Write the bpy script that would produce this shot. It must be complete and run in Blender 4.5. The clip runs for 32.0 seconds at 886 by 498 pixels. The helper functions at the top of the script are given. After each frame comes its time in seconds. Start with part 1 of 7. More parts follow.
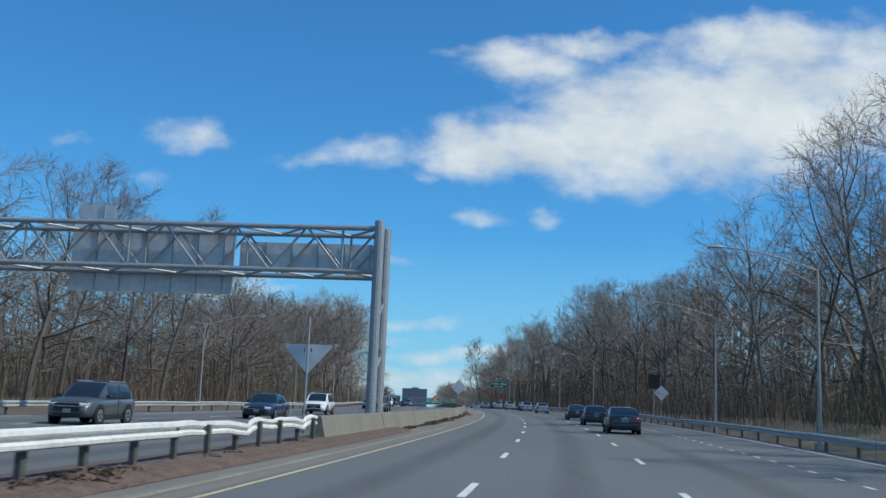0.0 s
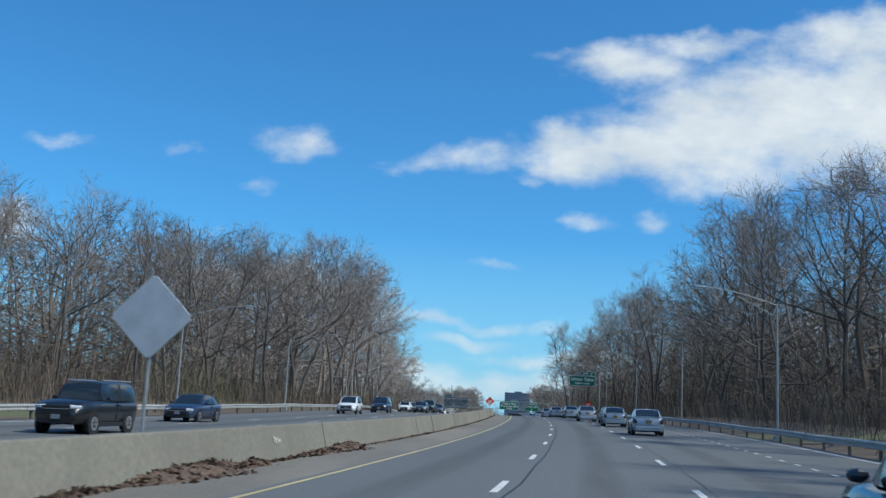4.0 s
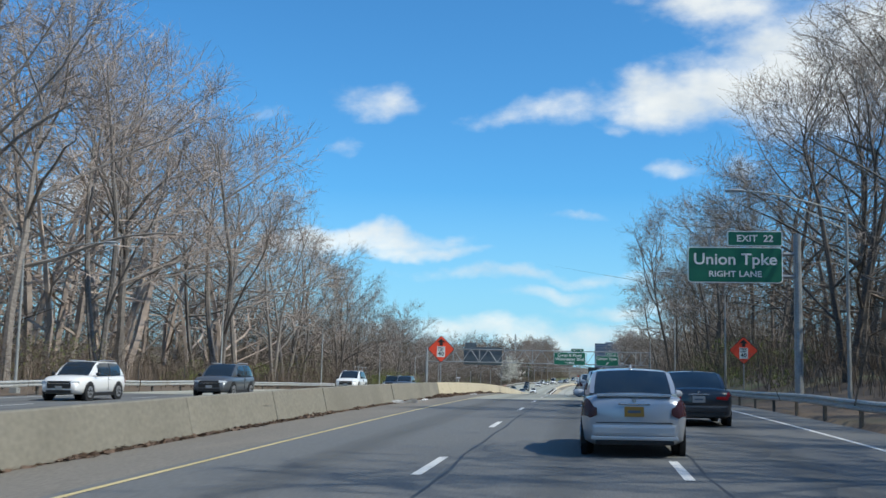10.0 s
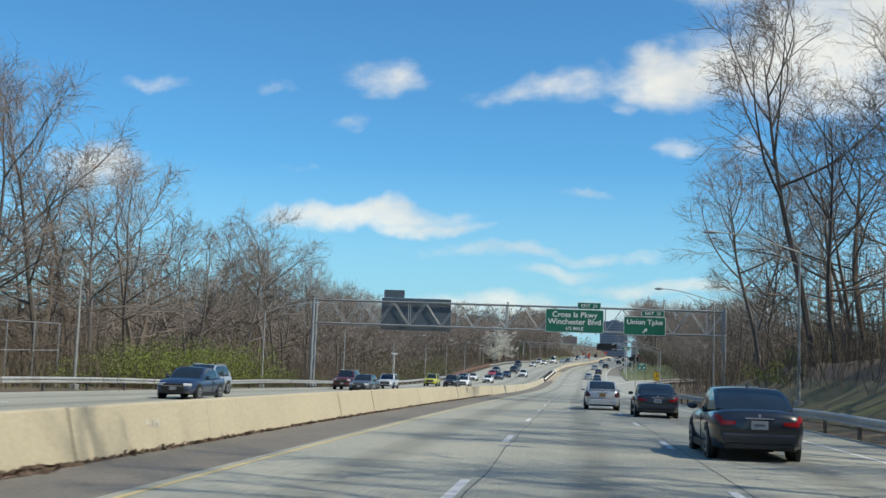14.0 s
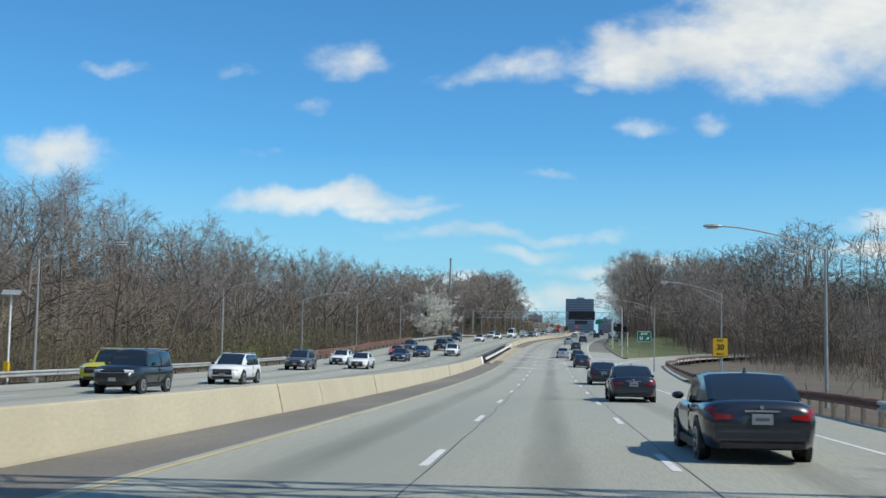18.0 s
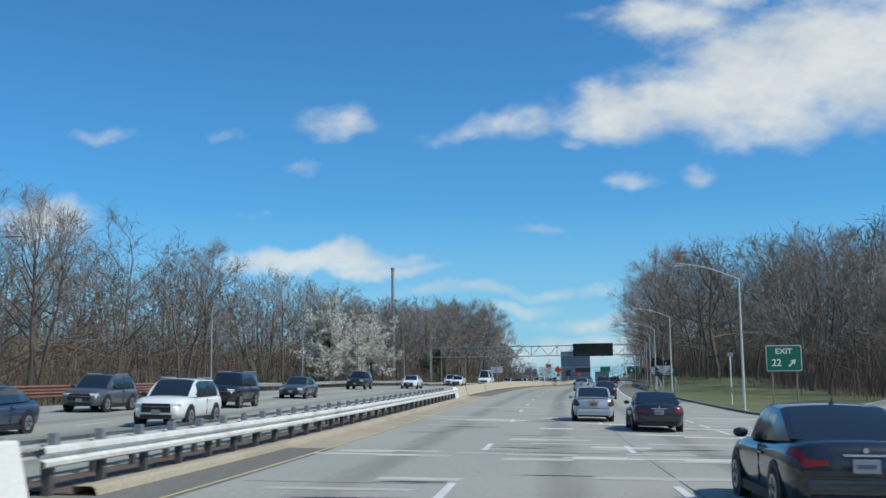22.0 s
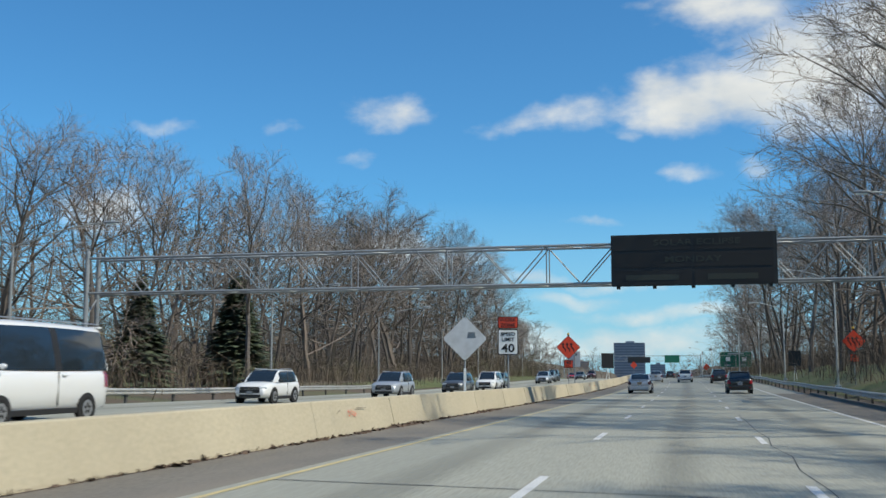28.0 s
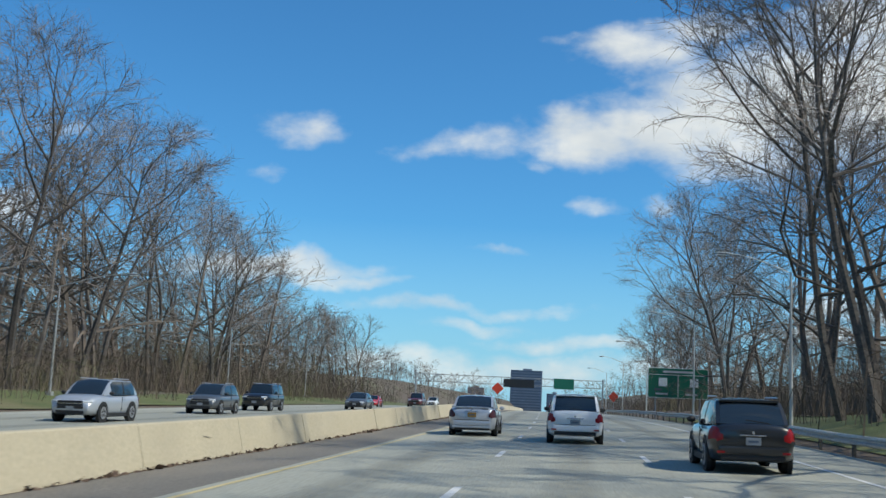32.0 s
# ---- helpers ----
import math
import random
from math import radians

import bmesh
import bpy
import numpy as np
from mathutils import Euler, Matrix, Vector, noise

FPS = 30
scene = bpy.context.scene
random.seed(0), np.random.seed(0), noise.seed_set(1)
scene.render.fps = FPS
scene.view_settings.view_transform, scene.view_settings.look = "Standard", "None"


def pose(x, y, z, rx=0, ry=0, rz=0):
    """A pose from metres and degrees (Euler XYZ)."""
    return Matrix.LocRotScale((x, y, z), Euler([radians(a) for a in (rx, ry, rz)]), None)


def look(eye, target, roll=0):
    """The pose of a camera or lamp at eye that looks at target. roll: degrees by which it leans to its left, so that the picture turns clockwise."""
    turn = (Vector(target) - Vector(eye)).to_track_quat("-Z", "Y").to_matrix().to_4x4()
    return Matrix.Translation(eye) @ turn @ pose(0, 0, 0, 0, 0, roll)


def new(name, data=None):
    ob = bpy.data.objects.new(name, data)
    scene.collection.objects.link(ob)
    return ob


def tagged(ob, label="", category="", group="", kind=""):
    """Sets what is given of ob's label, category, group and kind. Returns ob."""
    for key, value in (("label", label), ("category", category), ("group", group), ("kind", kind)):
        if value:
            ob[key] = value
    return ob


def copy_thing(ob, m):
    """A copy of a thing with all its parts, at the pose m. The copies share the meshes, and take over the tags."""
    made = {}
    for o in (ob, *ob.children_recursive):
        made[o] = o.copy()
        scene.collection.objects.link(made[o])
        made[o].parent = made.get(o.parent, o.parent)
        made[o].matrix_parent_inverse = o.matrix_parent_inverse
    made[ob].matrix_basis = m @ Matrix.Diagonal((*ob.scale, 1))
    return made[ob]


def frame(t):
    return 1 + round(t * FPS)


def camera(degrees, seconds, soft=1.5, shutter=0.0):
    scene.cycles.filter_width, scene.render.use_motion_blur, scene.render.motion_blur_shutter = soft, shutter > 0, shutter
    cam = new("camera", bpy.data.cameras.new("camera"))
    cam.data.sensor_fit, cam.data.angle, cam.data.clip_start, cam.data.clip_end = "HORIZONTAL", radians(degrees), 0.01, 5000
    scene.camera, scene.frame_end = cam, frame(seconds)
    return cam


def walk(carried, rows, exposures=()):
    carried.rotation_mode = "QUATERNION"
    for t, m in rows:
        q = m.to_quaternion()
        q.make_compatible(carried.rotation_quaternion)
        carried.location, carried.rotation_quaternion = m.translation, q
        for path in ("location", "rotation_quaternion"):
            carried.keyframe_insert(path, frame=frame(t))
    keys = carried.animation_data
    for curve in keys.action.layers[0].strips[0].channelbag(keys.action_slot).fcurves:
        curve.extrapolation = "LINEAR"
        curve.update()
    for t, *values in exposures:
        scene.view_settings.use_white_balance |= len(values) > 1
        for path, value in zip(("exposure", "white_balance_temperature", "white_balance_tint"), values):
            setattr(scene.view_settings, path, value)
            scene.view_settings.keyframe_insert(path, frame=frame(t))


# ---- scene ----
# The road is laid out by station s (metres along it), offset o (metres to the right of the middle of the lane
# that the camera drives in) and height h over the pavement.
HEADING = [-10.38, -7.96, -5.6, -2.98, -0.33, 1.8, 2.71, 3.04, 2.95, 2.38, 2.36, 1.88, 0.25, -1.9, -2.29, -1.78, -0.24, -0.01, 0.03, 0.03, 0.03, 0.03, 0.03, 0.03]
GRADE = [1.37, 1.42, 1.28, 1.26, 1.34, 0.75, -0.31, -1.24, -1.47, -1.25, -0.43, 0.85, 0.95, 0.58, 0.57, 0.95, 0.66, 0.29, 0.07, -0.02, -0.04, -0.03, -0.01, 0.0]
BANK = [-0.3, -0.16, 0.12, 0.5, 0.83, 0.8, 0.57, 0.22, 0.28, 0.28, -0.49, -1.7, -1.85, -1.22, -0.13, 0.65, 0.69, 0.47, 0.23, 0.08, -0.0, -0.03, -0.03, -0.02]
STEP = 2.0
KNOT0, KNOT_GAP = -60.0, 60.0


def spline(values, s):
    """A smooth curve through values that stand every 60 m from station -60 on."""
    u = (s - KNOT0) / KNOT_GAP
    last = len(values) - 1
    j = min(max(int(u // 1), 0), last - 1)
    u -= j
    a, b = values[j], values[j + 1]
    ma = (b - values[j - 1]) / 2 if j > 0 else b - a
    mb = (values[j + 2] - a) / 2 if j + 2 <= last else b - a
    return (2*u**3 - 3*u**2 + 1) * a + (u**3 - 2*u**2 + u) * ma + (3*u**2 - 2*u**3) * b + (u**3 - u**2) * mb


S_AXIS = np.arange(-60.0, 1321.0, STEP)
A_HEAD = np.array([radians(spline(HEADING, min(s, 1319.0))) for s in S_AXIS])
A_GRADE = np.array([radians(spline(GRADE, min(s, 1319.0))) for s in S_AXIS])
A_BANK = np.array([math.tan(radians(spline(BANK, min(s, 1319.0)))) for s in S_AXIS])
A_X = np.concatenate([[0], np.cumsum(-np.sin(A_HEAD) * STEP)])[:-1]
A_Y = np.concatenate([[0], np.cumsum(np.cos(A_HEAD) * STEP)])[:-1]
A_Z = np.concatenate([[0], np.cumsum(np.tan(A_GRADE) * STEP)])[:-1]
ZERO = int(np.argmin(abs(S_AXIS)))
A_X, A_Y, A_Z = A_X - A_X[ZERO], A_Y - A_Y[ZERO], A_Z - A_Z[ZERO]


def on(s, o, h=0.0):
    """The place at station s, offset o, height h over the pavement's plane."""
    a = float(np.interp(s, S_AXIS, A_HEAD))
    out = max(0.0, s - S_AXIS[-1]) + min(0.0, s - S_AXIS[0])
    tilt = o if -24 < o < 14 else (-24 if o < 0 else 14)
    return Vector((float(np.interp(s, S_AXIS, A_X)) + math.cos(a) * o - math.sin(a) * out,
                   float(np.interp(s, S_AXIS, A_Y)) + math.sin(a) * o + math.cos(a) * out,
                   float(np.interp(s, S_AXIS, A_Z)) + float(np.interp(s, S_AXIS, A_BANK)) * tilt + h))


def heading(s):
    """The road's heading in degrees, counted to the left from +y."""
    return math.degrees(float(np.interp(s, S_AXIS, A_HEAD)))


ROWS = [  # seconds, station, offset from the lane middle, yaw, pitch, roll
    (0.0, 0.0, -0.15, -0.87, 9.27, -2.36),
    (0.5, 12.1, -0.15, 0.06, 9.66, -2.36),
    (1.0, 24.2, -0.15, 0.90, 9.54, -2.75),
    (1.5, 36.3, -0.17, 1.64, 9.02, -2.56),
    (2.0, 48.4, -0.19, 2.49, 8.90, -2.56),
    (2.5, 60.4, -0.09, 3.29, 8.98, -2.81),
    (3.0, 72.2, 0.01, 3.89, 9.07, -2.56),
    (3.5, 83.9, 0.02, 4.39, 9.27, -2.76),
    (5.5, 129.9, 0.09, 5.64, 9.09, -2.39),
    (6.0, 141.2, 0.11, 5.74, 8.54, -1.99),
    (6.5, 152.4, 0.16, 5.84, 8.12, -1.83),
    (7.0, 163.7, 0.21, 5.93, 7.71, -1.47),
    (7.5, 175.2, 0.32, 6.43, 7.40, -1.48),
    (8.0, 186.8, 0.43, 7.22, 7.21, -1.49),
    (8.5, 198.3, 0.46, 7.97, 7.24, -1.72),
    (9.0, 210.0, 0.50, 8.62, 6.99, -1.84),
    (9.5, 221.9, 0.53, 9.10, 6.74, -1.73),
    (10.0, 233.9, 0.56, 9.68, 6.68, -1.31),
    (10.5, 246.0, 0.44, 9.93, 6.45, -0.48),
    (11.0, 258.2, 0.32, 10.77, 6.60, -0.25),
    (11.5, 270.6, 0.17, 11.53, 6.52, -0.09),
    (12.0, 283.2, 0.02, 11.89, 6.42, 0.17),
    (12.5, 295.7, -0.04, 11.85, 6.30, -0.16),
    (13.0, 308.3, -0.09, 11.51, 6.08, -0.79),
    (13.5, 321.0, -0.24, 10.71, 5.70, -1.59),
    (14.0, 333.8, -0.38, 9.91, 5.42, -2.08),
    (14.5, 346.4, -0.32, 9.62, 5.33, -1.89),
    (15.0, 359.0, -0.25, 9.32, 5.46, -1.79),
    (15.5, 372.0, -0.22, 8.80, 5.32, -1.66),
    (18.0, 440.0, -0.09, 8.10, 4.52, -0.98),
    (18.5, 453.8, -0.07, 8.44, 4.11, -0.45),
    (19.0, 467.5, -0.06, 8.48, 3.81, -0.13),
    (19.5, 480.9, -0.16, 8.36, 3.76, -0.18),
    (20.0, 494.5, -0.27, 8.24, 4.45, -0.14),
    (20.5, 508.7, -0.30, 8.30, 5.73, -0.14),
    (21.0, 523.0, -0.34, 8.47, 7.12, 0.06),
    (21.5, 536.8, -0.28, 8.20, 7.67, 0.42),
    (22.0, 550.3, -0.23, 7.83, 7.61, 0.58),
    (22.5, 563.8, 0.05, 7.58, 7.35, 0.53),
    (23.0, 577.2, 0.33, 7.33, 7.09, 0.37),
    (23.5, 590.7, 0.30, 7.15, 6.95, 0.04),
    (24.0, 604.2, 0.27, 7.18, 6.90, -0.18),
    (24.5, 617.8, 0.34, 7.27, 6.77, -0.25),
    (25.0, 631.5, 0.41, 7.37, 6.73, -0.12),
    (25.5, 645.5, 0.37, 7.28, 6.78, -0.42),
    (27.5, 702.8, 0.22, 9.33, 7.06, 0.35),
    (28.0, 717.0, 0.18, 10.64, 7.16, -0.05),
    (28.5, 731.0, 0.23, 11.40, 7.34, -0.49),
    (29.0, 745.1, 0.28, 11.07, 7.61, -1.04),
    (29.5, 759.5, 0.29, 9.76, 7.95, -1.36),
    (30.0, 773.6, 0.29, 8.14, 8.18, -1.78),
    (30.5, 786.6, 0.27, 6.82, 8.45, -2.03),
    (31.0, 799.2, 0.25, 5.90, 8.43, -2.48),
    (31.5, 811.9, 0.17, 5.32, 8.45, -2.52),
    (32.0, 824.6, 0.08, 5.25, 8.46, -2.65),
]
EYE = 1.587
cam = camera(45.0, 32.0, soft=1.5, shutter=0.15)
walk(cam, [(t, pose(*on(s, o, EYE), 90 + pitch, roll, yaw)) for t, s, o, yaw, pitch, roll in ROWS],
     exposures=[(0.0, -0.1, 6350, 4), (5.0, 0.0, 6200, 4), (7.0, 0.05, 6000, 5), (9.0, 0.14, 6400, 5), (12.0, 0.2, 7200, 6), (13.5, 0.16, 7300, 6), (15.0, 0.0, 7050, 6), (17.5, 0.1, 6900, 6), (19.0, -0.1, 7000, 6), (20.0, -0.06, 7000, 6), (22.0, -0.13, 6600, 5), (25.0, -0.12, 6550, 5), (28.0, 0.0, 7050, 6), (29.0, 0.10, 7250, 6), (32.0, -0.02, 6750, 5)])

# ---- world, sun ----
SUN_DIR = Vector((0.88, -0.22, 1.0)).normalized()      # towards the sun: behind the camera and to its right
sun = new("sun", bpy.data.lights.new("sun", "SUN"))
sun.data.energy, sun.data.angle, sun.data.color = 3.9, radians(0.55), (1.0, 0.955, 0.87)
sun.matrix_world = look((0, 0, 60), Vector((0, 0, 60)) - SUN_DIR)

world = bpy.data.worlds.new("world")
scene.world = world
world.use_nodes = True
wt = world.node_tree
wt.nodes.clear()


def wnode(kind, **sets):
    n = wt.nodes.new(kind)
    for k, v in sets.items():
        if k == "operation":
            n.operation = v
        elif k == "data_type":
            n.data_type = v
        elif k == "use_clamp":
            n.use_clamp = v
    return n


def wmath(op, a, b=None, c=None, clamp=False):
    n = wnode("ShaderNodeMath", operation=op, use_clamp=clamp)
    for i, v in enumerate((a, b, c)):
        if v is None:
            continue
        if isinstance(v, (int, float)):
            n.inputs[i].default_value = v
        else:
            wt.links.new(v, n.inputs[i])
    return n.outputs[0]


def wnoise(vec, scale, detail, rough=0.55):
    n = wnode("ShaderNodeTexNoise")
    n.inputs["Scale"].default_value, n.inputs["Detail"].default_value, n.inputs["Roughness"].default_value = scale, detail, rough
    wt.links.new(vec, n.inputs["Vector"])
    return n.outputs["Fac"]


sky = wnode("ShaderNodeTexSky")
sky.sky_type, sky.sun_disc = "NISHITA", False
sky.sun_elevation, sky.sun_rotation = math.asin(SUN_DIR.z), math.atan2(SUN_DIR.x, SUN_DIR.y)
sky.altitude, sky.air_density, sky.dust_density, sky.ozone_density = 50, 1.0, 0.35, 2.2
geo = wnode("ShaderNodeTexCoord").outputs["Generated"]
sep = wnode("ShaderNodeSeparateXYZ")
wt.links.new(geo, sep.inputs[0])
ahead = wmath("MAXIMUM", sep.outputs[1], 0.05)
cu, cv = wmath("DIVIDE", sep.outputs[0], ahead), wmath("DIVIDE", sep.outputs[2], ahead)
flat = wnode("ShaderNodeCombineXYZ")
wt.links.new(cu, flat.inputs[0])
wt.links.new(wmath("MULTIPLY", cv, 1.7), flat.inputs[1])
plane = flat.outputs[0]
warp_u = wmath("MULTIPLY", wmath("SUBTRACT", wnoise(plane, 9.0, 4), 0.5), 0.075)
flat2 = wnode("ShaderNodeCombineXYZ")
wt.links.new(cv, flat2.inputs[0])
wt.links.new(cu, flat2.inputs[1])
flat2.inputs[2].default_value = 3.7
warp_v = wmath("MULTIPLY", wmath("SUBTRACT", wnoise(flat2.outputs[0], 11.0, 4), 0.5), 0.05)
pu, pv = wmath("ADD", cu, warp_u), wmath("ADD", cv, warp_v)
# clouds ahead: middle across and up (tangents of the angles), half sizes, thickness
CLOUDS = [
    (-0.100, 0.250, 0.054, 0.017, 1.0), (-0.040, 0.252, 0.058, 0.024, 1.0), (0.030, 0.262, 0.060, 0.026, 0.95),
    (0.090, 0.274, 0.062, 0.032, 1.0), (0.160, 0.286, 0.078, 0.054, 1.1), (0.240, 0.302, 0.085, 0.060, 1.1),
    (0.330, 0.312, 0.095, 0.062, 1.1), (0.420, 0.340, 0.100, 0.060, 1.0), (0.310, 0.372, 0.090, 0.034, 0.9),
    (0.085, 0.348, 0.070, 0.024, 0.8), (0.010, 0.358, 0.045, 0.010, 0.6), (0.150, 0.372, 0.062, 0.014, 0.6),
    (-0.245, 0.262, 0.059, 0.021, 0.9), (-0.275, 0.222, 0.030, 0.011, 0.35), (-0.360, 0.252, 0.035, 0.012, 0.3),
    (-0.480, 0.262, 0.048, 0.012, 0.75), (0.045, 0.197, 0.030, 0.012, 1.0), (0.100, 0.200, 0.026, 0.014, 0.95),
    (-0.008, 0.232, 0.018, 0.010, 0.4), (-0.255, 0.130, 0.100, 0.0125, 0.85), (-0.190, 0.120, 0.060, 0.009, 0.6),
    (-0.330, 0.176, 0.045, 0.007, 0.35), (-0.050, 0.148, 0.045, 0.006, 0.35), (-0.130, 0.098, 0.090, 0.011, 0.35),
    (-0.020, 0.094, 0.080, 0.010, 0.3), (-0.070, 0.076, 0.070, 0.010, 0.3), (0.030, 0.062, 0.100, 0.012, 0.5),
    (-0.540, 0.175, 0.060, 0.022, 0.8), (0.300, 0.105, 0.070, 0.012, 0.8), (0.250, 0.082, 0.080, 0.009, 0.7),
    (-0.040, 0.036, 0.300, 0.018, 0.55),
]
field = None
for u0, v0, a, b, k in CLOUDS:
    k = k * (0.62 if a < 0.06 else 1.42)
    du = wmath("MULTIPLY", wmath("SUBTRACT", pu, u0), 1 / a)
    dv = wmath("MULTIPLY", wmath("SUBTRACT", pv, v0), 1 / b)
    e = wmath("SUBTRACT", k, wmath("ADD", wmath("MULTIPLY", du, du), wmath("MULTIPLY", dv, dv)))
    field = e if field is None else wmath("SMOOTH_MAX", field, e, 0.35)
grain = wmath("MULTIPLY", wmath("SUBTRACT", wnoise(plane, 19.0, 7, 0.58), 0.5), 2.6)
body = wmath("ADD", field, grain)
mask = wnode("ShaderNodeMapRange")
mask.interpolation_type = "SMOOTHSTEP"
mask.inputs[1].default_value, mask.inputs[2].default_value = -0.4, 1.6
wt.links.new(body, mask.inputs[0])
front = wmath("GREATER_THAN", sep.outputs[1], 0.06)
# the rest of the sky, beside and behind, carries loose clouds of the same kind
loose = wnode("ShaderNodeMapRange")
loose.inputs[1].default_value, loose.inputs[2].default_value = 0.56, 0.72
wt.links.new(wnoise(geo, 3.0, 6), loose.inputs[0])
side = wmath("GREATER_THAN", wmath("ABSOLUTE", cu), 0.75)
rest = wmath("MULTIPLY", loose.outputs[0], wmath("MAXIMUM", side, wmath("SUBTRACT", 1.0, front)))
cover = wmath("MAXIMUM", wmath("MULTIPLY", mask.outputs[0], wmath("MULTIPLY", front, wmath("SUBTRACT", 1.0, side))), rest)
cover = wmath("MULTIPLY", cover, 0.93, clamp=True)
tone = wnode("ShaderNodeMapRange")
tone.inputs[1].default_value, tone.inputs[2].default_value = 0.3, 0.7
wt.links.new(wnoise(plane, 9.0, 4), tone.inputs[0])
white = wnode("ShaderNodeMix", data_type="RGBA")
white.inputs[6].default_value, white.inputs[7].default_value = (0.60, 0.66, 0.74, 1), (0.91, 0.92, 0.93, 1)
wt.links.new(tone.outputs[0], white.inputs[0])
blue = wnode("ShaderNodeMix", data_type="RGBA")
blue.blend_type = "MULTIPLY"
blue.inputs[0].default_value = 1.0
blue.inputs[7].default_value = (0.0435, 0.105, 0.152, 1)
wt.links.new(sky.outputs[0], blue.inputs[6])
haze = wnode("ShaderNodeMapRange")
haze.inputs[1].default_value, haze.inputs[2].default_value, haze.inputs[3].default_value, haze.inputs[4].default_value = 0.0, 0.17, 0.8, 0.0
wt.links.new(sep.outputs[2], haze.inputs[0])
low_sky = wnode("ShaderNodeMix", data_type="RGBA")
low_sky.inputs[7].default_value = (0.34, 0.63, 0.88, 1)
wt.links.new(haze.outputs[0], low_sky.inputs[0])
wt.links.new(blue.outputs[2], low_sky.inputs[6])
total = wnode("ShaderNodeMix", data_type="RGBA")
wt.links.new(cover, total.inputs[0])
wt.links.new(low_sky.outputs[2], total.inputs[6])
wt.links.new(white.outputs[2], total.inputs[7])
bg = wnode("ShaderNodeBackground")
wt.links.new(total.outputs[2], bg.inputs[0])
bg.inputs[1].default_value = 1.0
wt.links.new(bg.outputs[0], wnode("ShaderNodeOutputWorld").inputs[0])


# ---- materials ----
def rgb(c):
    return (*c, 1.0)


def material(name, base, rough=0.8, metal=0.0, vary=0.25, fine=30.0, coarse=1.5, bump=0.0, bump_scale=60.0, stain=None,
             stain_at=(0.55, 0.7), per_object=0.0, coat=0.0, axes=(1, 1, 1), spec=0.5):
    """A surface with grain and larger clouds of tone, and an optional stain colour in patches."""
    m = bpy.data.materials.new(name)
    m.use_nodes = True
    nt = m.node_tree
    b = nt.nodes["Principled BSDF"]
    b.inputs["Roughness"].default_value, b.inputs["Metallic"].default_value = rough, metal
    b.inputs["Coat Weight"].default_value = coat
    b.inputs["Coat Roughness"].default_value = 0.05
    b.inputs["Specular IOR Level"].default_value = spec
    tc = nt.nodes.new("ShaderNodeTexCoord")
    mp = nt.nodes.new("ShaderNodeMapping")
    mp.inputs["Scale"].default_value = axes
    nt.links.new(tc.outputs["Object"], mp.inputs[0])

    def tex(scale, detail):
        n = nt.nodes.new("ShaderNodeTexNoise")
        n.inputs["Scale"].default_value, n.inputs["Detail"].default_value = scale, detail
        nt.links.new(mp.outputs[0], n.inputs["Vector"])
        return n.outputs["Fac"]

    def mix(kind, fac, a, c):
        n = nt.nodes.new("ShaderNodeMix")
        n.data_type, n.blend_type = "RGBA", kind
        for sock, v in ((n.inputs[0], fac), (n.inputs[6], a), (n.inputs[7], c)):
            if isinstance(v, (int, float, tuple)):
                sock.default_value = v
            else:
                nt.links.new(v, sock)
        return n.outputs[2]

    def ramp(src, lo, hi, a, c):
        n = nt.nodes.new("ShaderNodeMapRange")
        for i, v in enumerate((lo, hi, a, c)):
            n.inputs[i + 1].default_value = v
        nt.links.new(src, n.inputs[0])
        return n.outputs[0]

    dark = tuple(c * (1 - vary) for c in base)
    light = tuple(min(1, c * (1 + vary * 0.7)) for c in base)
    col = mix("MIX", ramp(tex(fine, 3), 0.3, 0.7, 0, 1), rgb(dark), rgb(light))
    col = mix("MULTIPLY", 1.0, col, mix("MIX", ramp(tex(coarse, 4), 0.3, 0.7, 0, 1), rgb((1 - vary * 0.8,) * 3), (1, 1, 1, 1)))
    if stain:
        col = mix("MIX", ramp(tex(coarse * 0.6, 6), stain_at[0], stain_at[1], 0, 0.8), col, rgb(stain))
    if per_object:
        oi = nt.nodes.new("ShaderNodeObjectInfo")
        hs = nt.nodes.new("ShaderNodeHueSaturation")
        nt.links.new(ramp(oi.outputs["Random"], 0, 1, 1 - per_object, 1 + per_object), hs.inputs["Value"])
        nt.links.new(col, hs.inputs["Color"])
        col = hs.outputs[0]
    nt.links.new(col, b.inputs["Base Color"])
    if bump:
        bp = nt.nodes.new("ShaderNodeBump")
        bp.inputs["Strength"].default_value, bp.inputs["Distance"].default_value = bump, 0.02
        nt.links.new(tex(bump_scale, 4), bp.inputs["Height"])
        nt.links.new(bp.outputs[0], b.inputs["Normal"])
    return m


def plain(name, base, rough=0.5, metal=0.0, coat=0.0, emit=0.0, spec=0.5):
    m = bpy.data.materials.new(name)
    m.use_nodes = True
    b = m.node_tree.nodes["Principled BSDF"]
    b.inputs["Base Color"].default_value, b.inputs["Roughness"].default_value, b.inputs["Metallic"].default_value = rgb(base), rough, metal
    b.inputs["Coat Weight"].default_value, b.inputs["Specular IOR Level"].default_value = coat, spec
    if emit:
        b.inputs["Emission Color"].default_value, b.inputs["Emission Strength"].default_value = rgb(base), emit
    return m


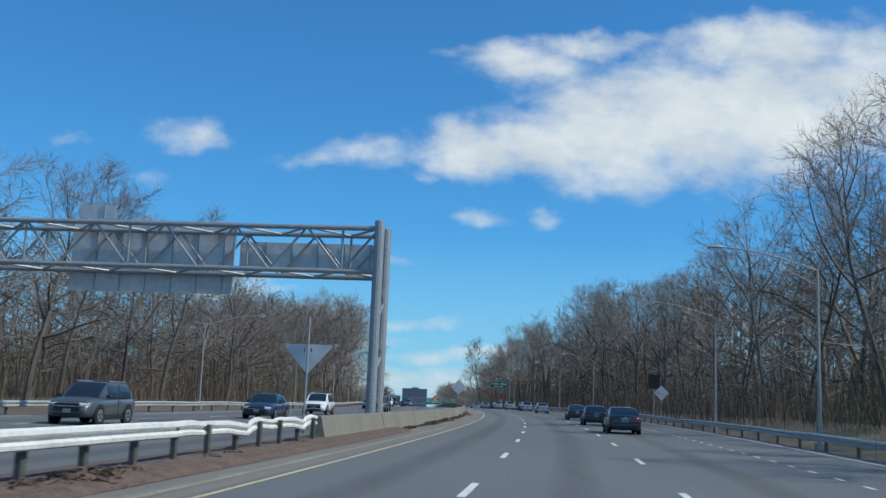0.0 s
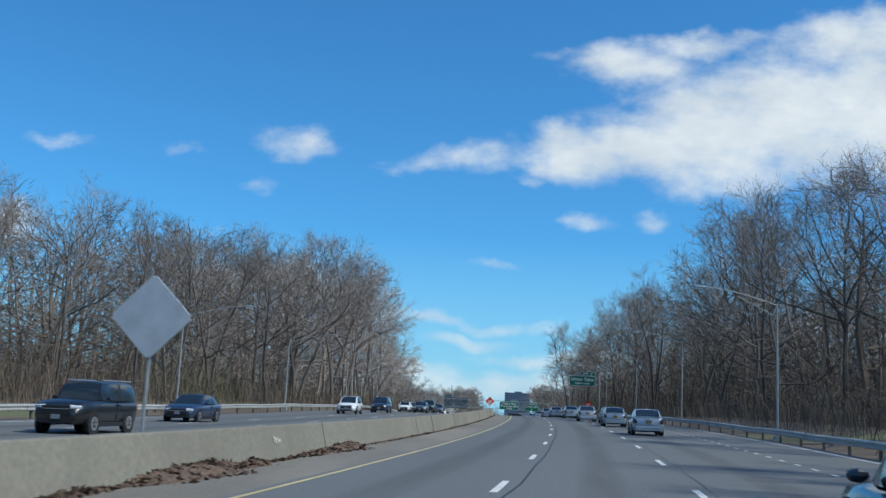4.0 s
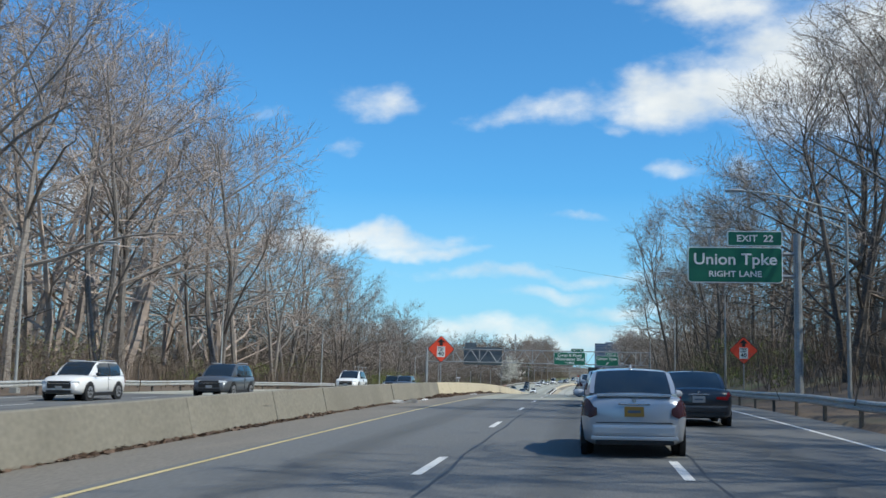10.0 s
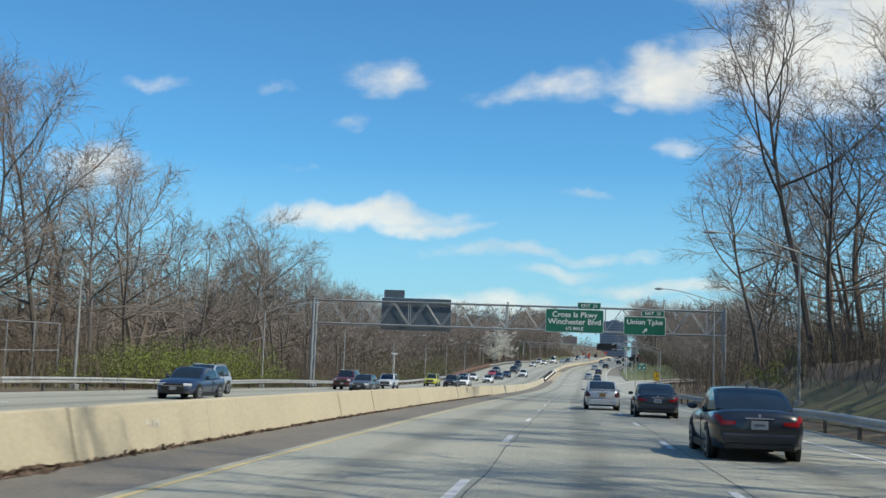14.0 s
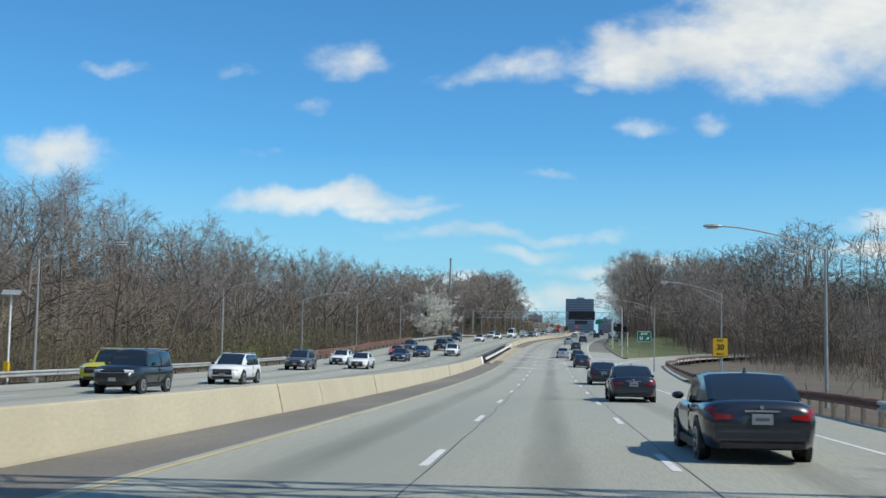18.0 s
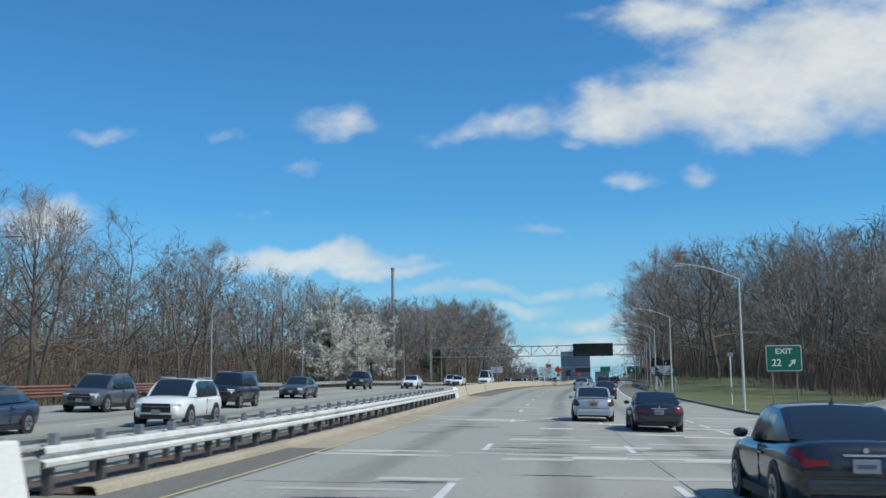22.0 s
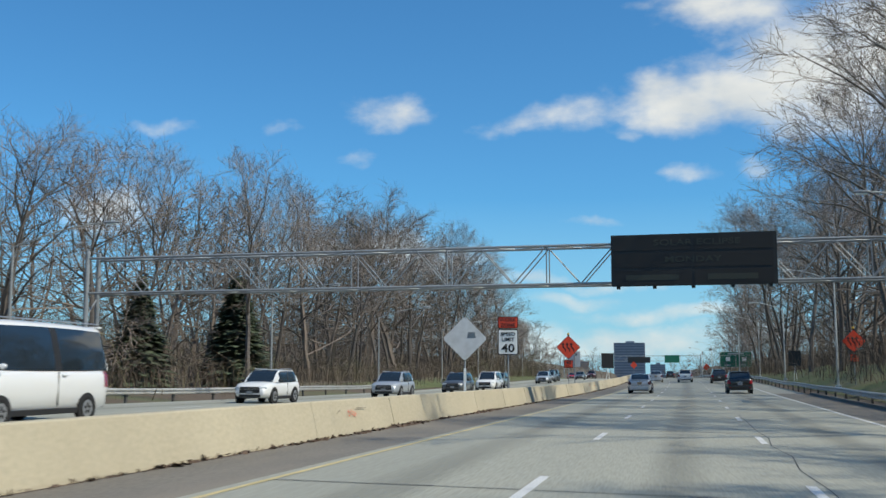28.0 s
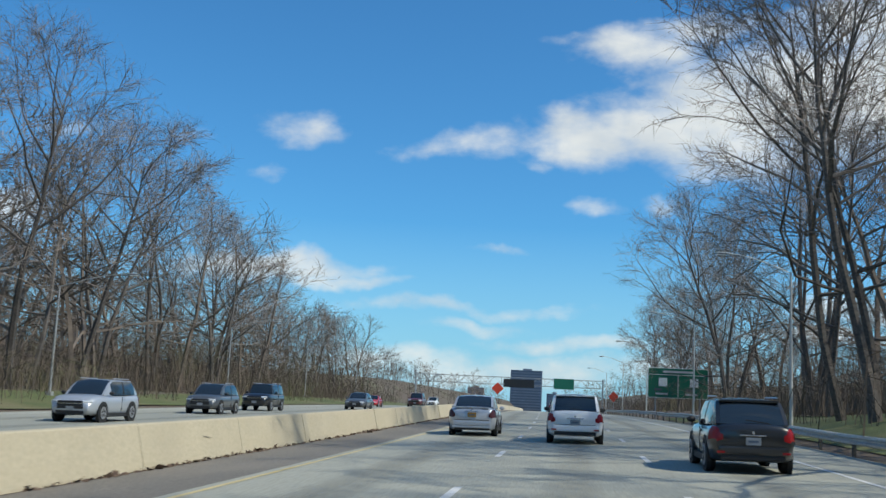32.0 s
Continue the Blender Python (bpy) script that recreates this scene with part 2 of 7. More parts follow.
M_ASPHALT = material("asphalt", (0.145, 0.150, 0.150), 0.85, vary=0.18, fine=40, coarse=0.25, bump=0.25, bump_scale=90, stain=(0.105, 0.109, 0.110), stain_at=(0.5, 0.75), axes=(1, 0.12, 1))
M_CONCRETE_ROAD = material("concrete_pavement", (0.375, 0.372, 0.310), 0.85, vary=0.15, fine=30, coarse=0.3, bump=0.15, bump_scale=70, stain=(0.265, 0.27, 0.232), stain_at=(0.48, 0.72), axes=(1, 0.06, 1))
M_CONCRETE_PALE = material("pale_worn_concrete", (0.375, 0.368, 0.315), 0.85, vary=0.16, fine=24, coarse=0.35, bump=0.2, bump_scale=60, stain=(0.36, 0.35, 0.30), stain_at=(0.48, 0.68), axes=(0.5, 0.5, 1))
M_SAND = material("sandy_median_concrete", (0.44, 0.375, 0.27), 0.9, vary=0.2, fine=16, coarse=0.5, bump=0.2, stain=(0.30, 0.25, 0.18), stain_at=(0.5, 0.7))
M_SHOULDER = material("shoulder_asphalt", (0.205, 0.186, 0.158), 0.9, vary=0.25, fine=30, coarse=0.4, bump=0.3, stain=(0.26, 0.225, 0.18), axes=(1, 0.3, 1))
M_BARRIER = material("barrier_concrete", (0.51, 0.45, 0.325), 0.85, vary=0.12, fine=14, coarse=0.5, bump=0.15, bump_scale=40, stain=(0.42, 0.37, 0.27), stain_at=(0.55, 0.8), per_object=0.03)
# Barrier shade of the first stretch put into a darker grey, over weathering stains.
M_BARRIER_SHADED = material("old_barrier_concrete", (0.225, 0.212, 0.175), 0.9, vary=0.18, fine=10, coarse=0.5, bump=0.2, bump_scale=40, stain=(0.155, 0.145, 0.12), stain_at=(0.5, 0.75), per_object=0.04)
M_BARRIER_WHITE = material("white_barrier_paint", (0.78, 0.77, 0.73), 0.7, vary=0.1, fine=20, coarse=1.2)
M_PAINT_WHITE = material("road_paint_white", (0.72, 0.72, 0.70), 0.7, vary=0.18, fine=25, coarse=2.0, stain=(0.4, 0.4, 0.39), stain_at=(0.55, 0.75))
M_PAINT_YELLOW = material("road_paint_yellow", (0.64, 0.52, 0.26), 0.7, vary=0.2, fine=25, coarse=0.6, stain=(0.42, 0.33, 0.14), stain_at=(0.5, 0.75))
M_TAR = material("tar_seal", (0.035, 0.035, 0.036), 0.6, vary=0.2)
M_PATCH = material("concrete_patch", (0.56, 0.545, 0.485), 0.85, vary=0.15, per_object=0.25)
M_GROUND = material("leaf_litter_ground", (0.15, 0.112, 0.08), 0.95, vary=0.35, fine=6, coarse=0.15, bump=0.4, bump_scale=12, stain=(0.11, 0.13, 0.055), stain_at=(0.52, 0.66))
M_GRASS = material("spring_grass", (0.125, 0.150, 0.052), 0.95, vary=0.3, fine=8, coarse=0.25, bump=0.5, bump_scale=30, stain=(0.19, 0.16, 0.085), stain_at=(0.47, 0.68))
M_DRYGRASS = material("dry_bank_grass", (0.165, 0.145, 0.080), 0.95, vary=0.3, fine=8, coarse=0.25, bump=0.5, bump_scale=30, stain=(0.105, 0.125, 0.045), stain_at=(0.52, 0.68))
M_AMBER = plain("amber_lamp", (1.0, 0.42, 0.03), 0.5, emit=1.2)
M_GALV = material("galvanised_steel", (0.34, 0.36, 0.37), 0.5, metal=0.35, vary=0.15, fine=12, coarse=1.5, per_object=0.06)
M_RAIL = material("weathered_rail_steel", (0.52, 0.52, 0.50), 0.55, metal=0.3, vary=0.2, fine=6, coarse=0.8, stain=(0.33, 0.26, 0.2), stain_at=(0.6, 0.8))
M_RAIL_WHITE = material("white_painted_rail", (0.74, 0.73, 0.69), 0.6, vary=0.15, fine=6, coarse=0.9, stain=(0.45, 0.40, 0.34), stain_at=(0.58, 0.75))
M_RUST = material("rusty_rail", (0.24, 0.12, 0.085), 0.8, vary=0.3, fine=8, coarse=0.8, stain=(0.4, 0.36, 0.32), stain_at=(0.6, 0.75))
M_POST_DARK = material("dark_rail_post", (0.10, 0.095, 0.085), 0.8, vary=0.3)
M_SIGN_GREEN = material("green_sign_sheeting", (0.010, 0.15, 0.088), 0.45, vary=0.06, fine=5, coarse=0.5)
M_SIGN_WHITE = plain("white_sign_sheeting", (0.80, 0.82, 0.80), 0.5)
M_SIGN_ORANGE = material("orange_sign_sheeting", (0.80, 0.075, 0.03), 0.5, vary=0.06, fine=4, coarse=1)
M_SIGN_YELLOW = material("yellow_sign_sheeting", (0.75, 0.45, 0.02), 0.5, vary=0.06, fine=4, coarse=1)
M_SIGN_BACK = material("aluminium_sign_back", (0.60, 0.62, 0.63), 0.5, metal=0.1, vary=0.12, fine=3, coarse=1)
M_SIGN_BACK_DARK = material("dark_sign_back", (0.10, 0.13, 0.155), 0.6, vary=0.12, fine=3, coarse=1)
M_BLACK = plain("black_legend", (0.012, 0.012, 0.012), 0.6)
M_VMS = material("dark_sign_housing", (0.018, 0.02, 0.022), 0.55, vary=0.2, fine=8)
M_VMS_DOT = plain("unlit_lamp_matrix", (0.035, 0.038, 0.028), 0.5)
M_BARK = material("bark", (0.150, 0.130, 0.114), 0.95, vary=0.35, fine=10, coarse=0.6, per_object=0.25)
M_TWIG = material("twigs", (0.285, 0.235, 0.20), 0.95, vary=0.2, fine=4, coarse=0.2, per_object=0.22)
M_WOODS = material("far_woods", (0.205, 0.165, 0.133), 0.95, vary=0.3, fine=0.8, coarse=0.03)
# Lit copies of bark and twigs: sunlight on the far-side woods as colour.
M_BARK_SUNLIT = material("pale_beech_bark", (0.25, 0.22, 0.195), 0.9, vary=0.35, fine=10, coarse=0.6, per_object=0.2)
M_TWIG_SUNLIT = material("pale_beech_twigs", (0.43, 0.35, 0.295), 0.95, vary=0.25, fine=0.8, coarse=0.05)
M_BRUSH = material("dry_brush", (0.165, 0.128, 0.098), 0.95, vary=0.3, fine=1.5, coarse=0.08, stain=(0.15, 0.16, 0.06), stain_at=(0.55, 0.7))
M_BUSH_GREEN = material("budding_bush_leaves", (0.17, 0.20, 0.05), 0.8, vary=0.35, fine=2.0, coarse=0.3)
M_HEDGE = material("fresh_hedge_leaves", (0.20, 0.25, 0.045), 0.8, vary=0.35, fine=2.0, coarse=0.3)
M_BLOSSOM = material("white_blossom", (0.74, 0.72, 0.64), 0.8, vary=0.15, fine=3, coarse=0.5)
M_CONIFER = material("conifer_needles", (0.115, 0.150, 0.085), 0.85, vary=0.4, fine=3, coarse=0.4)
M_IVY = material("ivy_leaves", (0.045, 0.075, 0.022), 0.7, vary=0.4, fine=3, coarse=0.5)
M_LEAF = material("dead_leaves", (0.155, 0.105, 0.078), 0.95, vary=0.45, fine=12, coarse=2)
M_TORN = material("scuffed_bumper_plastic", (0.42, 0.43, 0.44), 0.6, vary=0.5, fine=7, coarse=1.2, stain=(0.03, 0.03, 0.03), stain_at=(0.5, 0.6))
M_LITTER = plain("white_litter", (0.75, 0.76, 0.78), 0.6)
M_WOODPOST = material("weathered_timber", (0.30, 0.26, 0.20), 0.9, vary=0.25, fine=12, coarse=1)
M_POLE = material("grey_pole_paint", (0.36, 0.37, 0.36), 0.5, metal=0.2, vary=0.1, fine=5, coarse=0.8, per_object=0.08)
# Lamps past 600 m: sunlight put in as a paler tone; also board legs.
M_PALE_SUNLIT = material("pale_pole_paint", (0.62, 0.62, 0.59), 0.5, metal=0.1, vary=0.1, fine=5, coarse=0.8, per_object=0.08)
M_BOARD_GREEN = material("dark_green_board", (0.014, 0.062, 0.045), 0.5, vary=0.1, fine=4, coarse=1)
M_BLDG = material("far_building_wall", (0.16, 0.20, 0.26), 0.8, vary=0.12, fine=0.05, coarse=0.01)
M_BLDG2 = material("far_brick_wall", (0.34, 0.26, 0.22), 0.85, vary=0.12, fine=0.05, coarse=0.01)
M_BLDG_WIN = plain("far_window_band", (0.07, 0.10, 0.15), 0.3)


def stain_film(name, base, strength):
    """A see-through stain, soft towards the sides of its strip."""
    m = bpy.data.materials.new(name)
    m.use_nodes = True
    nt = m.node_tree
    b = nt.nodes["Principled BSDF"]
    b.inputs["Base Color"].default_value, b.inputs["Roughness"].default_value = rgb(base), 0.75
    uv = nt.nodes.new("ShaderNodeUVMap")
    sp = nt.nodes.new("ShaderNodeSeparateXYZ")
    nt.links.new(uv.outputs[0], sp.inputs[0])
    tc = nt.nodes.new("ShaderNodeTexCoord")
    mp = nt.nodes.new("ShaderNodeMapping")
    mp.inputs["Scale"].default_value = (1.2, 0.08, 1)
    nt.links.new(tc.outputs["Object"], mp.inputs[0])
    ns = nt.nodes.new("ShaderNodeTexNoise")
    ns.inputs["Scale"].default_value, ns.inputs["Detail"].default_value = 1.6, 5
    nt.links.new(mp.outputs[0], ns.inputs["Vector"])

    def calc(op, a, c):
        n = nt.nodes.new("ShaderNodeMath")
        n.operation = op
        for i, v in enumerate((a, c)):
            if isinstance(v, (int, float)):
                n.inputs[i].default_value = v
            else:
                nt.links.new(v, n.inputs[i])
        return n.outputs[0]
    bell = calc("MULTIPLY", calc("MULTIPLY", sp.outputs[0], calc("SUBTRACT", 1.0, sp.outputs[0])), 4.0)
    fac = calc("MULTIPLY", calc("MULTIPLY", bell, ns.outputs["Fac"]), strength * 2)
    nt.links.new(fac, b.inputs["Alpha"])
    return m


M_OIL = stain_film("lane_oil_film", (0.06, 0.06, 0.055), 0.15)


# ---- builders ----
def mesh_from(name, verts, faces, mat=None, smooth=False):
    me = bpy.data.meshes.new(name)
    me.from_pydata([tuple(v) for v in verts], [], faces)
    if mat:
        me.materials.append(mat)
    if smooth:
        me.shade_smooth()
    me.update()
    return me


def part(name, bm, mat, parent=None, label=""):
    """One mesh object out of a bmesh (or a ready mesh), under its thing."""
    if isinstance(bm, bmesh.types.BMesh):
        me = bpy.data.meshes.new(name)
        bm.to_mesh(me)
        bm.free()
        me.materials.append(mat)
    else:
        me = bm
    ob = new(name, me)
    if parent is not None:
        ob.parent = parent
    if label:
        ob["label"] = label
    return ob


def thing(name, m, label, category, group="", kind=""):
    ob = new(name)
    ob.empty_display_size = 0.2
    ob.matrix_world = m
    return tagged(ob, label, category, group, kind)


def box(bm, x0, x1, y0, y1, z0, z1, bevel=0.0):
    r = bmesh.ops.create_cube(bm, size=1.0, matrix=Matrix.Translation(((x0+x1)/2, (y0+y1)/2, (z0+z1)/2)) @ Matrix.Diagonal((abs(x1-x0), abs(y1-y0), abs(z1-z0), 1)))
    if bevel:
        edges = {e for v in r["verts"] for e in v.link_edges}
        bmesh.ops.bevel(bm, geom=list(edges), offset=bevel, segments=2, affect="EDGES", profile=0.7)
    return bm


def bx(*a, bevel=0.0):
    return box(bmesh.new(), *a, bevel=bevel)


def tube(bm, a, b, r0, r1=None, n=8):
    """A tapered tube from a to b, with end caps."""
    a, b = Vector(a), Vector(b)
    r1 = r0 if r1 is None else r1
    q = (b - a).to_track_quat("Z", "Y").to_matrix()
    rings = []
    for c, r in ((a, r0), (b, r1)):
        rings.append([bm.verts.new(c + q @ Vector((r * math.cos(2*math.pi*i/n), r * math.sin(2*math.pi*i/n), 0))) for i in range(n)])
    for i in range(n):
        bm.faces.new((rings[0][i], rings[0][(i+1) % n], rings[1][(i+1) % n], rings[1][i]))
    bm.faces.new(rings[0][::-1])
    bm.faces.new(rings[1])
    return bm


def tb(a, b, r0, r1=None, n=8):
    return tube(bmesh.new(), a, b, r0, r1, n)


def at_road(s, o, h=0.0, turn=0.0):
    """A pose on the road with x to the right, y ahead along the road, z up."""
    p = on(s, o, h)
    return pose(p.x, p.y, p.z, 0, 0, heading(s) + turn)


def sweep(name, profile, s0, s1, step, mat, smooth=False, close=False):
    """A profile of (offset, height) pairs drawn along the road."""
    n = max(1, round((s1 - s0) / step))
    verts, faces, k = [], [], len(profile)
    for i in range(n + 1):
        s = s0 + (s1 - s0) * i / n
        verts += [on(s, o, h) for o, h in profile]
    for i in range(n):
        for j in range(k if close else k - 1):
            a, b = i * k + j, i * k + (j + 1) % k
            faces.append((a, b, b + k, a + k))
    if close:
        faces += [tuple(range(k))[::-1], tuple(range(n * k, n * k + k))]
    return mesh_from(name, verts, faces, mat, smooth)

# ---- the large structure ----
def lerp_table(table, s):
    return float(np.interp(s, [a for a, _ in table], [b for _, b in table]))


RIGHT_EDGE = [(-300, 10.4), (150, 10.4), (240, 8.4), (300, 7.9), (450, 8.2), (470, 8.6), (488, 9.0), (522, 10.3), (556, 12.7), (586, 14.0), (598, 13.3), (612, 11.0), (640, 10.4), (690, 9.6), (760, 8.6), (1400, 8.6)]
LEFT_FAR = -26.2
RISE_RIGHT = [(-300, 0.6), (60, 0.9), (200, 0.8), (290, 1.0), (330, 3.0), (420, 3.6), (455, 1.5), (470, -0.6), (630, -0.6), (690, 0.3), (720, 1.2), (770, 2.6), (850, 2.2), (900, 1.0), (1400, 1.2)]
RISE_LEFT = [(-300, 0.5), (300, 0.5), (500, -0.5), (620, -0.6), (700, 0.0), (830, 0.8), (1400, 0.8)]


def ground_h(s, o):
    """Height of the ground over the pavement's plane."""
    e = lerp_table(RIGHT_EDGE, s)
    if o > e:
        d = min((o - e - 0.6) / 9.0, 1.0) if o > e + 0.6 else 0.0
        return -0.06 + lerp_table(RISE_RIGHT, s) * (3 * d * d - 2 * d ** 3) + 0.12 * noise.noise((s * 0.08, o * 0.1, 0.3))
    if o < LEFT_FAR - 0.5:
        d = min((LEFT_FAR - 0.5 - o) / 9.0, 1.0)
        return -0.06 + lerp_table(RISE_LEFT, s) * (3 * d * d - 2 * d ** 3) + 0.12 * noise.noise((s * 0.08, o * 0.1, 0.3))
    return -0.35


def mound(s, o):
    """The wooded ground climbs gently behind the front trees."""
    if o < -60:
        k = min((-60 - o) / 40, 1.0)
        return lerp_table(MOUND_LEFT, s) * k * k * (3 - 2 * k)
    d = o - lerp_table(RIGHT_EDGE, s)
    if d > 32:
        k = min((d - 32) / 40, 1.0)
        return lerp_table(MOUND_RIGHT, s) * k * k * (3 - 2 * k)
    return 0.0


MOUND_LEFT = [(-300, 5), (180, 6), (240, 4), (370, 4), (400, 9), (560, 10), (640, 13), (740, 9), (780, 6), (900, 6), (960, 8), (1100, 8), (1500, 16), (4000, 30)]
MOUND_RIGHT = [(-300, 9), (300, 9), (440, 8), (480, 2), (600, 1.5), (655, 3.5), (705, 9.5), (760, 12), (1100, 10), (1500, 16), (4000, 30)]


def on_ground(s, o):
    return on(s, o, ground_h(s, o) + mound(s, o))


stations = list(np.arange(-120.0, 1320.0, 10.0)) + [1320, 1400, 1550, 1800, 2200, 2800, 3600, 4800]
lefts = [-2200, -1200, -700, -400, -250, -150, -110, -100, -90, -80, -70, -60, -50, -44, -40, -37, -34, -31.5, -29.5, -28, -26.9, LEFT_FAR]
rights = [0.0, 0.5, 1.0, 2.2, 3.8, 5.6, 7.5, 9.8, 13, 18, 25, 32, 40, 48, 56, 64, 72, 90, 110, 160, 260, 420, 700, 1200, 2200]
verts, faces = [], []
for s in stations:
    e = lerp_table(RIGHT_EDGE, s)
    row = [(o, None) for o in lefts] + [(-8.0, None)] + [(e + r, None) for r in rights]
    for o, _ in row:
        verts.append(on(s, o, (ground_h(s, o) if abs(o) < 300 else 0.0) + mound(s, o)))
width = len(lefts) + 1 + len(rights)
for i in range(len(stations) - 1):
    for j in range(width - 1):
        a = i * width + j
        faces.append((a, a + 1, a + 1 + width, a + width))
ground = new("ground", mesh_from("ground", verts, faces, M_GROUND, True))
tagged(ground, "brown leaf-littered ground under bare roadside woods", "ground", kind="structure")


def verge(name, s0, s1, o0, o1, label, slant=0.0, mat=M_GRASS):
    """A strip of grass laid on the ground."""
    n, k = max(2, round((s1 - s0) / 4)), 7
    vs, fs = [], []
    for i in range(n + 1):
        s = s0 + (s1 - s0) * i / n
        e = lerp_table(RIGHT_EDGE, s)
        for j in range(k):
            a, b = (e + o0, e + o1) if o0 >= 0 else (o0, o1)
            fade = 0.5 + 0.5 * noise.noise((s * 0.05, 2.0, o0))
            o = a + (b - a) * j / (k - 1) * (0.75 + 0.25 * fade if j == k - 1 else 1)
            q = s + slant * max(0.0, o - 11.0) * max(0.0, 1 - (s - s0) / 60)
            vs.append(on(q, o, max(ground_h(q, o), -0.05 if slant and q < 690 else -9) + 0.06))
    for i in range(n):
        for j in range(k - 1):
            a = i * k + j
            fs.append((a, a + 1, a + 1 + k, a + k))
    return tagged(new(name, mesh_from(name, vs, fs, mat, True)), label, "grass", kind="structure")


verge("grass_verge", 611, 760, 0.15, 20.0, "green spring grass beside the curb", 2.0)
verge("grass_verge", 760, 930, 1.4, 9.0, "thin green grass on the roadside slope")
verge("grass_verge", 820, 1050, -34.0, -26.8, "mown green grass beside the far carriageway")
verge("grass_verge", 310, 440, 1.6, 6.0, "thin dry grass on the roadside slope", 0.0, M_DRYGRASS)
verge("grass_verge", 440, 520, -35.0, -27.5, "thin dry grass beside the far carriageway", 0.0, M_DRYGRASS)


def pavement(name, s0, s1, o0, o1, mat, label, lift=0.0, parent=None):
    """A slab of pavement with a thickness; edges may be numbers or functions of the station."""
    f0 = o0 if callable(o0) else (lambda s: o0)
    f1 = o1 if callable(o1) else (lambda s: o1)
    n = max(1, round((s1 - s0) / 4))
    cols = 6
    vs, fs = [], []
    for i in range(n + 1):
        s = s0 + (s1 - s0) * i / n
        a, b = f0(s), f1(s)
        vs.append(on(s, a, lift - 0.3))
        vs += [on(s, a + (b - a) * j / (cols - 1), lift) for j in range(cols)]
        vs.append(on(s, b, lift - 0.3))
    k = cols + 2
    for i in range(n):
        for j in range(k - 1):
            a = i * k + j
            fs.append((a, a + 1, a + 1 + k, a + k))
    return tagged(new(name, mesh_from(name, vs, fs, mat)), label, "road", kind="structure")


edge = lambda s: lerp_table(RIGHT_EDGE, s)
road = pavement("road", -110, 292, -5.75, lambda s: min(edge(s), 7.6 if s > 250 else edge(s)), M_ASPHALT, "dark grey asphalt carriageway with lane markings")
road_b = pavement("road_concrete", 292, 536, -5.75, lambda s: edge(s), M_CONCRETE_ROAD, "light grey worn concrete carriageway with sealed joints")
pavement("road_concrete", 536, 634, -5.75, lambda s: edge(s), M_CONCRETE_PALE, "pale worn and patched concrete carriageway at the exit")
pavement("road_concrete", 634, 1320, -5.75, lambda s: edge(s), M_CONCRETE_ROAD, "light grey worn concrete carriageway with sealed joints")
pavement("shoulder", -110, 578, -7.98, -5.752, M_SHOULDER, "narrow dark asphalt shoulder beside the median", lift=-0.004)
pavement("shoulder", 578, 640, -7.98, -5.752, M_SAND, "sandy concrete strip beside the median rails", lift=-0.004)
pavement("shoulder", 640, 1320, -7.98, -5.752, M_SHOULDER, "narrow dark asphalt shoulder beside the median", lift=-0.004)
pavement("right_shoulder", 636, 800, 6.3, lambda s: edge(s) - 0.03, M_SHOULDER, "brown-grey asphalt shoulder with slanting white lines", lift=0.003)
road_c = pavement("opposite_road", -110, 292, LEFT_FAR, -8.02, M_ASPHALT, "asphalt carriageway for oncoming traffic")
pavement("opposite_road_concrete", 292, 1320, LEFT_FAR, -8.02, M_CONCRETE_ROAD, "light grey concrete carriageway for oncoming traffic")

# the exit ramp, bending away to the right behind a grass island
ramp_mid = [(530, 8.6), (548, 9.6), (568, 11.0), (588, 12.6), (603, 15.6), (614, 19.4), (626, 25.0), (638, 32.0), (648, 41.0), (656, 53.0), (662, 72.0)]
vs, fs = [], []
for i in range(57):
    t = i / 56 * (len(ramp_mid) - 1)
    j = min(int(t), len(ramp_mid) - 2)
    u = t - j
    s = ramp_mid[j][0] * (1 - u) + ramp_mid[j + 1][0] * u
    o = ramp_mid[j][1] * (1 - u) + ramp_mid[j + 1][1] * u
    ds, do = ramp_mid[j + 1][0] - ramp_mid[j][0], ramp_mid[j + 1][1] - ramp_mid[j][1]
    n = math.hypot(ds, do)
    wide = 3.3 + 4.5 * max(0.0, math.sin(math.pi * (i - 14) / 42)) if i > 14 else 3.3
    for w in (-wide, -1.4, 1.2, 3.3):
        vs.append(on(s - do / n * w, o + ds / n * w, 0.012 - 0.0006 * i))
for i in range(56):
    for j in range(3):
        a = i * 4 + j
        fs.append((a, a + 1, a + 5, a + 4))
tagged(new("exit_ramp", mesh_from("exit_ramp", vs, fs, M_CONCRETE_PALE)), "pale concrete exit ramp bending away from the road", "road", kind="structure")

# the curb of the grass island
vs, fs = [], []
for i in range(46):
    s = 609 + i * 4.2
    e = edge(s)
    vs += [on(s, e - 0.02, -0.1), on(s, e - 0.02, 0.13), on(s, e + 0.02, 0.15), on(s, e + 0.18, 0.15), on(s, e + 0.18, -0.1)]
for i in range(45):
    for j in range(4):
        a = i * 5 + j
        fs.append((a, a + 1, a + 6, a + 5))
tagged(new("curb", mesh_from("curb", vs, fs, M_SHOULDER)), "low grey concrete curb", "curb", kind="structure")


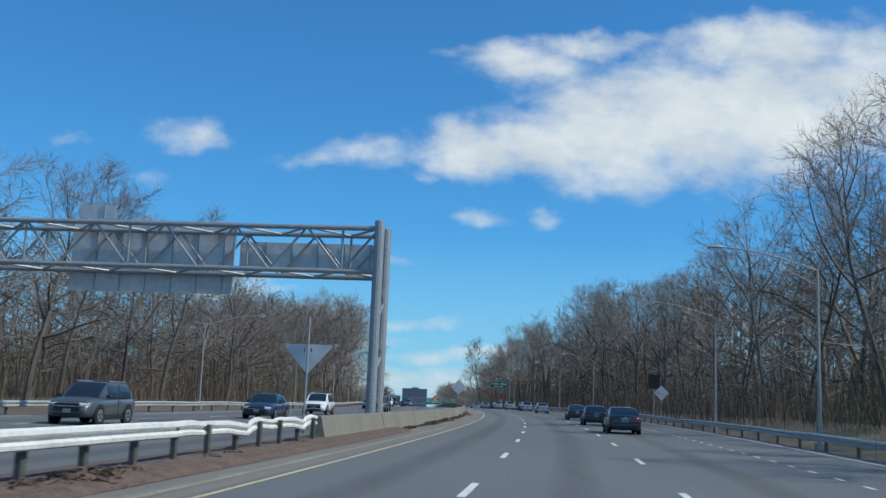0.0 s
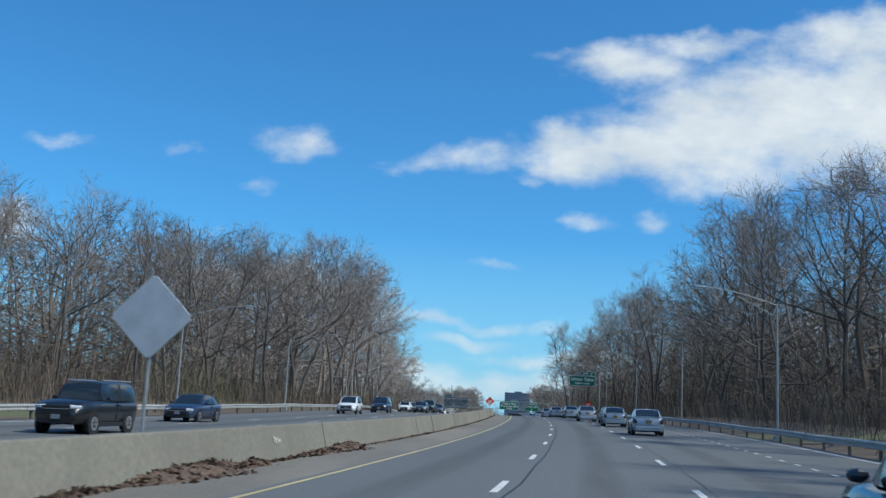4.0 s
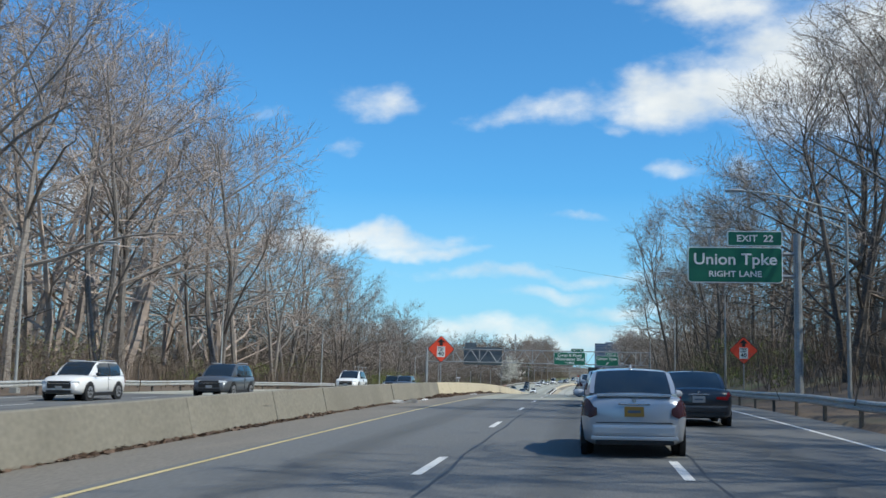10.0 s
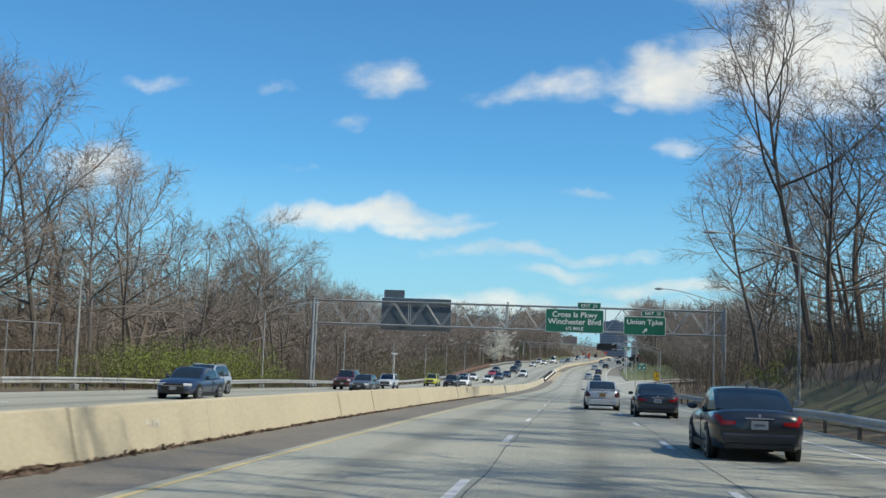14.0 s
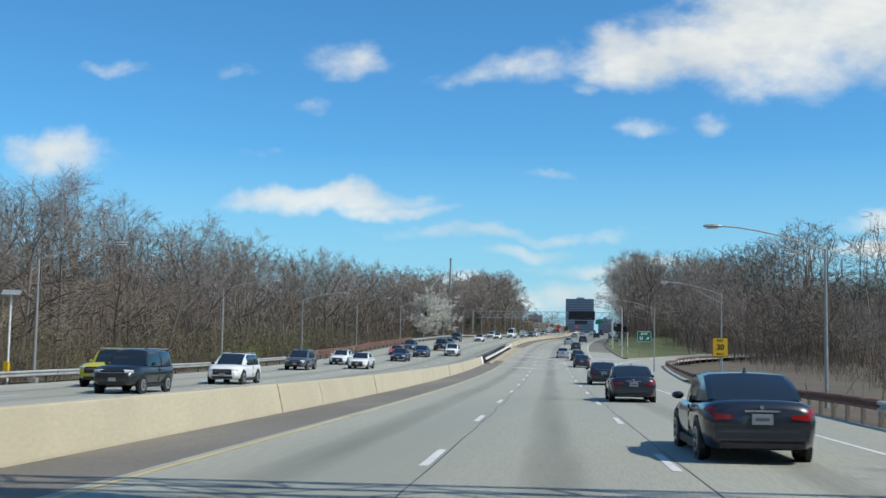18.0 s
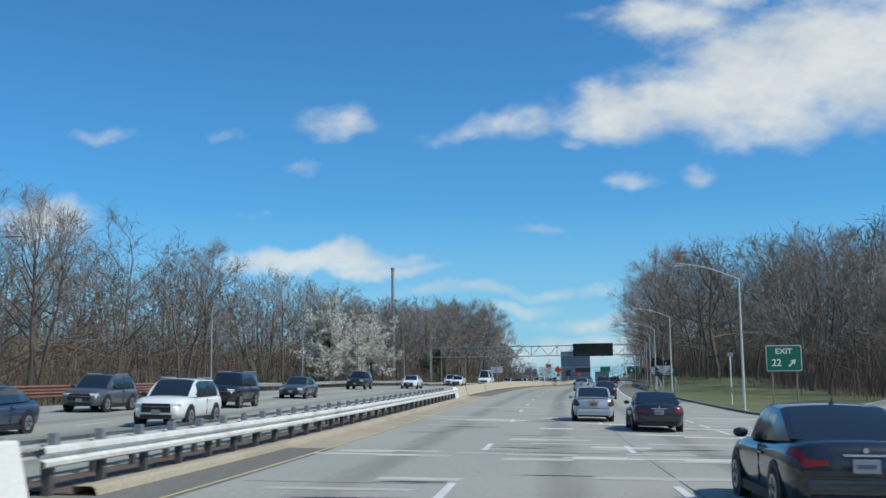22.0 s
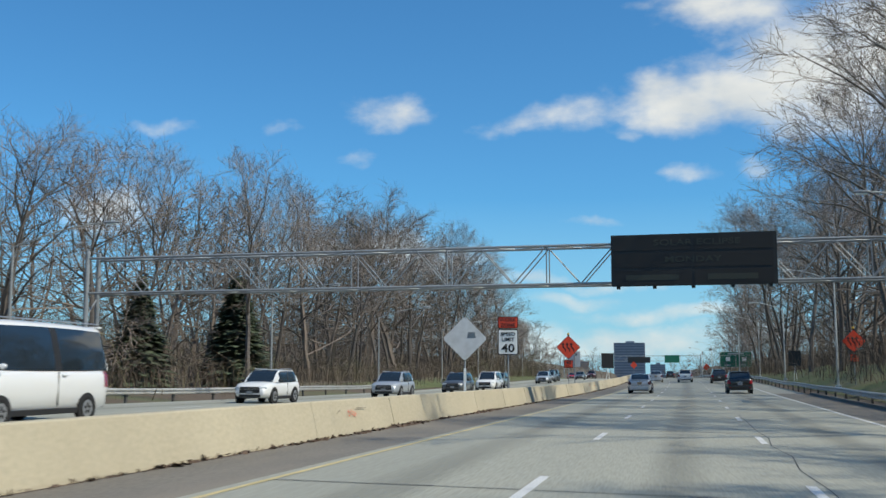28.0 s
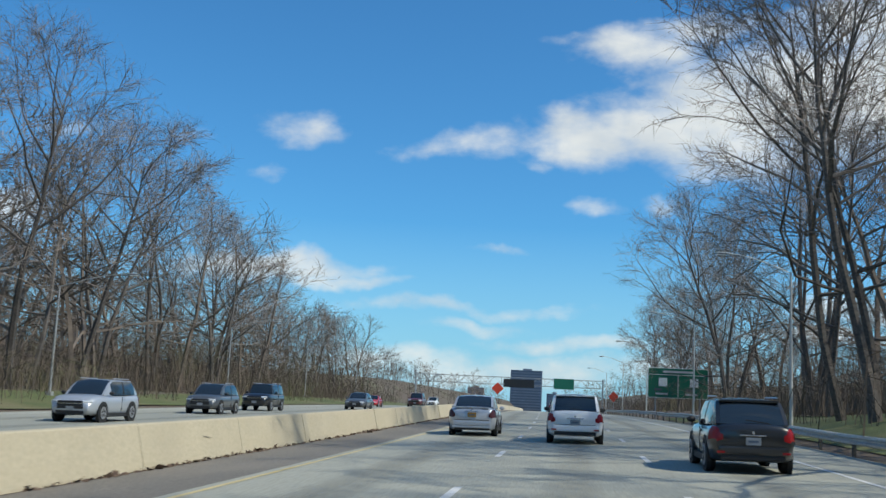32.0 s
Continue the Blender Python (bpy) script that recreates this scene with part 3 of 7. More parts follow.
# lane lines
def line(name, s0, s1, o, w, mat, label, lift=0.006, wobble=0.0):
    n = max(1, round((s1 - s0) / 3))
    vs, fs = [], []
    for i in range(n + 1):
        s = s0 + (s1 - s0) * i / n
        c = o(s) if callable(o) else o
        if wobble:
            c += wobble * noise.noise((s * 0.35, c, 5.0))
        vs += [on(s, c - w / 2, lift), on(s, c + w / 2, lift)]
        if i:
            k = 2 * i
            fs.append((k - 2, k - 1, k + 1, k))
    return tagged(new(name, mesh_from(name, vs, fs, mat)), label, "lane marking", kind="structure")


line("yellow_edge_line", -100, 562, -5.52, 0.105, M_PAINT_YELLOW, "worn yellow edge line beside the median shoulder")
line("yellow_edge_line", 562, 642, -5.9, 0.08, M_PAINT_YELLOW, "faded yellow edge line", lift=0.004)
line("yellow_edge_line", 642, 1200, -5.52, 0.105, M_PAINT_YELLOW, "worn yellow edge line beside the median shoulder")
line("white_edge_line", 178, 505, 6.1, 0.13, M_PAINT_WHITE, "solid white edge line")
line("white_edge_line", 505, 560, lambda s: 6.15, 0.14, M_PAINT_WHITE, "solid white line past the exit")
line("white_edge_line", 612, 1200, 6.1, 0.14, M_PAINT_WHITE, "solid white edge line")
line("white_edge_line", -100, 178, lambda s: edge(s) - 0.7, 0.13, M_PAINT_WHITE, "solid white edge line")
line("opposite_yellow_line", -100, 1200, -9.1, 0.13, M_PAINT_YELLOW, "yellow edge line of the far carriageway")
line("opposite_white_line", -100, 1200, LEFT_FAR + 1.2, 0.13, M_PAINT_WHITE, "white edge line of the far carriageway")
line("gore_line", 557, 646, lambda s: lerp_table([(557, 6.2), (575, 7.6), (589, 9.6), (603, 12.4), (618, 16.6), (646, 28.0)], s), 0.3, M_PAINT_WHITE, "wide white line where the exit parts from the road", lift=0.02)
for k in range(4):
    a = 678.4 + (21.8) * k
    line("hatch_line", min(a, a + -3.3), max(a, a + -3.3), lambda s, a=a: 6.6 + (edge(s) - 7.0) * abs(s - a) / 3.3, 0.2, M_PAINT_WHITE, "slanting white line on the shoulder", lift=0.009)
for o in (-1.82, 1.98):
    line("sealed_seam", 300, 540 if o < 0 else 760, o + 0.10, 0.022, M_TAR, "dark wandering tar seam beside the lane line", lift=0.003, wobble=0.16)
line("sealed_seam", 60, 292, -1.6, 0.05, M_TAR, "dark tar seam in the asphalt", lift=0.003, wobble=0.15)
line("sealed_seam", 60, 292, 2.2, 0.04, M_TAR, "dark tar seam in the asphalt", lift=0.003, wobble=0.15)

dash_me = mesh_from("lane_dash", [(-0.075, -1.5, 0), (0.075, -1.5, 0), (0.08, -0.4, 0), (0.075, 1.5, 0), (-0.075, 1.5, 0), (-0.07, 0.3, 0)], [(0, 1, 2, 3, 4, 5)], M_PAINT_WHITE)
dots_me = mesh_from("lane_dot", [(-0.06, -0.45, 0), (0.06, -0.45, 0), (0.06, 0.45, 0), (-0.06, 0.45, 0)], [(0, 1, 2, 3)], M_PAINT_WHITE)


def dashes(o, s0, s1, phase, gap, me, parent):
    k = math.ceil((s0 - phase) / gap)
    while phase + k * gap < s1:
        ob = new(me.name, me)
        p = at_road(phase + k * gap, o, 0.007)
        ob.parent = parent
        ob.matrix_world = p @ Matrix.Rotation(math.atan(spline(BANK, phase + k * gap) * math.pi / 180) * -1, 4, "Y") @ Matrix.Rotation(radians(spline(GRADE, phase + k * gap)), 4, "X")
        k += 1


for o in (-1.9, 1.9):
    dashes(o, -60, 288, 6.8, 12.19, dash_me, road)
    dashes(o, 294, 588, 6.8, 12.19, dash_me, road_b)
    dashes(o, 594, 1100, 0.4, 12.19, dash_me, road_b)
dashes(6.3, -40, 176, 1.0, 2.6, dots_me, road)
dashes(6.1, 562, 612, 1.0, 5.0, dash_me, road_b)
vs, fs = [], []
for o in (-12.9, -16.6, -20.3):
    for k in range(78):
        s = -58 + k * 12.19
        fs.append(tuple(range(len(vs), len(vs) + 4)))
        vs += [on(s - 1.5, o - 0.075, 0.007), on(s - 1.5, o + 0.075, 0.007), on(s + 1.5, o + 0.075, 0.007), on(s + 1.5, o - 0.075, 0.007)]
far_dashes = tagged(new("far_lane_dash", mesh_from("far_lane_dash", vs, fs, M_PAINT_WHITE)), kind="stuff")
far_dashes.parent = road_c

# transverse joints and pale repair patches of the concrete stretch
joint_me = mesh_from("pavement_joint", [(-1.9, -0.03, 0), (-0.6, -0.045, 0), (0.7, -0.02, 0), (1.9, -0.035, 0), (1.9, 0.02, 0), (0.5, 0.04, 0), (-0.9, 0.015, 0), (-1.9, 0.03, 0)], [tuple(range(8))], M_TAR)
patch_me = mesh_from("pavement_patch", [(-1.1, -0.28, 0), (1.0, -0.24, 0), (1.15, 0.2, 0), (0.1, 0.27, 0), (-1.05, 0.22, 0)], [(0, 1, 2, 3, 4)], M_PATCH)
tar_me = mesh_from("tar_smear", [(-0.8, -0.07, 0), (0.2, -0.12, 0), (0.9, -0.03, 0), (0.7, 0.1, 0), (-0.3, 0.06, 0)], [(0, 1, 2, 3, 4)], M_TAR)
rng = random.Random(5)


def lay(me, s, o, sx=1.0, sy=1.0, lift=0.004, parent=None):
    ob = new(me.name, me)
    ob.parent = parent or road_b
    ob.matrix_world = at_road(s, o, lift) @ Matrix.Rotation(-math.atan(math.tan(radians(spline(BANK, s)))), 4, "Y") @ Matrix.Rotation(radians(spline(GRADE, s)), 4, "X") @ Matrix.Diagonal((sx, sy, 1, 1))


for k in range(22):
    s = 470 + k * 13.7 + rng.uniform(-3, 3)
    for o in (-3.7, 0.0, 3.9):
        if rng.random() < 0.62:
            lay(joint_me, s + rng.uniform(-0.1, 0.1), o, rng.uniform(0.8, 1.0), rng.uniform(0.6, 1.3))
for k in range(150):
    s, o = rng.uniform(552, 616), rng.uniform(-4.8, 9.0)
    lay(patch_me if rng.random() < 0.74 else tar_me, s, o, rng.uniform(0.4, 1.7), rng.uniform(0.5, 1.9), 0.0035 + 0.00002 * k)


def worn_strip(name, s0, s1, o, w, mat, label, lift=0.0025):
    """A soft-edged stain along a lane, with u across it."""
    n = round((s1 - s0) / 4)
    vs, fs = [], []
    for i in range(n + 1):
        s = s0 + (s1 - s0) * i / n
        c = o + 0.12 * noise.noise((s * 0.03, o, 9.0))
        vs += [on(s, c - w / 2, lift), on(s, c + w / 2, lift)]
        if i:
            fs.append((2 * i - 2, 2 * i - 1, 2 * i + 1, 2 * i))
    me = mesh_from(name, vs, fs, mat)
    uv = me.uv_layers.new(name="across")
    for lp in me.loops:
        uv.data[lp.index].uv = (lp.vertex_index % 2, 0.0)
    return tagged(new(name, me), label, "road stain", kind="structure")


for o in (-3.75, 0.05, 3.85):
    worn_strip("oil_stain", 292, 1200, o, 1.15, M_OIL, "soft dark oil stain along the lane")
    worn_strip("oil_stain", -60, 292, o, 1.15, M_OIL, "soft dark oil stain along the lane")
for o in (-14.7, -18.4, -22.2, -11.0):
    worn_strip("oil_stain", -60, 1200, o, 1.4, M_OIL, "soft dark oil stain along the lane")


# the concrete median barrier, in cast pieces with open joints
NJ = [(-0.30, 0.0), (-0.295, 0.05), (-0.115, 0.805), (-0.095, 0.83), (0.095, 0.83), (0.115, 0.805), (0.295, 0.05), (0.30, 0.0)]
barrier = thing("median_barrier", Matrix.Identity(4), "sand-coloured cast concrete median barrier with dark joints", "barrier", kind="structure")


def barrier_run(s0, s1, length, mat=M_BARRIER, h=1.0):
    s = s0
    while s < s1 - 0.5:
        e = min(s + length * rng.uniform(0.9, 1.1), s1)
        w = rng.uniform(-0.02, 0.02)
        ob = new("barrier_segment", sweep("barrier_segment", [(-8.0 + o + w, z * h) for o, z in NJ], s, e - 0.022, 3.1, mat, close=True))
        ob.parent = barrier
        s = e


barrier_run(34, 296, 6.1, M_BARRIER_SHADED)
barrier_run(296.02, 562.8, 6.1)
barrier_run(562.82, 565.4, 2.6, M_BARRIER_WHITE)
barrier_run(631.5, 634.6, 3.2, M_BARRIER_WHITE)
barrier_run(634.62, 1180, 6.1)

# scuffs, cracks and faded paint bars on the barrier's road side
scuffs = thing("barrier_marks", Matrix.Identity(4), "dark scuffs and faded paint bars on the barrier face", "road stain", kind="structure")


def barrier_mark(name, s, z, ln, ht, mat, tilt=0.0):
    """A thin flake of colour on the sloping face of the barrier."""
    vs = []
    for a, b in ((0, 0), (0.5, -0.15), (1, 0.1), (1, 0.9), (0.45, 1.1), (0, 0.8)):
        q = z + ht * b + tilt * a
        o = -8.0 + 0.307 - q * 0.238 + 0.026
        vs.append(on(s + ln * a, o, q))
    ob = new(name, mesh_from(name, vs, [tuple(range(6))], mat))
    ob.parent = scuffs


for k in range(26):
    q = rng.choice([rng.uniform(60, 560), rng.uniform(640, 860)])
    barrier_mark("scuff", q, rng.uniform(0.36, 0.7), rng.uniform(0.2, 0.9), rng.uniform(0.01, 0.025), M_SHOULDER, rng.uniform(-0.08, 0.08))
for q in (88, 121, 243, 352, 375, 398, 527, 742, 806, 811):
    for j in range(4):
        barrier_mark("paint_bar", q + j * 0.16 + rng.uniform(0, 0.04), 0.42 + rng.uniform(0, 0.06), 0.05, rng.uniform(0.07, 0.13), M_PAINT_WHITE if q < 700 else M_SIGN_ORANGE, rng.uniform(-0.03, 0.03))

# W-beam guard rails
WB = [(0.0, 0.0), (0.065, 0.03), (0.075, 0.09), (-0.015, 0.135), (-0.015, 0.18), (0.075, 0.225), (0.065, 0.29), (0.0, 0.32)]
WBC = WB + [(a - 0.012, b) for a, b in WB[::-1]]


def guard_rail(label, s0, s1, off, facing, mat, post_mat, gap=3.8, height=0.42, double=False, post_w=0.05, dent=None):
    f = off if callable(off) else (lambda s: off)
    rail = thing("guard_rail", at_road(s0, f(s0)), label, "guard rail", "guard rails", "structure")
    inv = rail.matrix_world.inverted()
    for k in range(2 if double else 1):
        n = max(1, round((s1 - s0) / (0.6 if dent else 4)))
        vs, fs = [], []
        for i in range(n + 1):
            s = s0 + (s1 - s0) * i / n
            do, dz, flat = dent(s) if dent else (0.0, 0.0, 1.0)
            vs += [inv @ on(s, f(s) + a * facing * flat + do, ground_lift(s, f(s)) + height + k * 0.34 + b * (0.6 + 0.4 * flat) + dz) for a, b in WBC]
        m = len(WBC)
        for i in range(n):
            for j in range(m):
                a, b = i * m + j, i * m + (j + 1) % m
                fs.append((a, b, b + m, a + m))
        part("beam", mesh_from("beam", vs, fs, mat, False), mat, rail)
    top = height + (0.5 if double else 0.2)
    post = mesh_from("post", *box_data(-post_w, post_w, -0.08, 0.08, -0.3, top), post_mat)
    s = s0 + 0.5
    while s < s1:
        ob = new("post", post)
        ob.parent = rail
        ob.matrix_parent_inverse = Matrix.Identity(4)
        p = on(s, f(s) - facing * 0.12, ground_lift(s, f(s)))
        ob.matrix_basis = inv @ pose(p.x, p.y, p.z, 0, 0, heading(s))
        s += gap
    return rail


def ground_lift(s, o):
    h = ground_h(s, o)
    return h if h > -0.3 else 0.0


def box_data(x0, x1, y0, y1, z0, z1):
    v = [(x, y, z) for z in (z0, z1) for x, y in ((x0, y0), (x1, y0), (x1, y1), (x0, y1))]
    return v, [(3, 2, 1, 0), (4, 5, 6, 7), (0, 1, 5, 4), (1, 2, 6, 5), (2, 3, 7, 6), (3, 0, 4, 7)]


def struck(s):
    """The last metres of the first rail were struck: bent back, twisted and crushed."""
    k = max(0.0, min(1.0, (s - 19) / 5))
    return (-0.28 * k * abs(math.sin((s - 19) * 0.55)) + 0.10 * k * noise.noise((s * 0.9, 2.0, 0)), -0.05 * k + 0.13 * k * noise.noise((s * 0.5, 7.0, 0)), 1 - 0.8 * k * abs(noise.noise((s * 0.7, 4.0, 1.0))))


guard_rail("dented pale steel guard rail on dark posts in the median", -60, 33.5, -7.7, 1, M_RAIL_WHITE, M_POST_DARK, 2.0, 0.60, dent=struck)
tagged(new("median_dirt", sweep("median_dirt", [(-9.6, 0.012), (-8.6, 0.14), (-7.8, 0.18), (-7.2, 0.09), (-6.95, 0.006)], -60, 50, 2, M_LEAF)), "dirt and dead leaves under the median rail", "leaf litter", kind="structure")
tagged(new("gutter_edge", sweep("gutter_edge", [(-6.42, 0.003), (-6.38, 0.035), (-6.22, 0.04), (-6.18, 0.003)], -60, 60, 3, M_BARRIER_SHADED)), "low grey concrete lip beside the shoulder", "curb", kind="structure")
guard_rail("pale steel guard rail beside the far carriageway", -60, 440, LEFT_FAR - 0.6, 1, M_RAIL, M_POST_DARK, 5.0)
guard_rail("pale steel guard rail beside the far carriageway", 440, 560, LEFT_FAR - 0.6, 1, M_RAIL, M_POST_DARK, 5.0)
guard_rail("rust-stained double guard rail on the far side", 560, 640, LEFT_FAR - 0.6, 1, M_RUST, M_POST_DARK, 3.8, double=True)
guard_rail("pale steel guard rail beside the far carriageway", 640, 812, LEFT_FAR - 0.6, 1, M_RAIL, M_POST_DARK, 5.0)
guard_rail("grey steel guard rail beside the woods", -60, 470, lambda s: edge(s) + 0.25, -1, M_RAIL, M_POST_DARK, 4.6)
guard_rail("brown weathered guard rail along the exit ramp", 470, 614, lambda s: lerp_table([(470, 8.9), (488, 9.5), (522, 10.7), (556, 13.1), (584, 15.0), (597, 18.0), (606, 21.6), (614, 26.5)], s), -1, M_RUST, M_WOODPOST, 1.9, height=0.46)
guard_rail("grey steel guard rail beside the grassy slope", 690, 1100, lambda s: edge(s) + 0.25, -1, M_RAIL, M_POST_DARK, 4.6)
# the open median between the two barriers
guard_rail("white painted guard rail on close-set dark posts in the median", 565.4, 632, -7.55, 1, M_RAIL_WHITE, M_POST_DARK, 1.9, 0.42, post_w=0.06)
guard_rail("dark back rail of the median on close-set posts", 565.4, 632, -8.75, -1, M_RAIL, M_POST_DARK, 1.9, 0.40)
tagged(new("median_curb", sweep("median_curb", [(-7.35, 0.0), (-7.33, 0.13), (-7.05, 0.14), (-6.98, 0.10), (-6.95, 0.0)], 566, 636, 2.5, M_SAND)), "worn tan concrete curb under the median rail", "curb", kind="structure")
block_me = mesh_from("rail_block", *box_data(-0.07, 0.07, -0.09, 0.09, 0.0, 0.2), M_GALV)
blocks = thing("rail_blocks", Matrix.Identity(4), "grey steel blocks along the back rail of the median", "guard rail", kind="structure")
for k in range(35):
    ob = new("rail_block", block_me)
    ob.parent = blocks
    ob.matrix_basis = at_road(566 + k * 1.9, -8.55, 0.62)
tagged(new("median_dirt", sweep("median_dirt", [(-8.9, 0.01), (-8.2, 0.06), (-7.6, 0.03), (-7.25, 0.006)], 566, 634, 3, M_LEAF)), "leaf litter under the median rails", "leaf litter", kind="structure")


# ---- woods ----
class Wood:
    """Gathers branches as tapered tubes and flat twigs."""

    def __init__(self, seed):
        self.r = np.random.RandomState(seed)
        self.v, self.f, self.n = [], [], 0

    def tube(self, pts, radii, sides):
        ring0 = self.n
        for i, (p, r) in enumerate(zip(pts, radii)):
            d = pts[min(i + 1, len(pts) - 1)] - pts[max(i - 1, 0)]
            d = d / (np.linalg.norm(d) + 1e-9)
            a = np.cross(d, (0.31, 0.95, 0.11))
            a /= np.linalg.norm(a) + 1e-9
            b = np.cross(d, a)
            for k in range(sides):
                t = 2 * math.pi * k / sides
                self.v.append(p + r * (math.cos(t) * a + math.sin(t) * b))
        for i in range(len(pts) - 1):
            for k in range(sides):
                a, b = ring0 + i * sides + k, ring0 + i * sides + (k + 1) % sides
                self.f.append((a, b, b + sides, a + sides))
        self.n += len(pts) * sides

    def ribbon(self, pts, w):
        a = self.r.normal(size=3)
        base = self.n
        for i, p in enumerate(pts[:-1]):
            d = pts[i + 1] - p
            s = np.cross(d, a)
            s = s / (np.linalg.norm(s) + 1e-9) * w * (1 - 0.6 * i / len(pts)) / 2
            self.v += [p - s, p + s]
        self.v.append(pts[-1])
        m = len(pts) - 1
        for i in range(m - 1):
            k = base + 2 * i
            self.f.append((k, k + 1, k + 3, k + 2))
        k = base + 2 * (m - 1)
        self.f.append((k, k + 1, base + 2 * m))
        self.n += 2 * m + 1

    def arc(self, p, d, length, steps, bend, lift):
        """Points of a wandering branch."""
        d = d / np.linalg.norm(d)
        out = [p]
        for _ in range(steps):
            d = d + self.r.normal(size=3) * bend
            d[2] += lift
            d = d / np.linalg.norm(d)
            p = p + d * length / steps
            out.append(p)
        return out

    def side(self, d, angle):
        a = self.r.normal(size=3)
        a -= d * a.dot(d)
        a /= np.linalg.norm(a)
        return d * math.cos(angle) + a * math.sin(angle)

    def mesh(self, name, mat):
        return mesh_from(name, self.v, self.f, mat, False)


def grow_tree(seed, height, bole=0.3, wide=0.32, limbs=10, subs=7, twigs=5, tips=4, crook=0.12, steep=0.0, lean=0.05, twig=0.022, sides=6, stems=1):
    """The meshes of a bare broadleaf tree: trunk with limbs that bow upwards, and a domed crown of branches and fine twigs."""
    w, c = Wood(seed), Wood(seed + 1000)
    r = w.r
    fine = sides > 4
    thick = height * 0.0092 * r.uniform(0.85, 1.2)
    mid = np.array((0.0, 0.0, height * (bole + 0.36 * (1 - bole))))
    up, down, out = height - mid[2], mid[2] - height * bole * 0.6, height * wide

    def reach(p):
        """How far out a place lies in the crown's dome, 1 at its skin, and the way outwards."""
        q = (p - mid) / np.array((out, out, up if p[2] > mid[2] else down))
        k = math.sqrt(q.dot(q)) + 1e-9
        return k, q / k

    def run(p, d, length, steps, bend, lift, least=0.25):
        """Points of a wandering branch that slows its way out at the crown's dome."""
        pts = [p]
        d = d / (np.linalg.norm(d) + 1e-9)
        jitter = r.normal(size=(steps, 3)) * bend
        for i in range(steps):
            d = d + jitter[i]
            d[2] += lift
            d = d / math.sqrt(d.dot(d))
            k, way = reach(p)
            p = p + d * (length / steps) * (min(1.0, max(least, 2.6 - 2.2 * k)) if way.dot(d) > 0 else 1.0)
            pts.append(p)
        return pts

    def spot(pts, f):
        """A place along a branch and the way that the branch goes there."""
        x = f * (len(pts) - 1)
        j = min(int(x), len(pts) - 2)
        d = pts[j + 1] - pts[j]
        return pts[j] + d * (x - j), d / (np.linalg.norm(d) + 1e-9)

    boughs = []
    for k in range(stems):
        tilt = lean if stems == 1 else 0.28
        az = r.uniform(0, 6.28) if stems == 1 else k * 6.28 / stems
        tr = run(np.array((0.0, 0.0, -0.4)), np.array((tilt * math.cos(az), tilt * math.sin(az), 1.0)), height * 0.84, 9, 0.035 + crook * 0.25, 0.04)
        rad0 = thick / stems ** 0.4
        w.tube(tr, [rad0 * (1.45, 1.05, 0.97, 0.9, 0.8, 0.68, 0.55, 0.42, 0.3, 0.15)[i] for i in range(10)], sides)
        n = max(3, limbs // stems)
        for i in range(n):
            u = (i + r.uniform(0, 0.8)) / n
            base, _ = spot(tr, (bole + (0.86 - bole) * u) / 0.88)
            a = i * 2.4 + k + r.uniform(-0.4, 0.4)
            tip = radians(68 - 44 * u - steep * 22 + r.uniform(-8, 8))
            pts = run(base, np.array((math.cos(a) * math.sin(tip), math.sin(a) * math.sin(tip), math.cos(tip))), height * (0.50 - 0.22 * u) * (0.7 + wide), 7, crook, 0.03)
            rad = rad0 * (0.56 - 0.28 * u)
            if sides > 3:
                w.tube(pts, [rad * (1 - 0.125 * q) for q in range(8)], max(3, sides - 1))
            else:
                w.ribbon(pts, rad * 2.0)
            boughs.append((pts, rad))
        boughs.append((tr[5:], rad0 * 0.5))
    for pts, rad in boughs:
        for m in range(subs):
            f = 0.22 + 0.78 * (m + r.uniform(0, 0.9)) / subs
            p, d = spot(pts, min(f, 0.99))
            b2 = run(p, c.side(d, r.uniform(0.4, 0.85)) + reach(p)[1] * 0.35, height * r.uniform(0.14, 0.25) * (1.15 - 0.5 * f), 5 if fine else 3, crook, 0.015, 0.5)
            c.ribbon(b2, max(0.04 if fine else 0.07, rad * (0.9 - 0.6 * f)))
            for g in range(twigs):
                f3 = 0.15 + 0.85 * (g + r.uniform(0, 1)) / twigs
                p, d = spot(b2, min(f3, 0.99))
                b3 = run(p, c.side(d, r.uniform(0.5, 1.1)) + reach(p)[1] * 0.2, height * r.uniform(0.06, 0.12), 3 if fine else 2, crook, 0.02, 0.7)
                c.ribbon(b3, twig * (1.4 if fine else 1.0))
                for h in range(tips):
                    p, d = spot(b3, min(0.2 + 0.8 * (h + r.uniform(0, 1)) / tips, 0.99))
                    e = p + c.side(d, r.uniform(0.45, 1.05)) * height * r.uniform(0.025, 0.06)
                    c.ribbon([p, e], twig * 0.9)
    grow = height / max(v[2] for v in c.v)
    w.v, c.v = [v * grow for v in w.v], [v * grow for v in c.v]
    return w.mesh("trunk", M_BARK), c.mesh("crown", M_TWIG)


TREE_KINDS = []
for i, (bole, wd, lb, sb, crk, stp, ln, st) in enumerate([(0.30, 0.36, 10, 7, 0.12, 0.0, 0.03, 1), (0.20, 0.42, 10, 8, 0.19, -0.3, 0.05, 1), (0.42, 0.30, 9, 7, 0.11, 0.2, 0.03, 1),
                                                          (0.26, 0.38, 10, 7, 0.16, -0.1, 0.22, 1), (0.34, 0.34, 11, 7, 0.10, 0.4, 0.04, 1), (0.14, 0.36, 10, 7, 0.13, 0.2, 0.0, 2)]):
    TREE_KINDS.append((20, *grow_tree(40 + i, 20, bole, wd, lb, sb, 7, 7, crk, stp, ln, stems=st)))
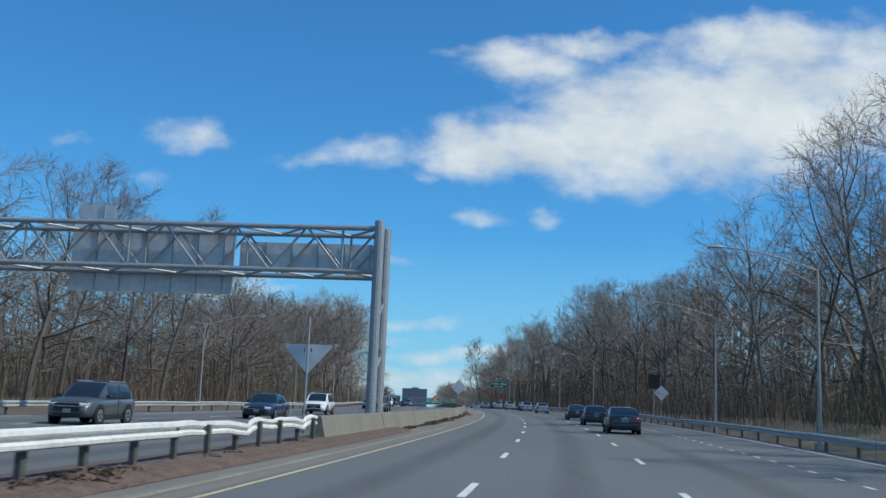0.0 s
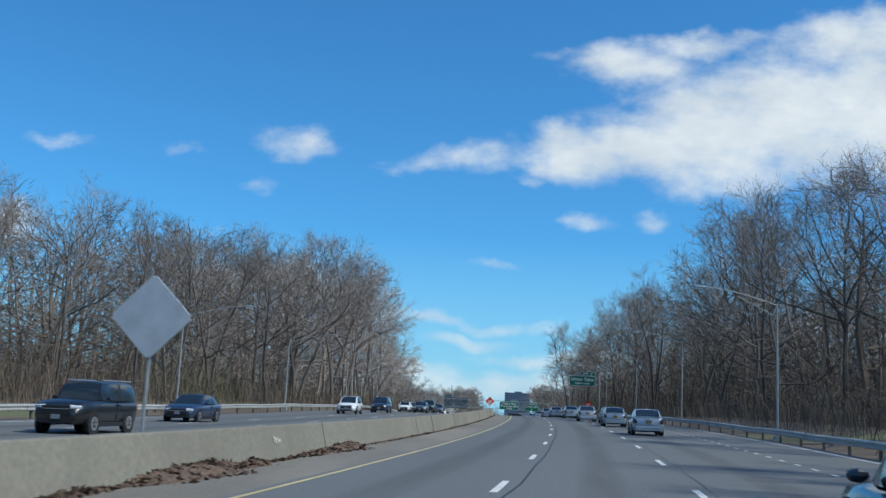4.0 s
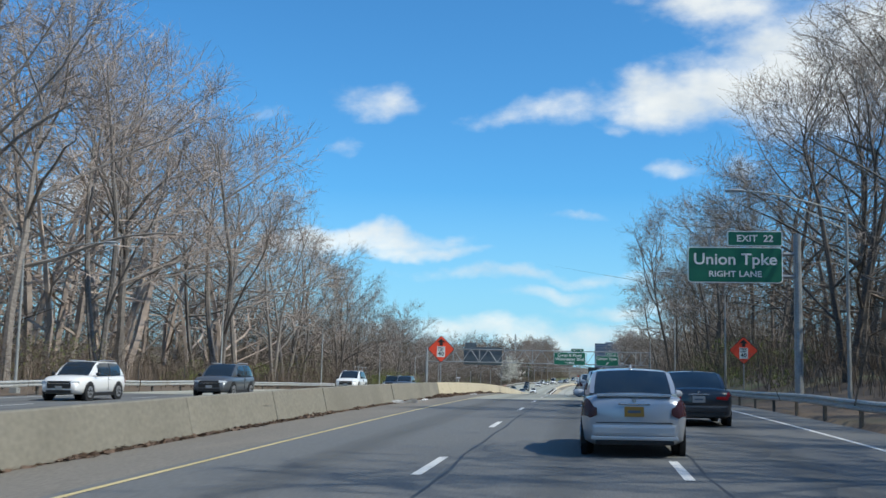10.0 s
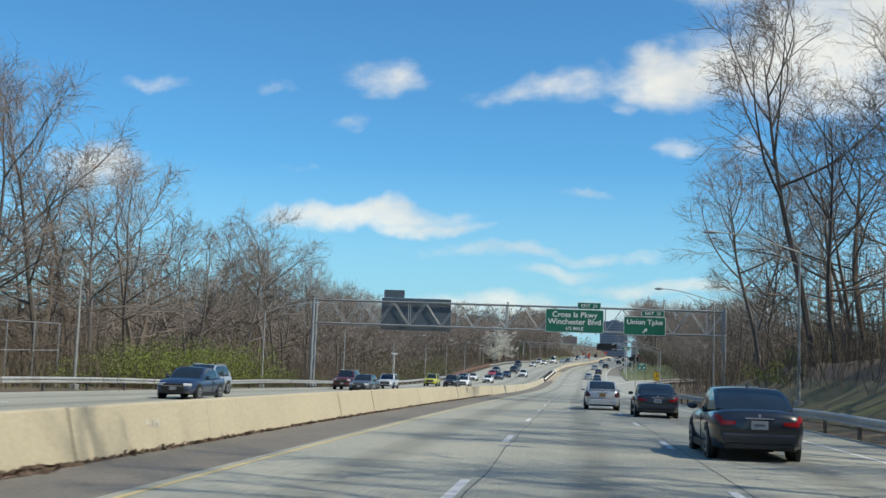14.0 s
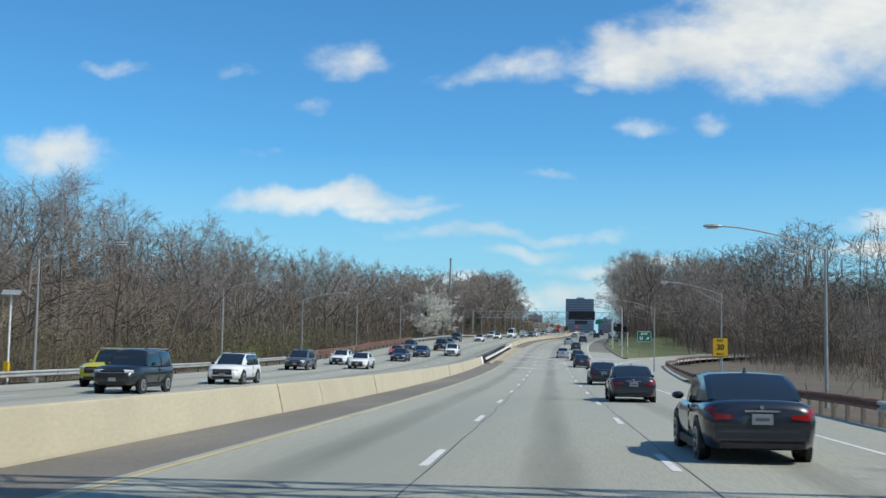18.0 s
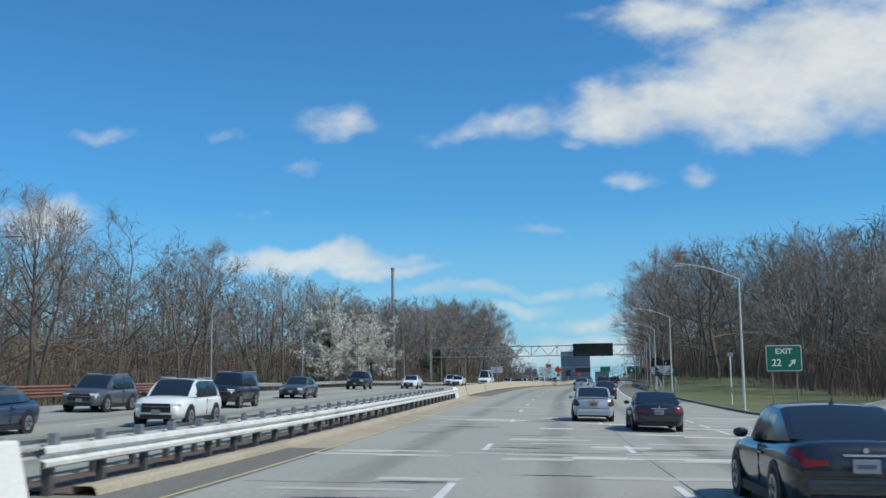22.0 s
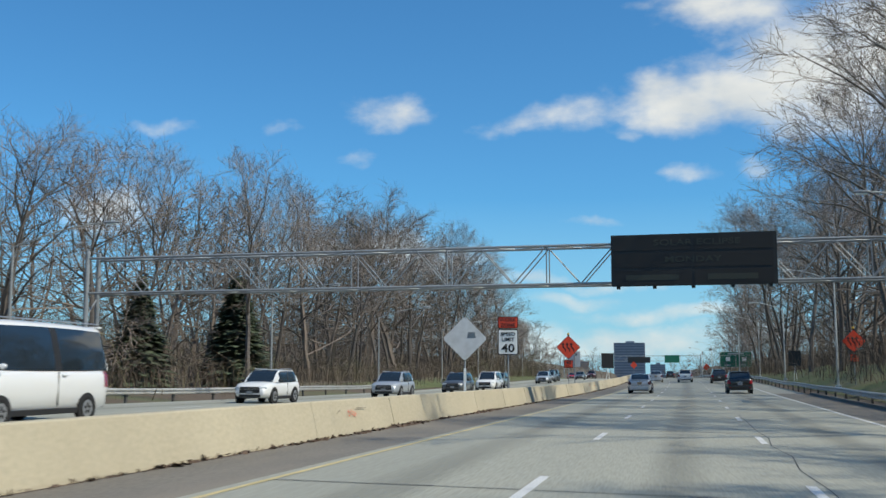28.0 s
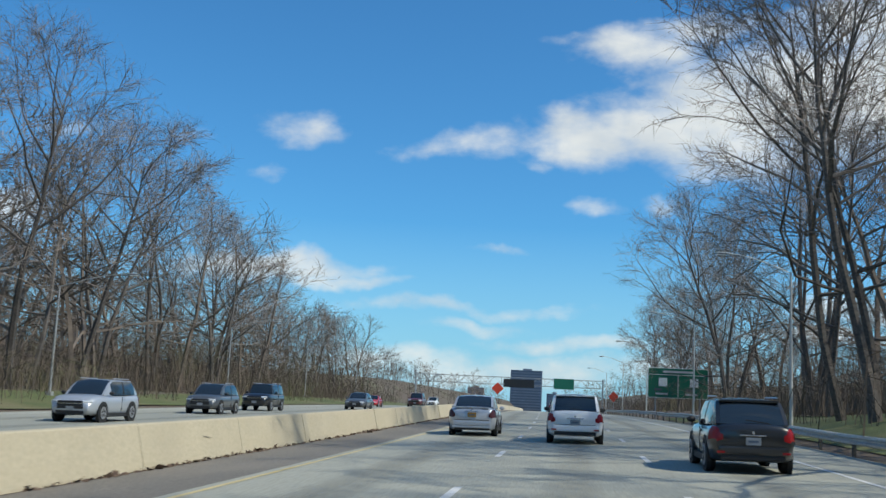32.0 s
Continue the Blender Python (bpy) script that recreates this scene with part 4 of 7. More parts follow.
TREE_LABELS = ["bare grey-brown broadleaf tree with a tall trunk", "bare spreading broadleaf tree with heavy limbs", "slender bare tree with a high crown",
               "bare leaning broadleaf tree at the roadside", "tall bare tree with fine upright twigs", "low-forked bare tree among brush"]


def tree(kind, s, o, height, turn, squeeze=1.0, label=""):
    h, trunk, crown = TREE_KINDS[kind]
    k = height / h
    p = on_ground(s, o)
    t = thing("bare_tree", pose(p.x, p.y, p.z - 0.1, 0, 0, turn) @ Matrix.Diagonal((k * squeeze, k * squeeze, k, 1)), label or TREE_LABELS[kind], "tree", "bare roadside trees")
    wood = part("trunk", trunk, M_BARK, t)
    twigs = part("crown", crown, M_TWIG, t)
    if o < -20 and 282 < s < 384:        # far-side trees with the sun on them put into bark and twigs
        for ob, mat in ((wood, M_BARK_SUNLIT), (twigs, M_TWIG_SUNLIT)):
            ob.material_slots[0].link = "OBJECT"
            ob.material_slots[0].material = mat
        t["label"] = "tall bare tree with dense fine twigs in a pale sunlit tone"
    return t


TREE_H_LEFT = [(-60, 19), (60, 19), (110, 17), (140, 14.8), (190, 19), (230, 23), (268, 29.5), (310, 32.5), (335, 33), (365, 30.5), (380, 25.5), (400, 21.5), (430, 20), (470, 18.5), (510, 17.5), (560, 16.5), (620, 17.5), (670, 17.5), (720, 17), (770, 18), (800, 20), (830, 24), (870, 26.5), (904, 27), (925, 26), (962, 22), (975, 17.5), (1000, 17), (1100, 21)]
TREE_H_RIGHT = [(-60, 23.5), (180, 24), (212, 27.5), (250, 28.5), (285, 25.5), (345, 25.5), (375, 22), (440, 21.5), (465, 20), (500, 13), (590, 13), (630, 13), (660, 16.5), (690, 22), (705, 24), (745, 25.5), (800, 27), (925, 27), (948, 18), (1100, 16)]
rng = random.Random(11)


def gap_right(s):
    return 452 < s < 622


n = 0
s = 30.0
while s < 1010:
    hl, hr = lerp_table(TREE_H_LEFT, s), lerp_table(TREE_H_RIGHT, s)
    if not (560 < s < 690 and rng.random() < 0.35):
        tree(rng.randrange(6), s + rng.uniform(-2, 2), rng.uniform(-40.0, -33.0) - (4 if s > 810 else 0), hl * rng.uniform(0.86, 1.06), rng.uniform(0, 360), rng.uniform(0.95, 1.25))
    if gap_right(s):
        if rng.random() < 0.6:
            tree(rng.randrange(6), s, rng.uniform(27, 40) if s < 505 else rng.uniform(40, 55), (9.5 if s < 608 else 12) * rng.uniform(0.7, 1.1), rng.uniform(0, 360))
    else:
        near = (9.5 if s < 290 else 6.5) if s < 480 else (17.0 if s < 720 else 4.5)
        tree(rng.randrange(6), s + rng.uniform(-2, 2), edge(s) + near + rng.uniform(0, 7), hr * rng.uniform(0.84, 1.04), rng.uniform(0, 360), rng.uniform(0.95, 1.2))
    s += 9.5
# single trees that stand out
tree(1, 878, 14.5, 25, 40, 1.15, "large bare oak with a thick dark trunk on the grassy slope")
tree(1, 935, 18.0, 16, 200, 1.5, "low wide bare oak on the roadside slope")
tree(5, 668, -33.5, 15, 10, 1.0, "slim bare tree of many upright stems")
tree(2, 410, 16.0, 30, 80, 1.0, "tall bare tree leaning over the roadside slope")

# the woods behind, as one mass of lighter trees
low = [grow_tree(90 + i, 20, 0.14 + 0.08 * i, 0.32, 7, 5, 4, 3, 0.14, 0.2, 0.06, 0.038, 4) for i in range(3)]
low += [grow_tree(95 + i, 20, 0.06 + 0.04 * i, 0.36, 6, 4, 3, 2, 0.17, 0.1, 0.08, 0.078, 3) for i in range(3)]
low_data = []
for trunk, crown in low:
    v = np.concatenate([np.array([x.co[:] for x in trunk.vertices]), np.array([x.co[:] for x in crown.vertices])])
    k = len(trunk.vertices)
    f = [tuple(p.vertices) for p in trunk.polygons] + [tuple(q + k for q in p.vertices) for p in crown.polygons]
    low_data.append((v, f))


def woods(name, spots, label, mat=None, kinds=(0, 1, 2)):
    vs, fs, base = [], [], 0
    for s, o, h in spots:
        v, f = low_data[rng.choice(kinds)]
        a = rng.uniform(0, 6.28)
        k = h / 20
        wide = k * rng.uniform(1.1, 1.5)
        m = np.array(((math.cos(a) * wide, -math.sin(a) * wide, 0), (math.sin(a) * wide, math.cos(a) * wide, 0), (0, 0, k)))
        p = on_ground(s, o)
        vs.append(v @ m.T + np.array(p))
        fs += [tuple(q + base for q in face) for face in f]
        base += len(v)
    return tagged(new(name, mesh_from(name, np.concatenate(vs), fs, mat or M_WOODS)), label, "woods", kind="stuff")


spots_l, spots_r, back_l, back_r, spots_far, pale_l = [], [], [], [], [], []
s = 20.0
while s < 1060:
    hl, hr = lerp_table(TREE_H_LEFT, s), lerp_table(TREE_H_RIGHT, s)
    for o in (-42, -49, -55) if 282 < s < 384 else (-42, -49):
        (pale_l if 282 < s < 384 else spots_l).append((s + rng.uniform(-4, 4), o + rng.uniform(-4, 4), hl * rng.uniform(0.8, 1.02)))
    for o in () if 282 < s < 384 else (-56, -72) if 240 < s < 290 or 770 < s < 930 else (-56, -63, -72, -82) + ((-94, -106) if s > 600 or int(s / 8) % 2 else ()):
        back_l.append((s + rng.uniform(-4, 4), o + rng.uniform(-4, 4), hl * rng.uniform(0.85, 1.05)))
    if not gap_right(s):
        near = (17.0 if s < 290 else 14.0) if s < 480 else (25.0 if s < 720 else 14.0)
        for o in ((0, 9) if s < 290 else (0, 11)):
            spots_r.append((s + rng.uniform(-4, 4), edge(s) + near + o + rng.uniform(-3, 4), hr * rng.uniform(0.78, 1.0)))
        for o in (20, 30, 42):
            back_r.append((s + rng.uniform(-4, 4), edge(s) + near + o + rng.uniform(-4, 4), hr * (0.7 if 620 < s < 668 else 1.0) * rng.uniform(0.85, 1.05)))
    else:
        spots_r.append((s + rng.uniform(-4, 4), 54 + rng.uniform(-4, 4), (9 if s < 606 else 12) * rng.uniform(0.75, 1.02)))
        for o in (64, 74, 86):
            back_r.append((s + rng.uniform(-4, 4), o + rng.uniform(-4, 4), (8 if s < 600 else 11) * rng.uniform(0.8, 1.05)))
    s += 8.0
for k in range(230):
    side = -1 if k % 2 else 1
    spots_far.append((rng.uniform(1040, 1800), side * rng.uniform(18 if side > 0 else 33, 150), rng.uniform(14, 21)))
woods("woods_left", spots_l, "grey-brown leafless woods")
woods("woods_right", spots_r, "grey-brown leafless woods")
woods("woods_left_back", back_l, "dense leafless woods on the rise", None, (3, 4, 5))
woods("woods_right_back", back_r, "dense leafless woods on the rise", None, (3, 4, 5))
# The woods behind these trees carry the same painted sunlight.
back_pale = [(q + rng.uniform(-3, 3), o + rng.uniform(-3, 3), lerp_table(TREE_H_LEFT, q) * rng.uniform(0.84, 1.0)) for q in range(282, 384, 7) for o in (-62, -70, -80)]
woods("beech_woods", pale_l, "leafless woods in a pale sunlit grey-tan", M_TWIG_SUNLIT)
woods("beech_woods_back", back_pale, "leafless woods on the rise in a pale sunlit tone", M_TWIG_SUNLIT, (3, 4, 5))
woods("far_woods", spots_far, "hazy leafless woods far along the road", None, (3, 4, 5))


# brush: thickets of thin stems under the trees
def brush(name, spots, label, mat, n=30, h=2.6, spread=2.4, w=0.02):
    vs, fs, b = [], [], 0
    r = np.random.RandomState(7)
    for s, o, k in spots:
        p = np.array(on_ground(s, o))
        for _ in range(n):
            q = p + np.array((r.normal() * spread, r.normal() * spread, -0.1))
            d = np.array((r.normal() * 0.75, r.normal() * 0.75, 1.0)) * h * k * r.uniform(0.4, 1.05)
            a = np.cross(d, r.normal(size=3))
            a = a / np.linalg.norm(a) * w * r.uniform(0.6, 1.3)
            mid = q + d * 0.5 + np.array((d[0] * -0.3, d[1] * -0.3, h * k * 0.16)) + r.normal(size=3) * 0.15
            vs += [q - a, q + a, mid + a * 0.7, mid - a * 0.7, q + d]
            fs += [(b, b + 1, b + 2, b + 3), (b + 3, b + 2, b + 4)]
            b += 5
    return tagged(new(name, mesh_from(name, np.array(vs), fs, mat)), label, "brush", kind="stuff")


# saplings and understory at the wood's edge
young_l, young_r = [], []
for _ in range(170):
    q = rng.uniform(20, 1040)
    young_l.append((q, rng.uniform(-60, -37), rng.uniform(4.0, 10.5)))
    q = rng.uniform(20, 1040)
    if not 465 < q < 610:
        young_r.append((q, edge(q) + (rng.uniform(11, 30) if q < 455 or q > 725 else rng.uniform(24, 50)), rng.uniform(4.0, 9.5)))
for _ in range(120):
    q = rng.choice([rng.uniform(60, 235), rng.uniform(380, 760)])
    young_l.append((q, rng.uniform(-54, -36), rng.uniform(6.0, 13.0)))
    q = rng.choice([rng.uniform(40, 290), rng.uniform(630, 760)])
    young_r.append((q, edge(q) + (rng.uniform(12, 26) if q < 300 else rng.uniform(20, 40)), rng.uniform(6.0, 13.0)))
for _ in range(70):
    q = rng.uniform(350, 452)
    young_r.append((q, edge(q) + rng.uniform(9, 22), rng.uniform(6.0, 14.0)))
for _ in range(90):
    q = rng.uniform(205, 345)
    young_r.append((q, edge(q) + rng.uniform(14, 34), rng.uniform(10.0, 19.0)))
for _ in range(50):
    q = rng.uniform(625, 760)
    young_r.append((q, edge(q) + rng.uniform(24, 46), rng.uniform(9.0, 17.0)))
    q = rng.uniform(590, 770)
    young_l.append((q, rng.uniform(-58, -40), rng.uniform(8.0, 14.0)))
woods("understory_left", young_l, "dense leafless saplings under the trees", None, (3, 4, 5))
woods("understory_right", young_r, "dense leafless saplings under the trees", None, (3, 4, 5))
sl = [(rng.uniform(20, 1050), rng.uniform(-46, -30.5), rng.uniform(0.6, 1.5)) for _ in range(1300)]
sr = [(q, edge(q) + (rng.uniform(4.5, 18) if q < 490 or q > 730 else rng.uniform(19, 40)), rng.uniform(0.6, 1.5)) for q in [rng.uniform(20, 1050) for _ in range(1100)]]
tl = [(rng.uniform(20, 1060), rng.uniform(-84, -44), rng.uniform(0.6, 1.3)) for _ in range(900)]
tr_ = [(q, edge(q) + (rng.uniform(15, 50) if q < 455 or q > 730 else rng.uniform(34, 74)), rng.uniform(0.6, 1.3)) for q in [rng.uniform(20, 1060) for _ in range(800)]]
tr_ = [v for v in tr_ if not 470 < v[0] < 604]
tl += [(rng.uniform(20, 1100), rng.uniform(-118, -84), rng.uniform(1.1, 1.9)) for _ in range(620)]
tr_ += [(q, edge(q) + rng.uniform(56, 84), rng.uniform(1.1, 1.9)) for q in [rng.uniform(20, 1100) for _ in range(620)]]
brush("thicket_left", tl, "tall tangled thicket between the tree trunks", M_BRUSH, 26, 5.0, 3.6, 0.04)
brush("thicket_right", tr_, "tall tangled thicket between the tree trunks", M_BRUSH, 26, 5.0, 3.6, 0.04)
ul = [(q, rng.uniform(-58, -35), rng.uniform(0.7, 1.35)) for q in [rng.choice([rng.uniform(40, 236), rng.uniform(374, 780), rng.uniform(374, 780), rng.uniform(920, 1050)]) for _ in range(760)]]
ur = [(q, edge(q) + (rng.uniform(10, 26) if q < 455 or q > 730 else rng.uniform(19, 44)), rng.uniform(0.7, 1.35)) for q in [rng.choice([rng.uniform(40, 455), rng.uniform(622, 780), rng.uniform(622, 780)]) for _ in range(620)]]
brush("undergrowth_left", ul, "thick leafless undergrowth below the tree crowns", M_BRUSH, 22, 6.5, 3.0, 0.03)
brush("undergrowth_right", ur, "thick leafless undergrowth below the tree crowns", M_BRUSH, 22, 6.5, 3.0, 0.03)
brush("brush_left", sl, "tangled dry brown brush under the trees", M_BRUSH)
brush("brush_right", sr, "tangled dry brown brush under the trees", M_BRUSH)


# leafy clumps: blossom, ivy, evergreen sprays, budding bushes
def leaf_cloud(seed, blobs, n, size, name, mat, flat=0.0):
    """Many small leaf quads gathered in uneven clumps."""
    r = np.random.RandomState(seed)
    vs, fs = [], []
    for i in range(n):
        c, rad = blobs[r.randint(len(blobs))]
        d = r.normal(size=3)
        d /= np.linalg.norm(d)
        p = np.array(c) + d * np.array(rad) * r.uniform(0.45, 1.0) ** 0.6
        a = r.normal(size=3)
        a /= np.linalg.norm(a)
        b = np.cross(a, r.normal(size=3))
        b /= np.linalg.norm(b)
        k = size * r.uniform(0.6, 1.4)
        j = 4 * i
        vs += [p - a * k, p + b * k * 0.6, p + a * k, p - b * k * 0.6]
        fs.append((j, j + 1, j + 2, j + 3))
    return mesh_from(name, vs, fs, mat)


def blossom_tree(s, o, height, seed, ivy=False):
    p = on_ground(s, o)
    t = thing("blossom_tree", pose(p.x, p.y, p.z, 0, 0, seed * 40), "flowering tree covered in white blossom" + (" with ivy on its trunk" if ivy else " at the wood's edge"), "tree", "white blossom trees")
    w = Wood(seed)
    r = w.r
    k = height / 10
    tr = w.arc(np.array((0, 0, -0.3)), np.array((0, 0, 1.0)), 6 * k, 6, 0.08, 0.05)
    w.tube(tr, [0.2 * k * (1 - 0.1 * i) for i in range(7)], 6)
    blobs = []
    for i in range(26):
        j = r.randint(1, 7)
        br = w.arc(tr[j], w.side(np.array((0, 0, 1.0)), r.uniform(0.35, 1.35)), r.uniform(2.2, 4.8) * k, 5, 0.2, 0.1)
        w.tube(br, [0.065 * k * (1 - 0.16 * q) for q in range(6)], 4)
        for q in range(1, 6):
            for _ in range(3):
                sp = w.arc(br[q], w.side((br[q] - br[q - 1]) / np.linalg.norm(br[q] - br[q - 1]), r.uniform(0.5, 1.3)), r.uniform(0.5, 1.5) * k, 3, 0.25, 0.06)
                w.ribbon(sp, 0.03)
                for p3 in sp[1:]:
                    blobs.append((p3, np.array((0.34, 0.34, 0.28)) * k * r.uniform(0.5, 1.3)))
    part("trunk", w.mesh("trunk", M_BARK), M_BARK, t)
    part("blossom", leaf_cloud(seed, blobs, 22000, 0.10, "blossom", M_BLOSSOM), M_BLOSSOM, t)
    if ivy:
        part("ivy", leaf_cloud(seed + 1, [((0, 0, q * 0.6 * k), (0.7 * k, 0.7 * k, 0.8)) for q in range(1, 11)], 1500, 0.16, "ivy", M_IVY), M_IVY, t)


blossom_tree(694, -33.5, 12.4, 3, True)
blossom_tree(722, -33.5, 12.0, 4)
blossom_tree(714, -35.0, 10.5, 5)


def conifer(s, o, height, seed):
    p = on_ground(s, o)
    t = thing("evergreen_tree", pose(p.x, p.y, p.z, 0, 0, seed * 50), "dark green conical evergreen among bare trees", "tree", "evergreens")
    part("trunk", tb((0, 0, -0.2), (0, 0, height * 0.95), 0.16, 0.03, 7), M_BARK, t)
    r = np.random.RandomState(seed)
    vs, fs, b = [], [], 0
    for i in range(1700):
        k = r.uniform(0.04, 1.0) ** 1.15
        z = height * k
        ln = (1.04 - k) ** 0.8 * height * 0.40 * r.uniform(0.5, 1.15) + 0.15
        a = r.uniform(0, 6.28)
        d = np.array((math.cos(a), math.sin(a), -0.18))
        side = np.array((-math.sin(a), math.cos(a), 0.0)) * ln * 0.22
        c = np.array((0, 0, z))
        vs += [c, c + d * ln * 0.55 + side + (0, 0, 0.05), c + d * ln, c + d * ln * 0.55 - side, c + d * ln * 0.6 - (0, 0, ln * 0.16)]
        fs += [(b, b + 1, b + 2), (b, b + 2, b + 3), (b, b + 1, b + 4), (b, b + 4, b + 3)]
        b += 5
    part("needles", mesh_from("needles", vs, fs, M_CONIFER), M_CONIFER, t)


conifer(800, -36.5, 9.0, 1)
conifer(806, -38.5, 9.5, 2)
conifer(786, -37.5, 8.0, 3)


def bush(s, o, size, seed, label, mat=M_BUSH_GREEN):
    p = on_ground(s, o)
    r = np.random.RandomState(seed)
    blobs = [((r.normal() * size * 0.8, r.normal() * size * 0.8, abs(r.normal()) * size * 0.5 + size * 0.3), (size * 0.6, size * 0.6, size * 0.45)) for _ in range(6)]
    t = thing("bush", pose(p.x, p.y, p.z, 0, 0, 0), label, "bush", "budding bushes")
    part("foliage", leaf_cloud(seed, blobs, 1100, 0.055 * size ** 0.5, "foliage", mat), mat, t)
    st = bmesh.new()
    for q in range(7):
        tube(st, (r.normal() * 0.1, r.normal() * 0.1, -0.15), (r.normal() * size * 0.6, r.normal() * size * 0.6, size * r.uniform(0.6, 1.2)), 0.025, 0.008, 4)
    part("stem", st, M_BARK, t)


for i in range(26):
    q = rng.choice([rng.uniform(300, 345), rng.uniform(395, 470), rng.uniform(500, 600)])
    bush(q, rng.uniform(-34, -29.5), rng.uniform(0.9, 1.7), 200 + i, "bush breaking into yellow-green leaf beside the rail")
for i in range(14):
    q = rng.choice([rng.uniform(290, 420), rng.uniform(300, 360)])
    bush(q, edge(q) + rng.uniform(4, 9), rng.uniform(0.8, 1.5), 300 + i, "bush breaking into yellow-green leaf on the slope")


def shrub(s, o, size, seed, label, leaves, mat):
    """A wide shrub of many thin bowed stems, with small leaves breaking along them."""
    p = on_ground(s, o)
    t = thing("shrub", pose(p.x, p.y, p.z, 0, 0, seed * 37 % 360), label, "shrub", "roadside shrubs")
    w = Wood(seed)
    r = w.r
    blobs = []
    for i in range(70):
        a = r.uniform(0, 6.28)
        foot = np.array((math.cos(a), math.sin(a), 0.0)) * size * r.uniform(0, 0.75) + (0, 0, -0.1)
        st = w.arc(foot, np.array((math.cos(a) * 0.5, math.sin(a) * 0.5, 1.0)) + r.normal(size=3) * 0.25, size * r.uniform(0.7, 1.35), 4, 0.22, 0.02)
        w.ribbon(st, 0.03)
        for q in st[1:]:
            for _ in range(3):
                d = w.side((q - foot) / (np.linalg.norm(q - foot) + 1e-9), r.uniform(0.4, 1.2))
                e = q + d * size * r.uniform(0.15, 0.4)
                w.ribbon([q, e], 0.02)
                blobs.append((e, np.array((0.22, 0.22, 0.18))))
    part("stem", w.mesh("stem", M_BRUSH), M_BRUSH, t)
    if leaves:
        part("foliage", leaf_cloud(seed, blobs, leaves, 0.06, "foliage", mat), mat, t)


rb = random.Random(77)
for i in range(11):
    shrub(405 + i * 2.7 + rb.uniform(-0.6, 0.6), -31.0 + rb.uniform(-0.7, 0.7), rb.uniform(2.2, 2.9), 400 + i, "dense shrub in fresh green leaf behind the rail", 3800, M_HEDGE)
for i, q in enumerate((500, 508, 521, 530, 543, 549, 555, 561, 588, 594, 600, 296, 360)):
    shrub(q + rb.uniform(-2, 2), -33.0 + rb.uniform(-1.5, 1.5), rb.uniform(2.8, 4.2), 430 + i, "wide shrub hazed with first yellow-green buds", 1100, M_BUSH_GREEN)
for i, q in enumerate((376, 381, 386, 391, 399, 452, 462, 474, 570, 612, 740, 748)):
    shrub(q + rb.uniform(-2, 2), -32.5 + rb.uniform(-1.2, 1.2), rb.uniform(2.4, 3.6), 450 + i, "leafless reddish-brown shrub beside the rail", 0, M_BUSH_GREEN)
for i, q in enumerate((318, 331, 343, 352, 362)):
    shrub(q, edge(q) + 7.5 + rb.uniform(-1, 1), rb.uniform(1.8, 2.8), 470 + i, "shrub hazed with fresh green buds on the roadside slope", 1000, M_BUSH_GREEN)


# ---- street lamps ----
def lamp_proto(double_arm, arm, height, paint=M_POLE):
    lamp = thing("street_lamp", Matrix.Identity(4), "grey steel street lamp with a long arm over the road", "street lamp", "street lamps")
    part("pole", tb((0, 0, -0.2), (0, 0, height), 0.095, 0.05, 9), paint, lamp)
    part("base", bx(-0.2, 0.2, -0.2, 0.2, -0.2, 0.28, bevel=0.03), paint, lamp)
    arm_pts = [Vector((-arm * k, 0, height - 0.05 + 0.95 * math.sin(k * 1.45) / math.sin(1.45))) for k in (0, 1/6, 2/6, 3/6, 4/6, 5/6, 1)]
    last = arm_pts[-1]
    bm = bmesh.new()
    rings = [[bm.verts.new(q + Vector((0, 0.034 * math.cos(a * math.pi / 3), 0.034 * math.sin(a * math.pi / 3)))) for a in range(6)] for q in arm_pts]
    for ra, rb in zip(rings, rings[1:]):
        for i in range(6):
            bm.faces.new((ra[i], ra[(i + 1) % 6], rb[(i + 1) % 6], rb[i]))
    part("arm", bm, paint, lamp)
    if double_arm:
        part("brace", tb((0, 0, height - 0.75), (-arm * 0.55, 0, height + 0.42), 0.022, 0.02, 6), paint, lamp)
        part("strut", tb((-arm * 0.28, 0, height - 0.75 + 1.17 * 0.28 / 0.55), (-arm * 0.28, 0, height - 0.05 + 0.95 * math.sin(0.28 * 1.45) / math.sin(1.45)), 0.012, 0.012, 5), paint, lamp)
    head = bmesh.new()
    bmesh.ops.create_uvsphere(head, u_segments=10, v_segments=6, radius=1.0, matrix=Matrix.Translation((last.x - 0.32, 0, last.z + 0.0)) @ Matrix.Diagonal((0.42, 0.15, 0.085, 1)))
    part("head", head, M_GALV, lamp, "flat grey lamp head")
    part("lens", bx(last.x - 0.58, last.x - 0.12, -0.09, 0.09, last.z - 0.11, last.z - 0.05, bevel=0.02), M_SIGN_WHITE, lamp)
    return lamp


lamp_a, lamp_b, lamp_c = lamp_proto(True, 4.2, 8.0), lamp_proto(False, 3.2, 8.2, M_PALE_SUNLIT), lamp_proto(False, 4.4, 6.9)
RIGHT_LAMPS = [(49, 0), (76, 0), (160.5, 0), (203, 0), (241.5, 0), (279.5, 0), (316, 0), (355, 0), (391, 0), (425, 0), (485, 0), (528.4, 0), (558, 0), (616.5, 1), (664.5, 1), (697, 1), (722, 1), (765, 1), (803, 1), (846.5, 1), (881, 1), (918, 1), (960, 1), (1000, 1), (1045, 1)]
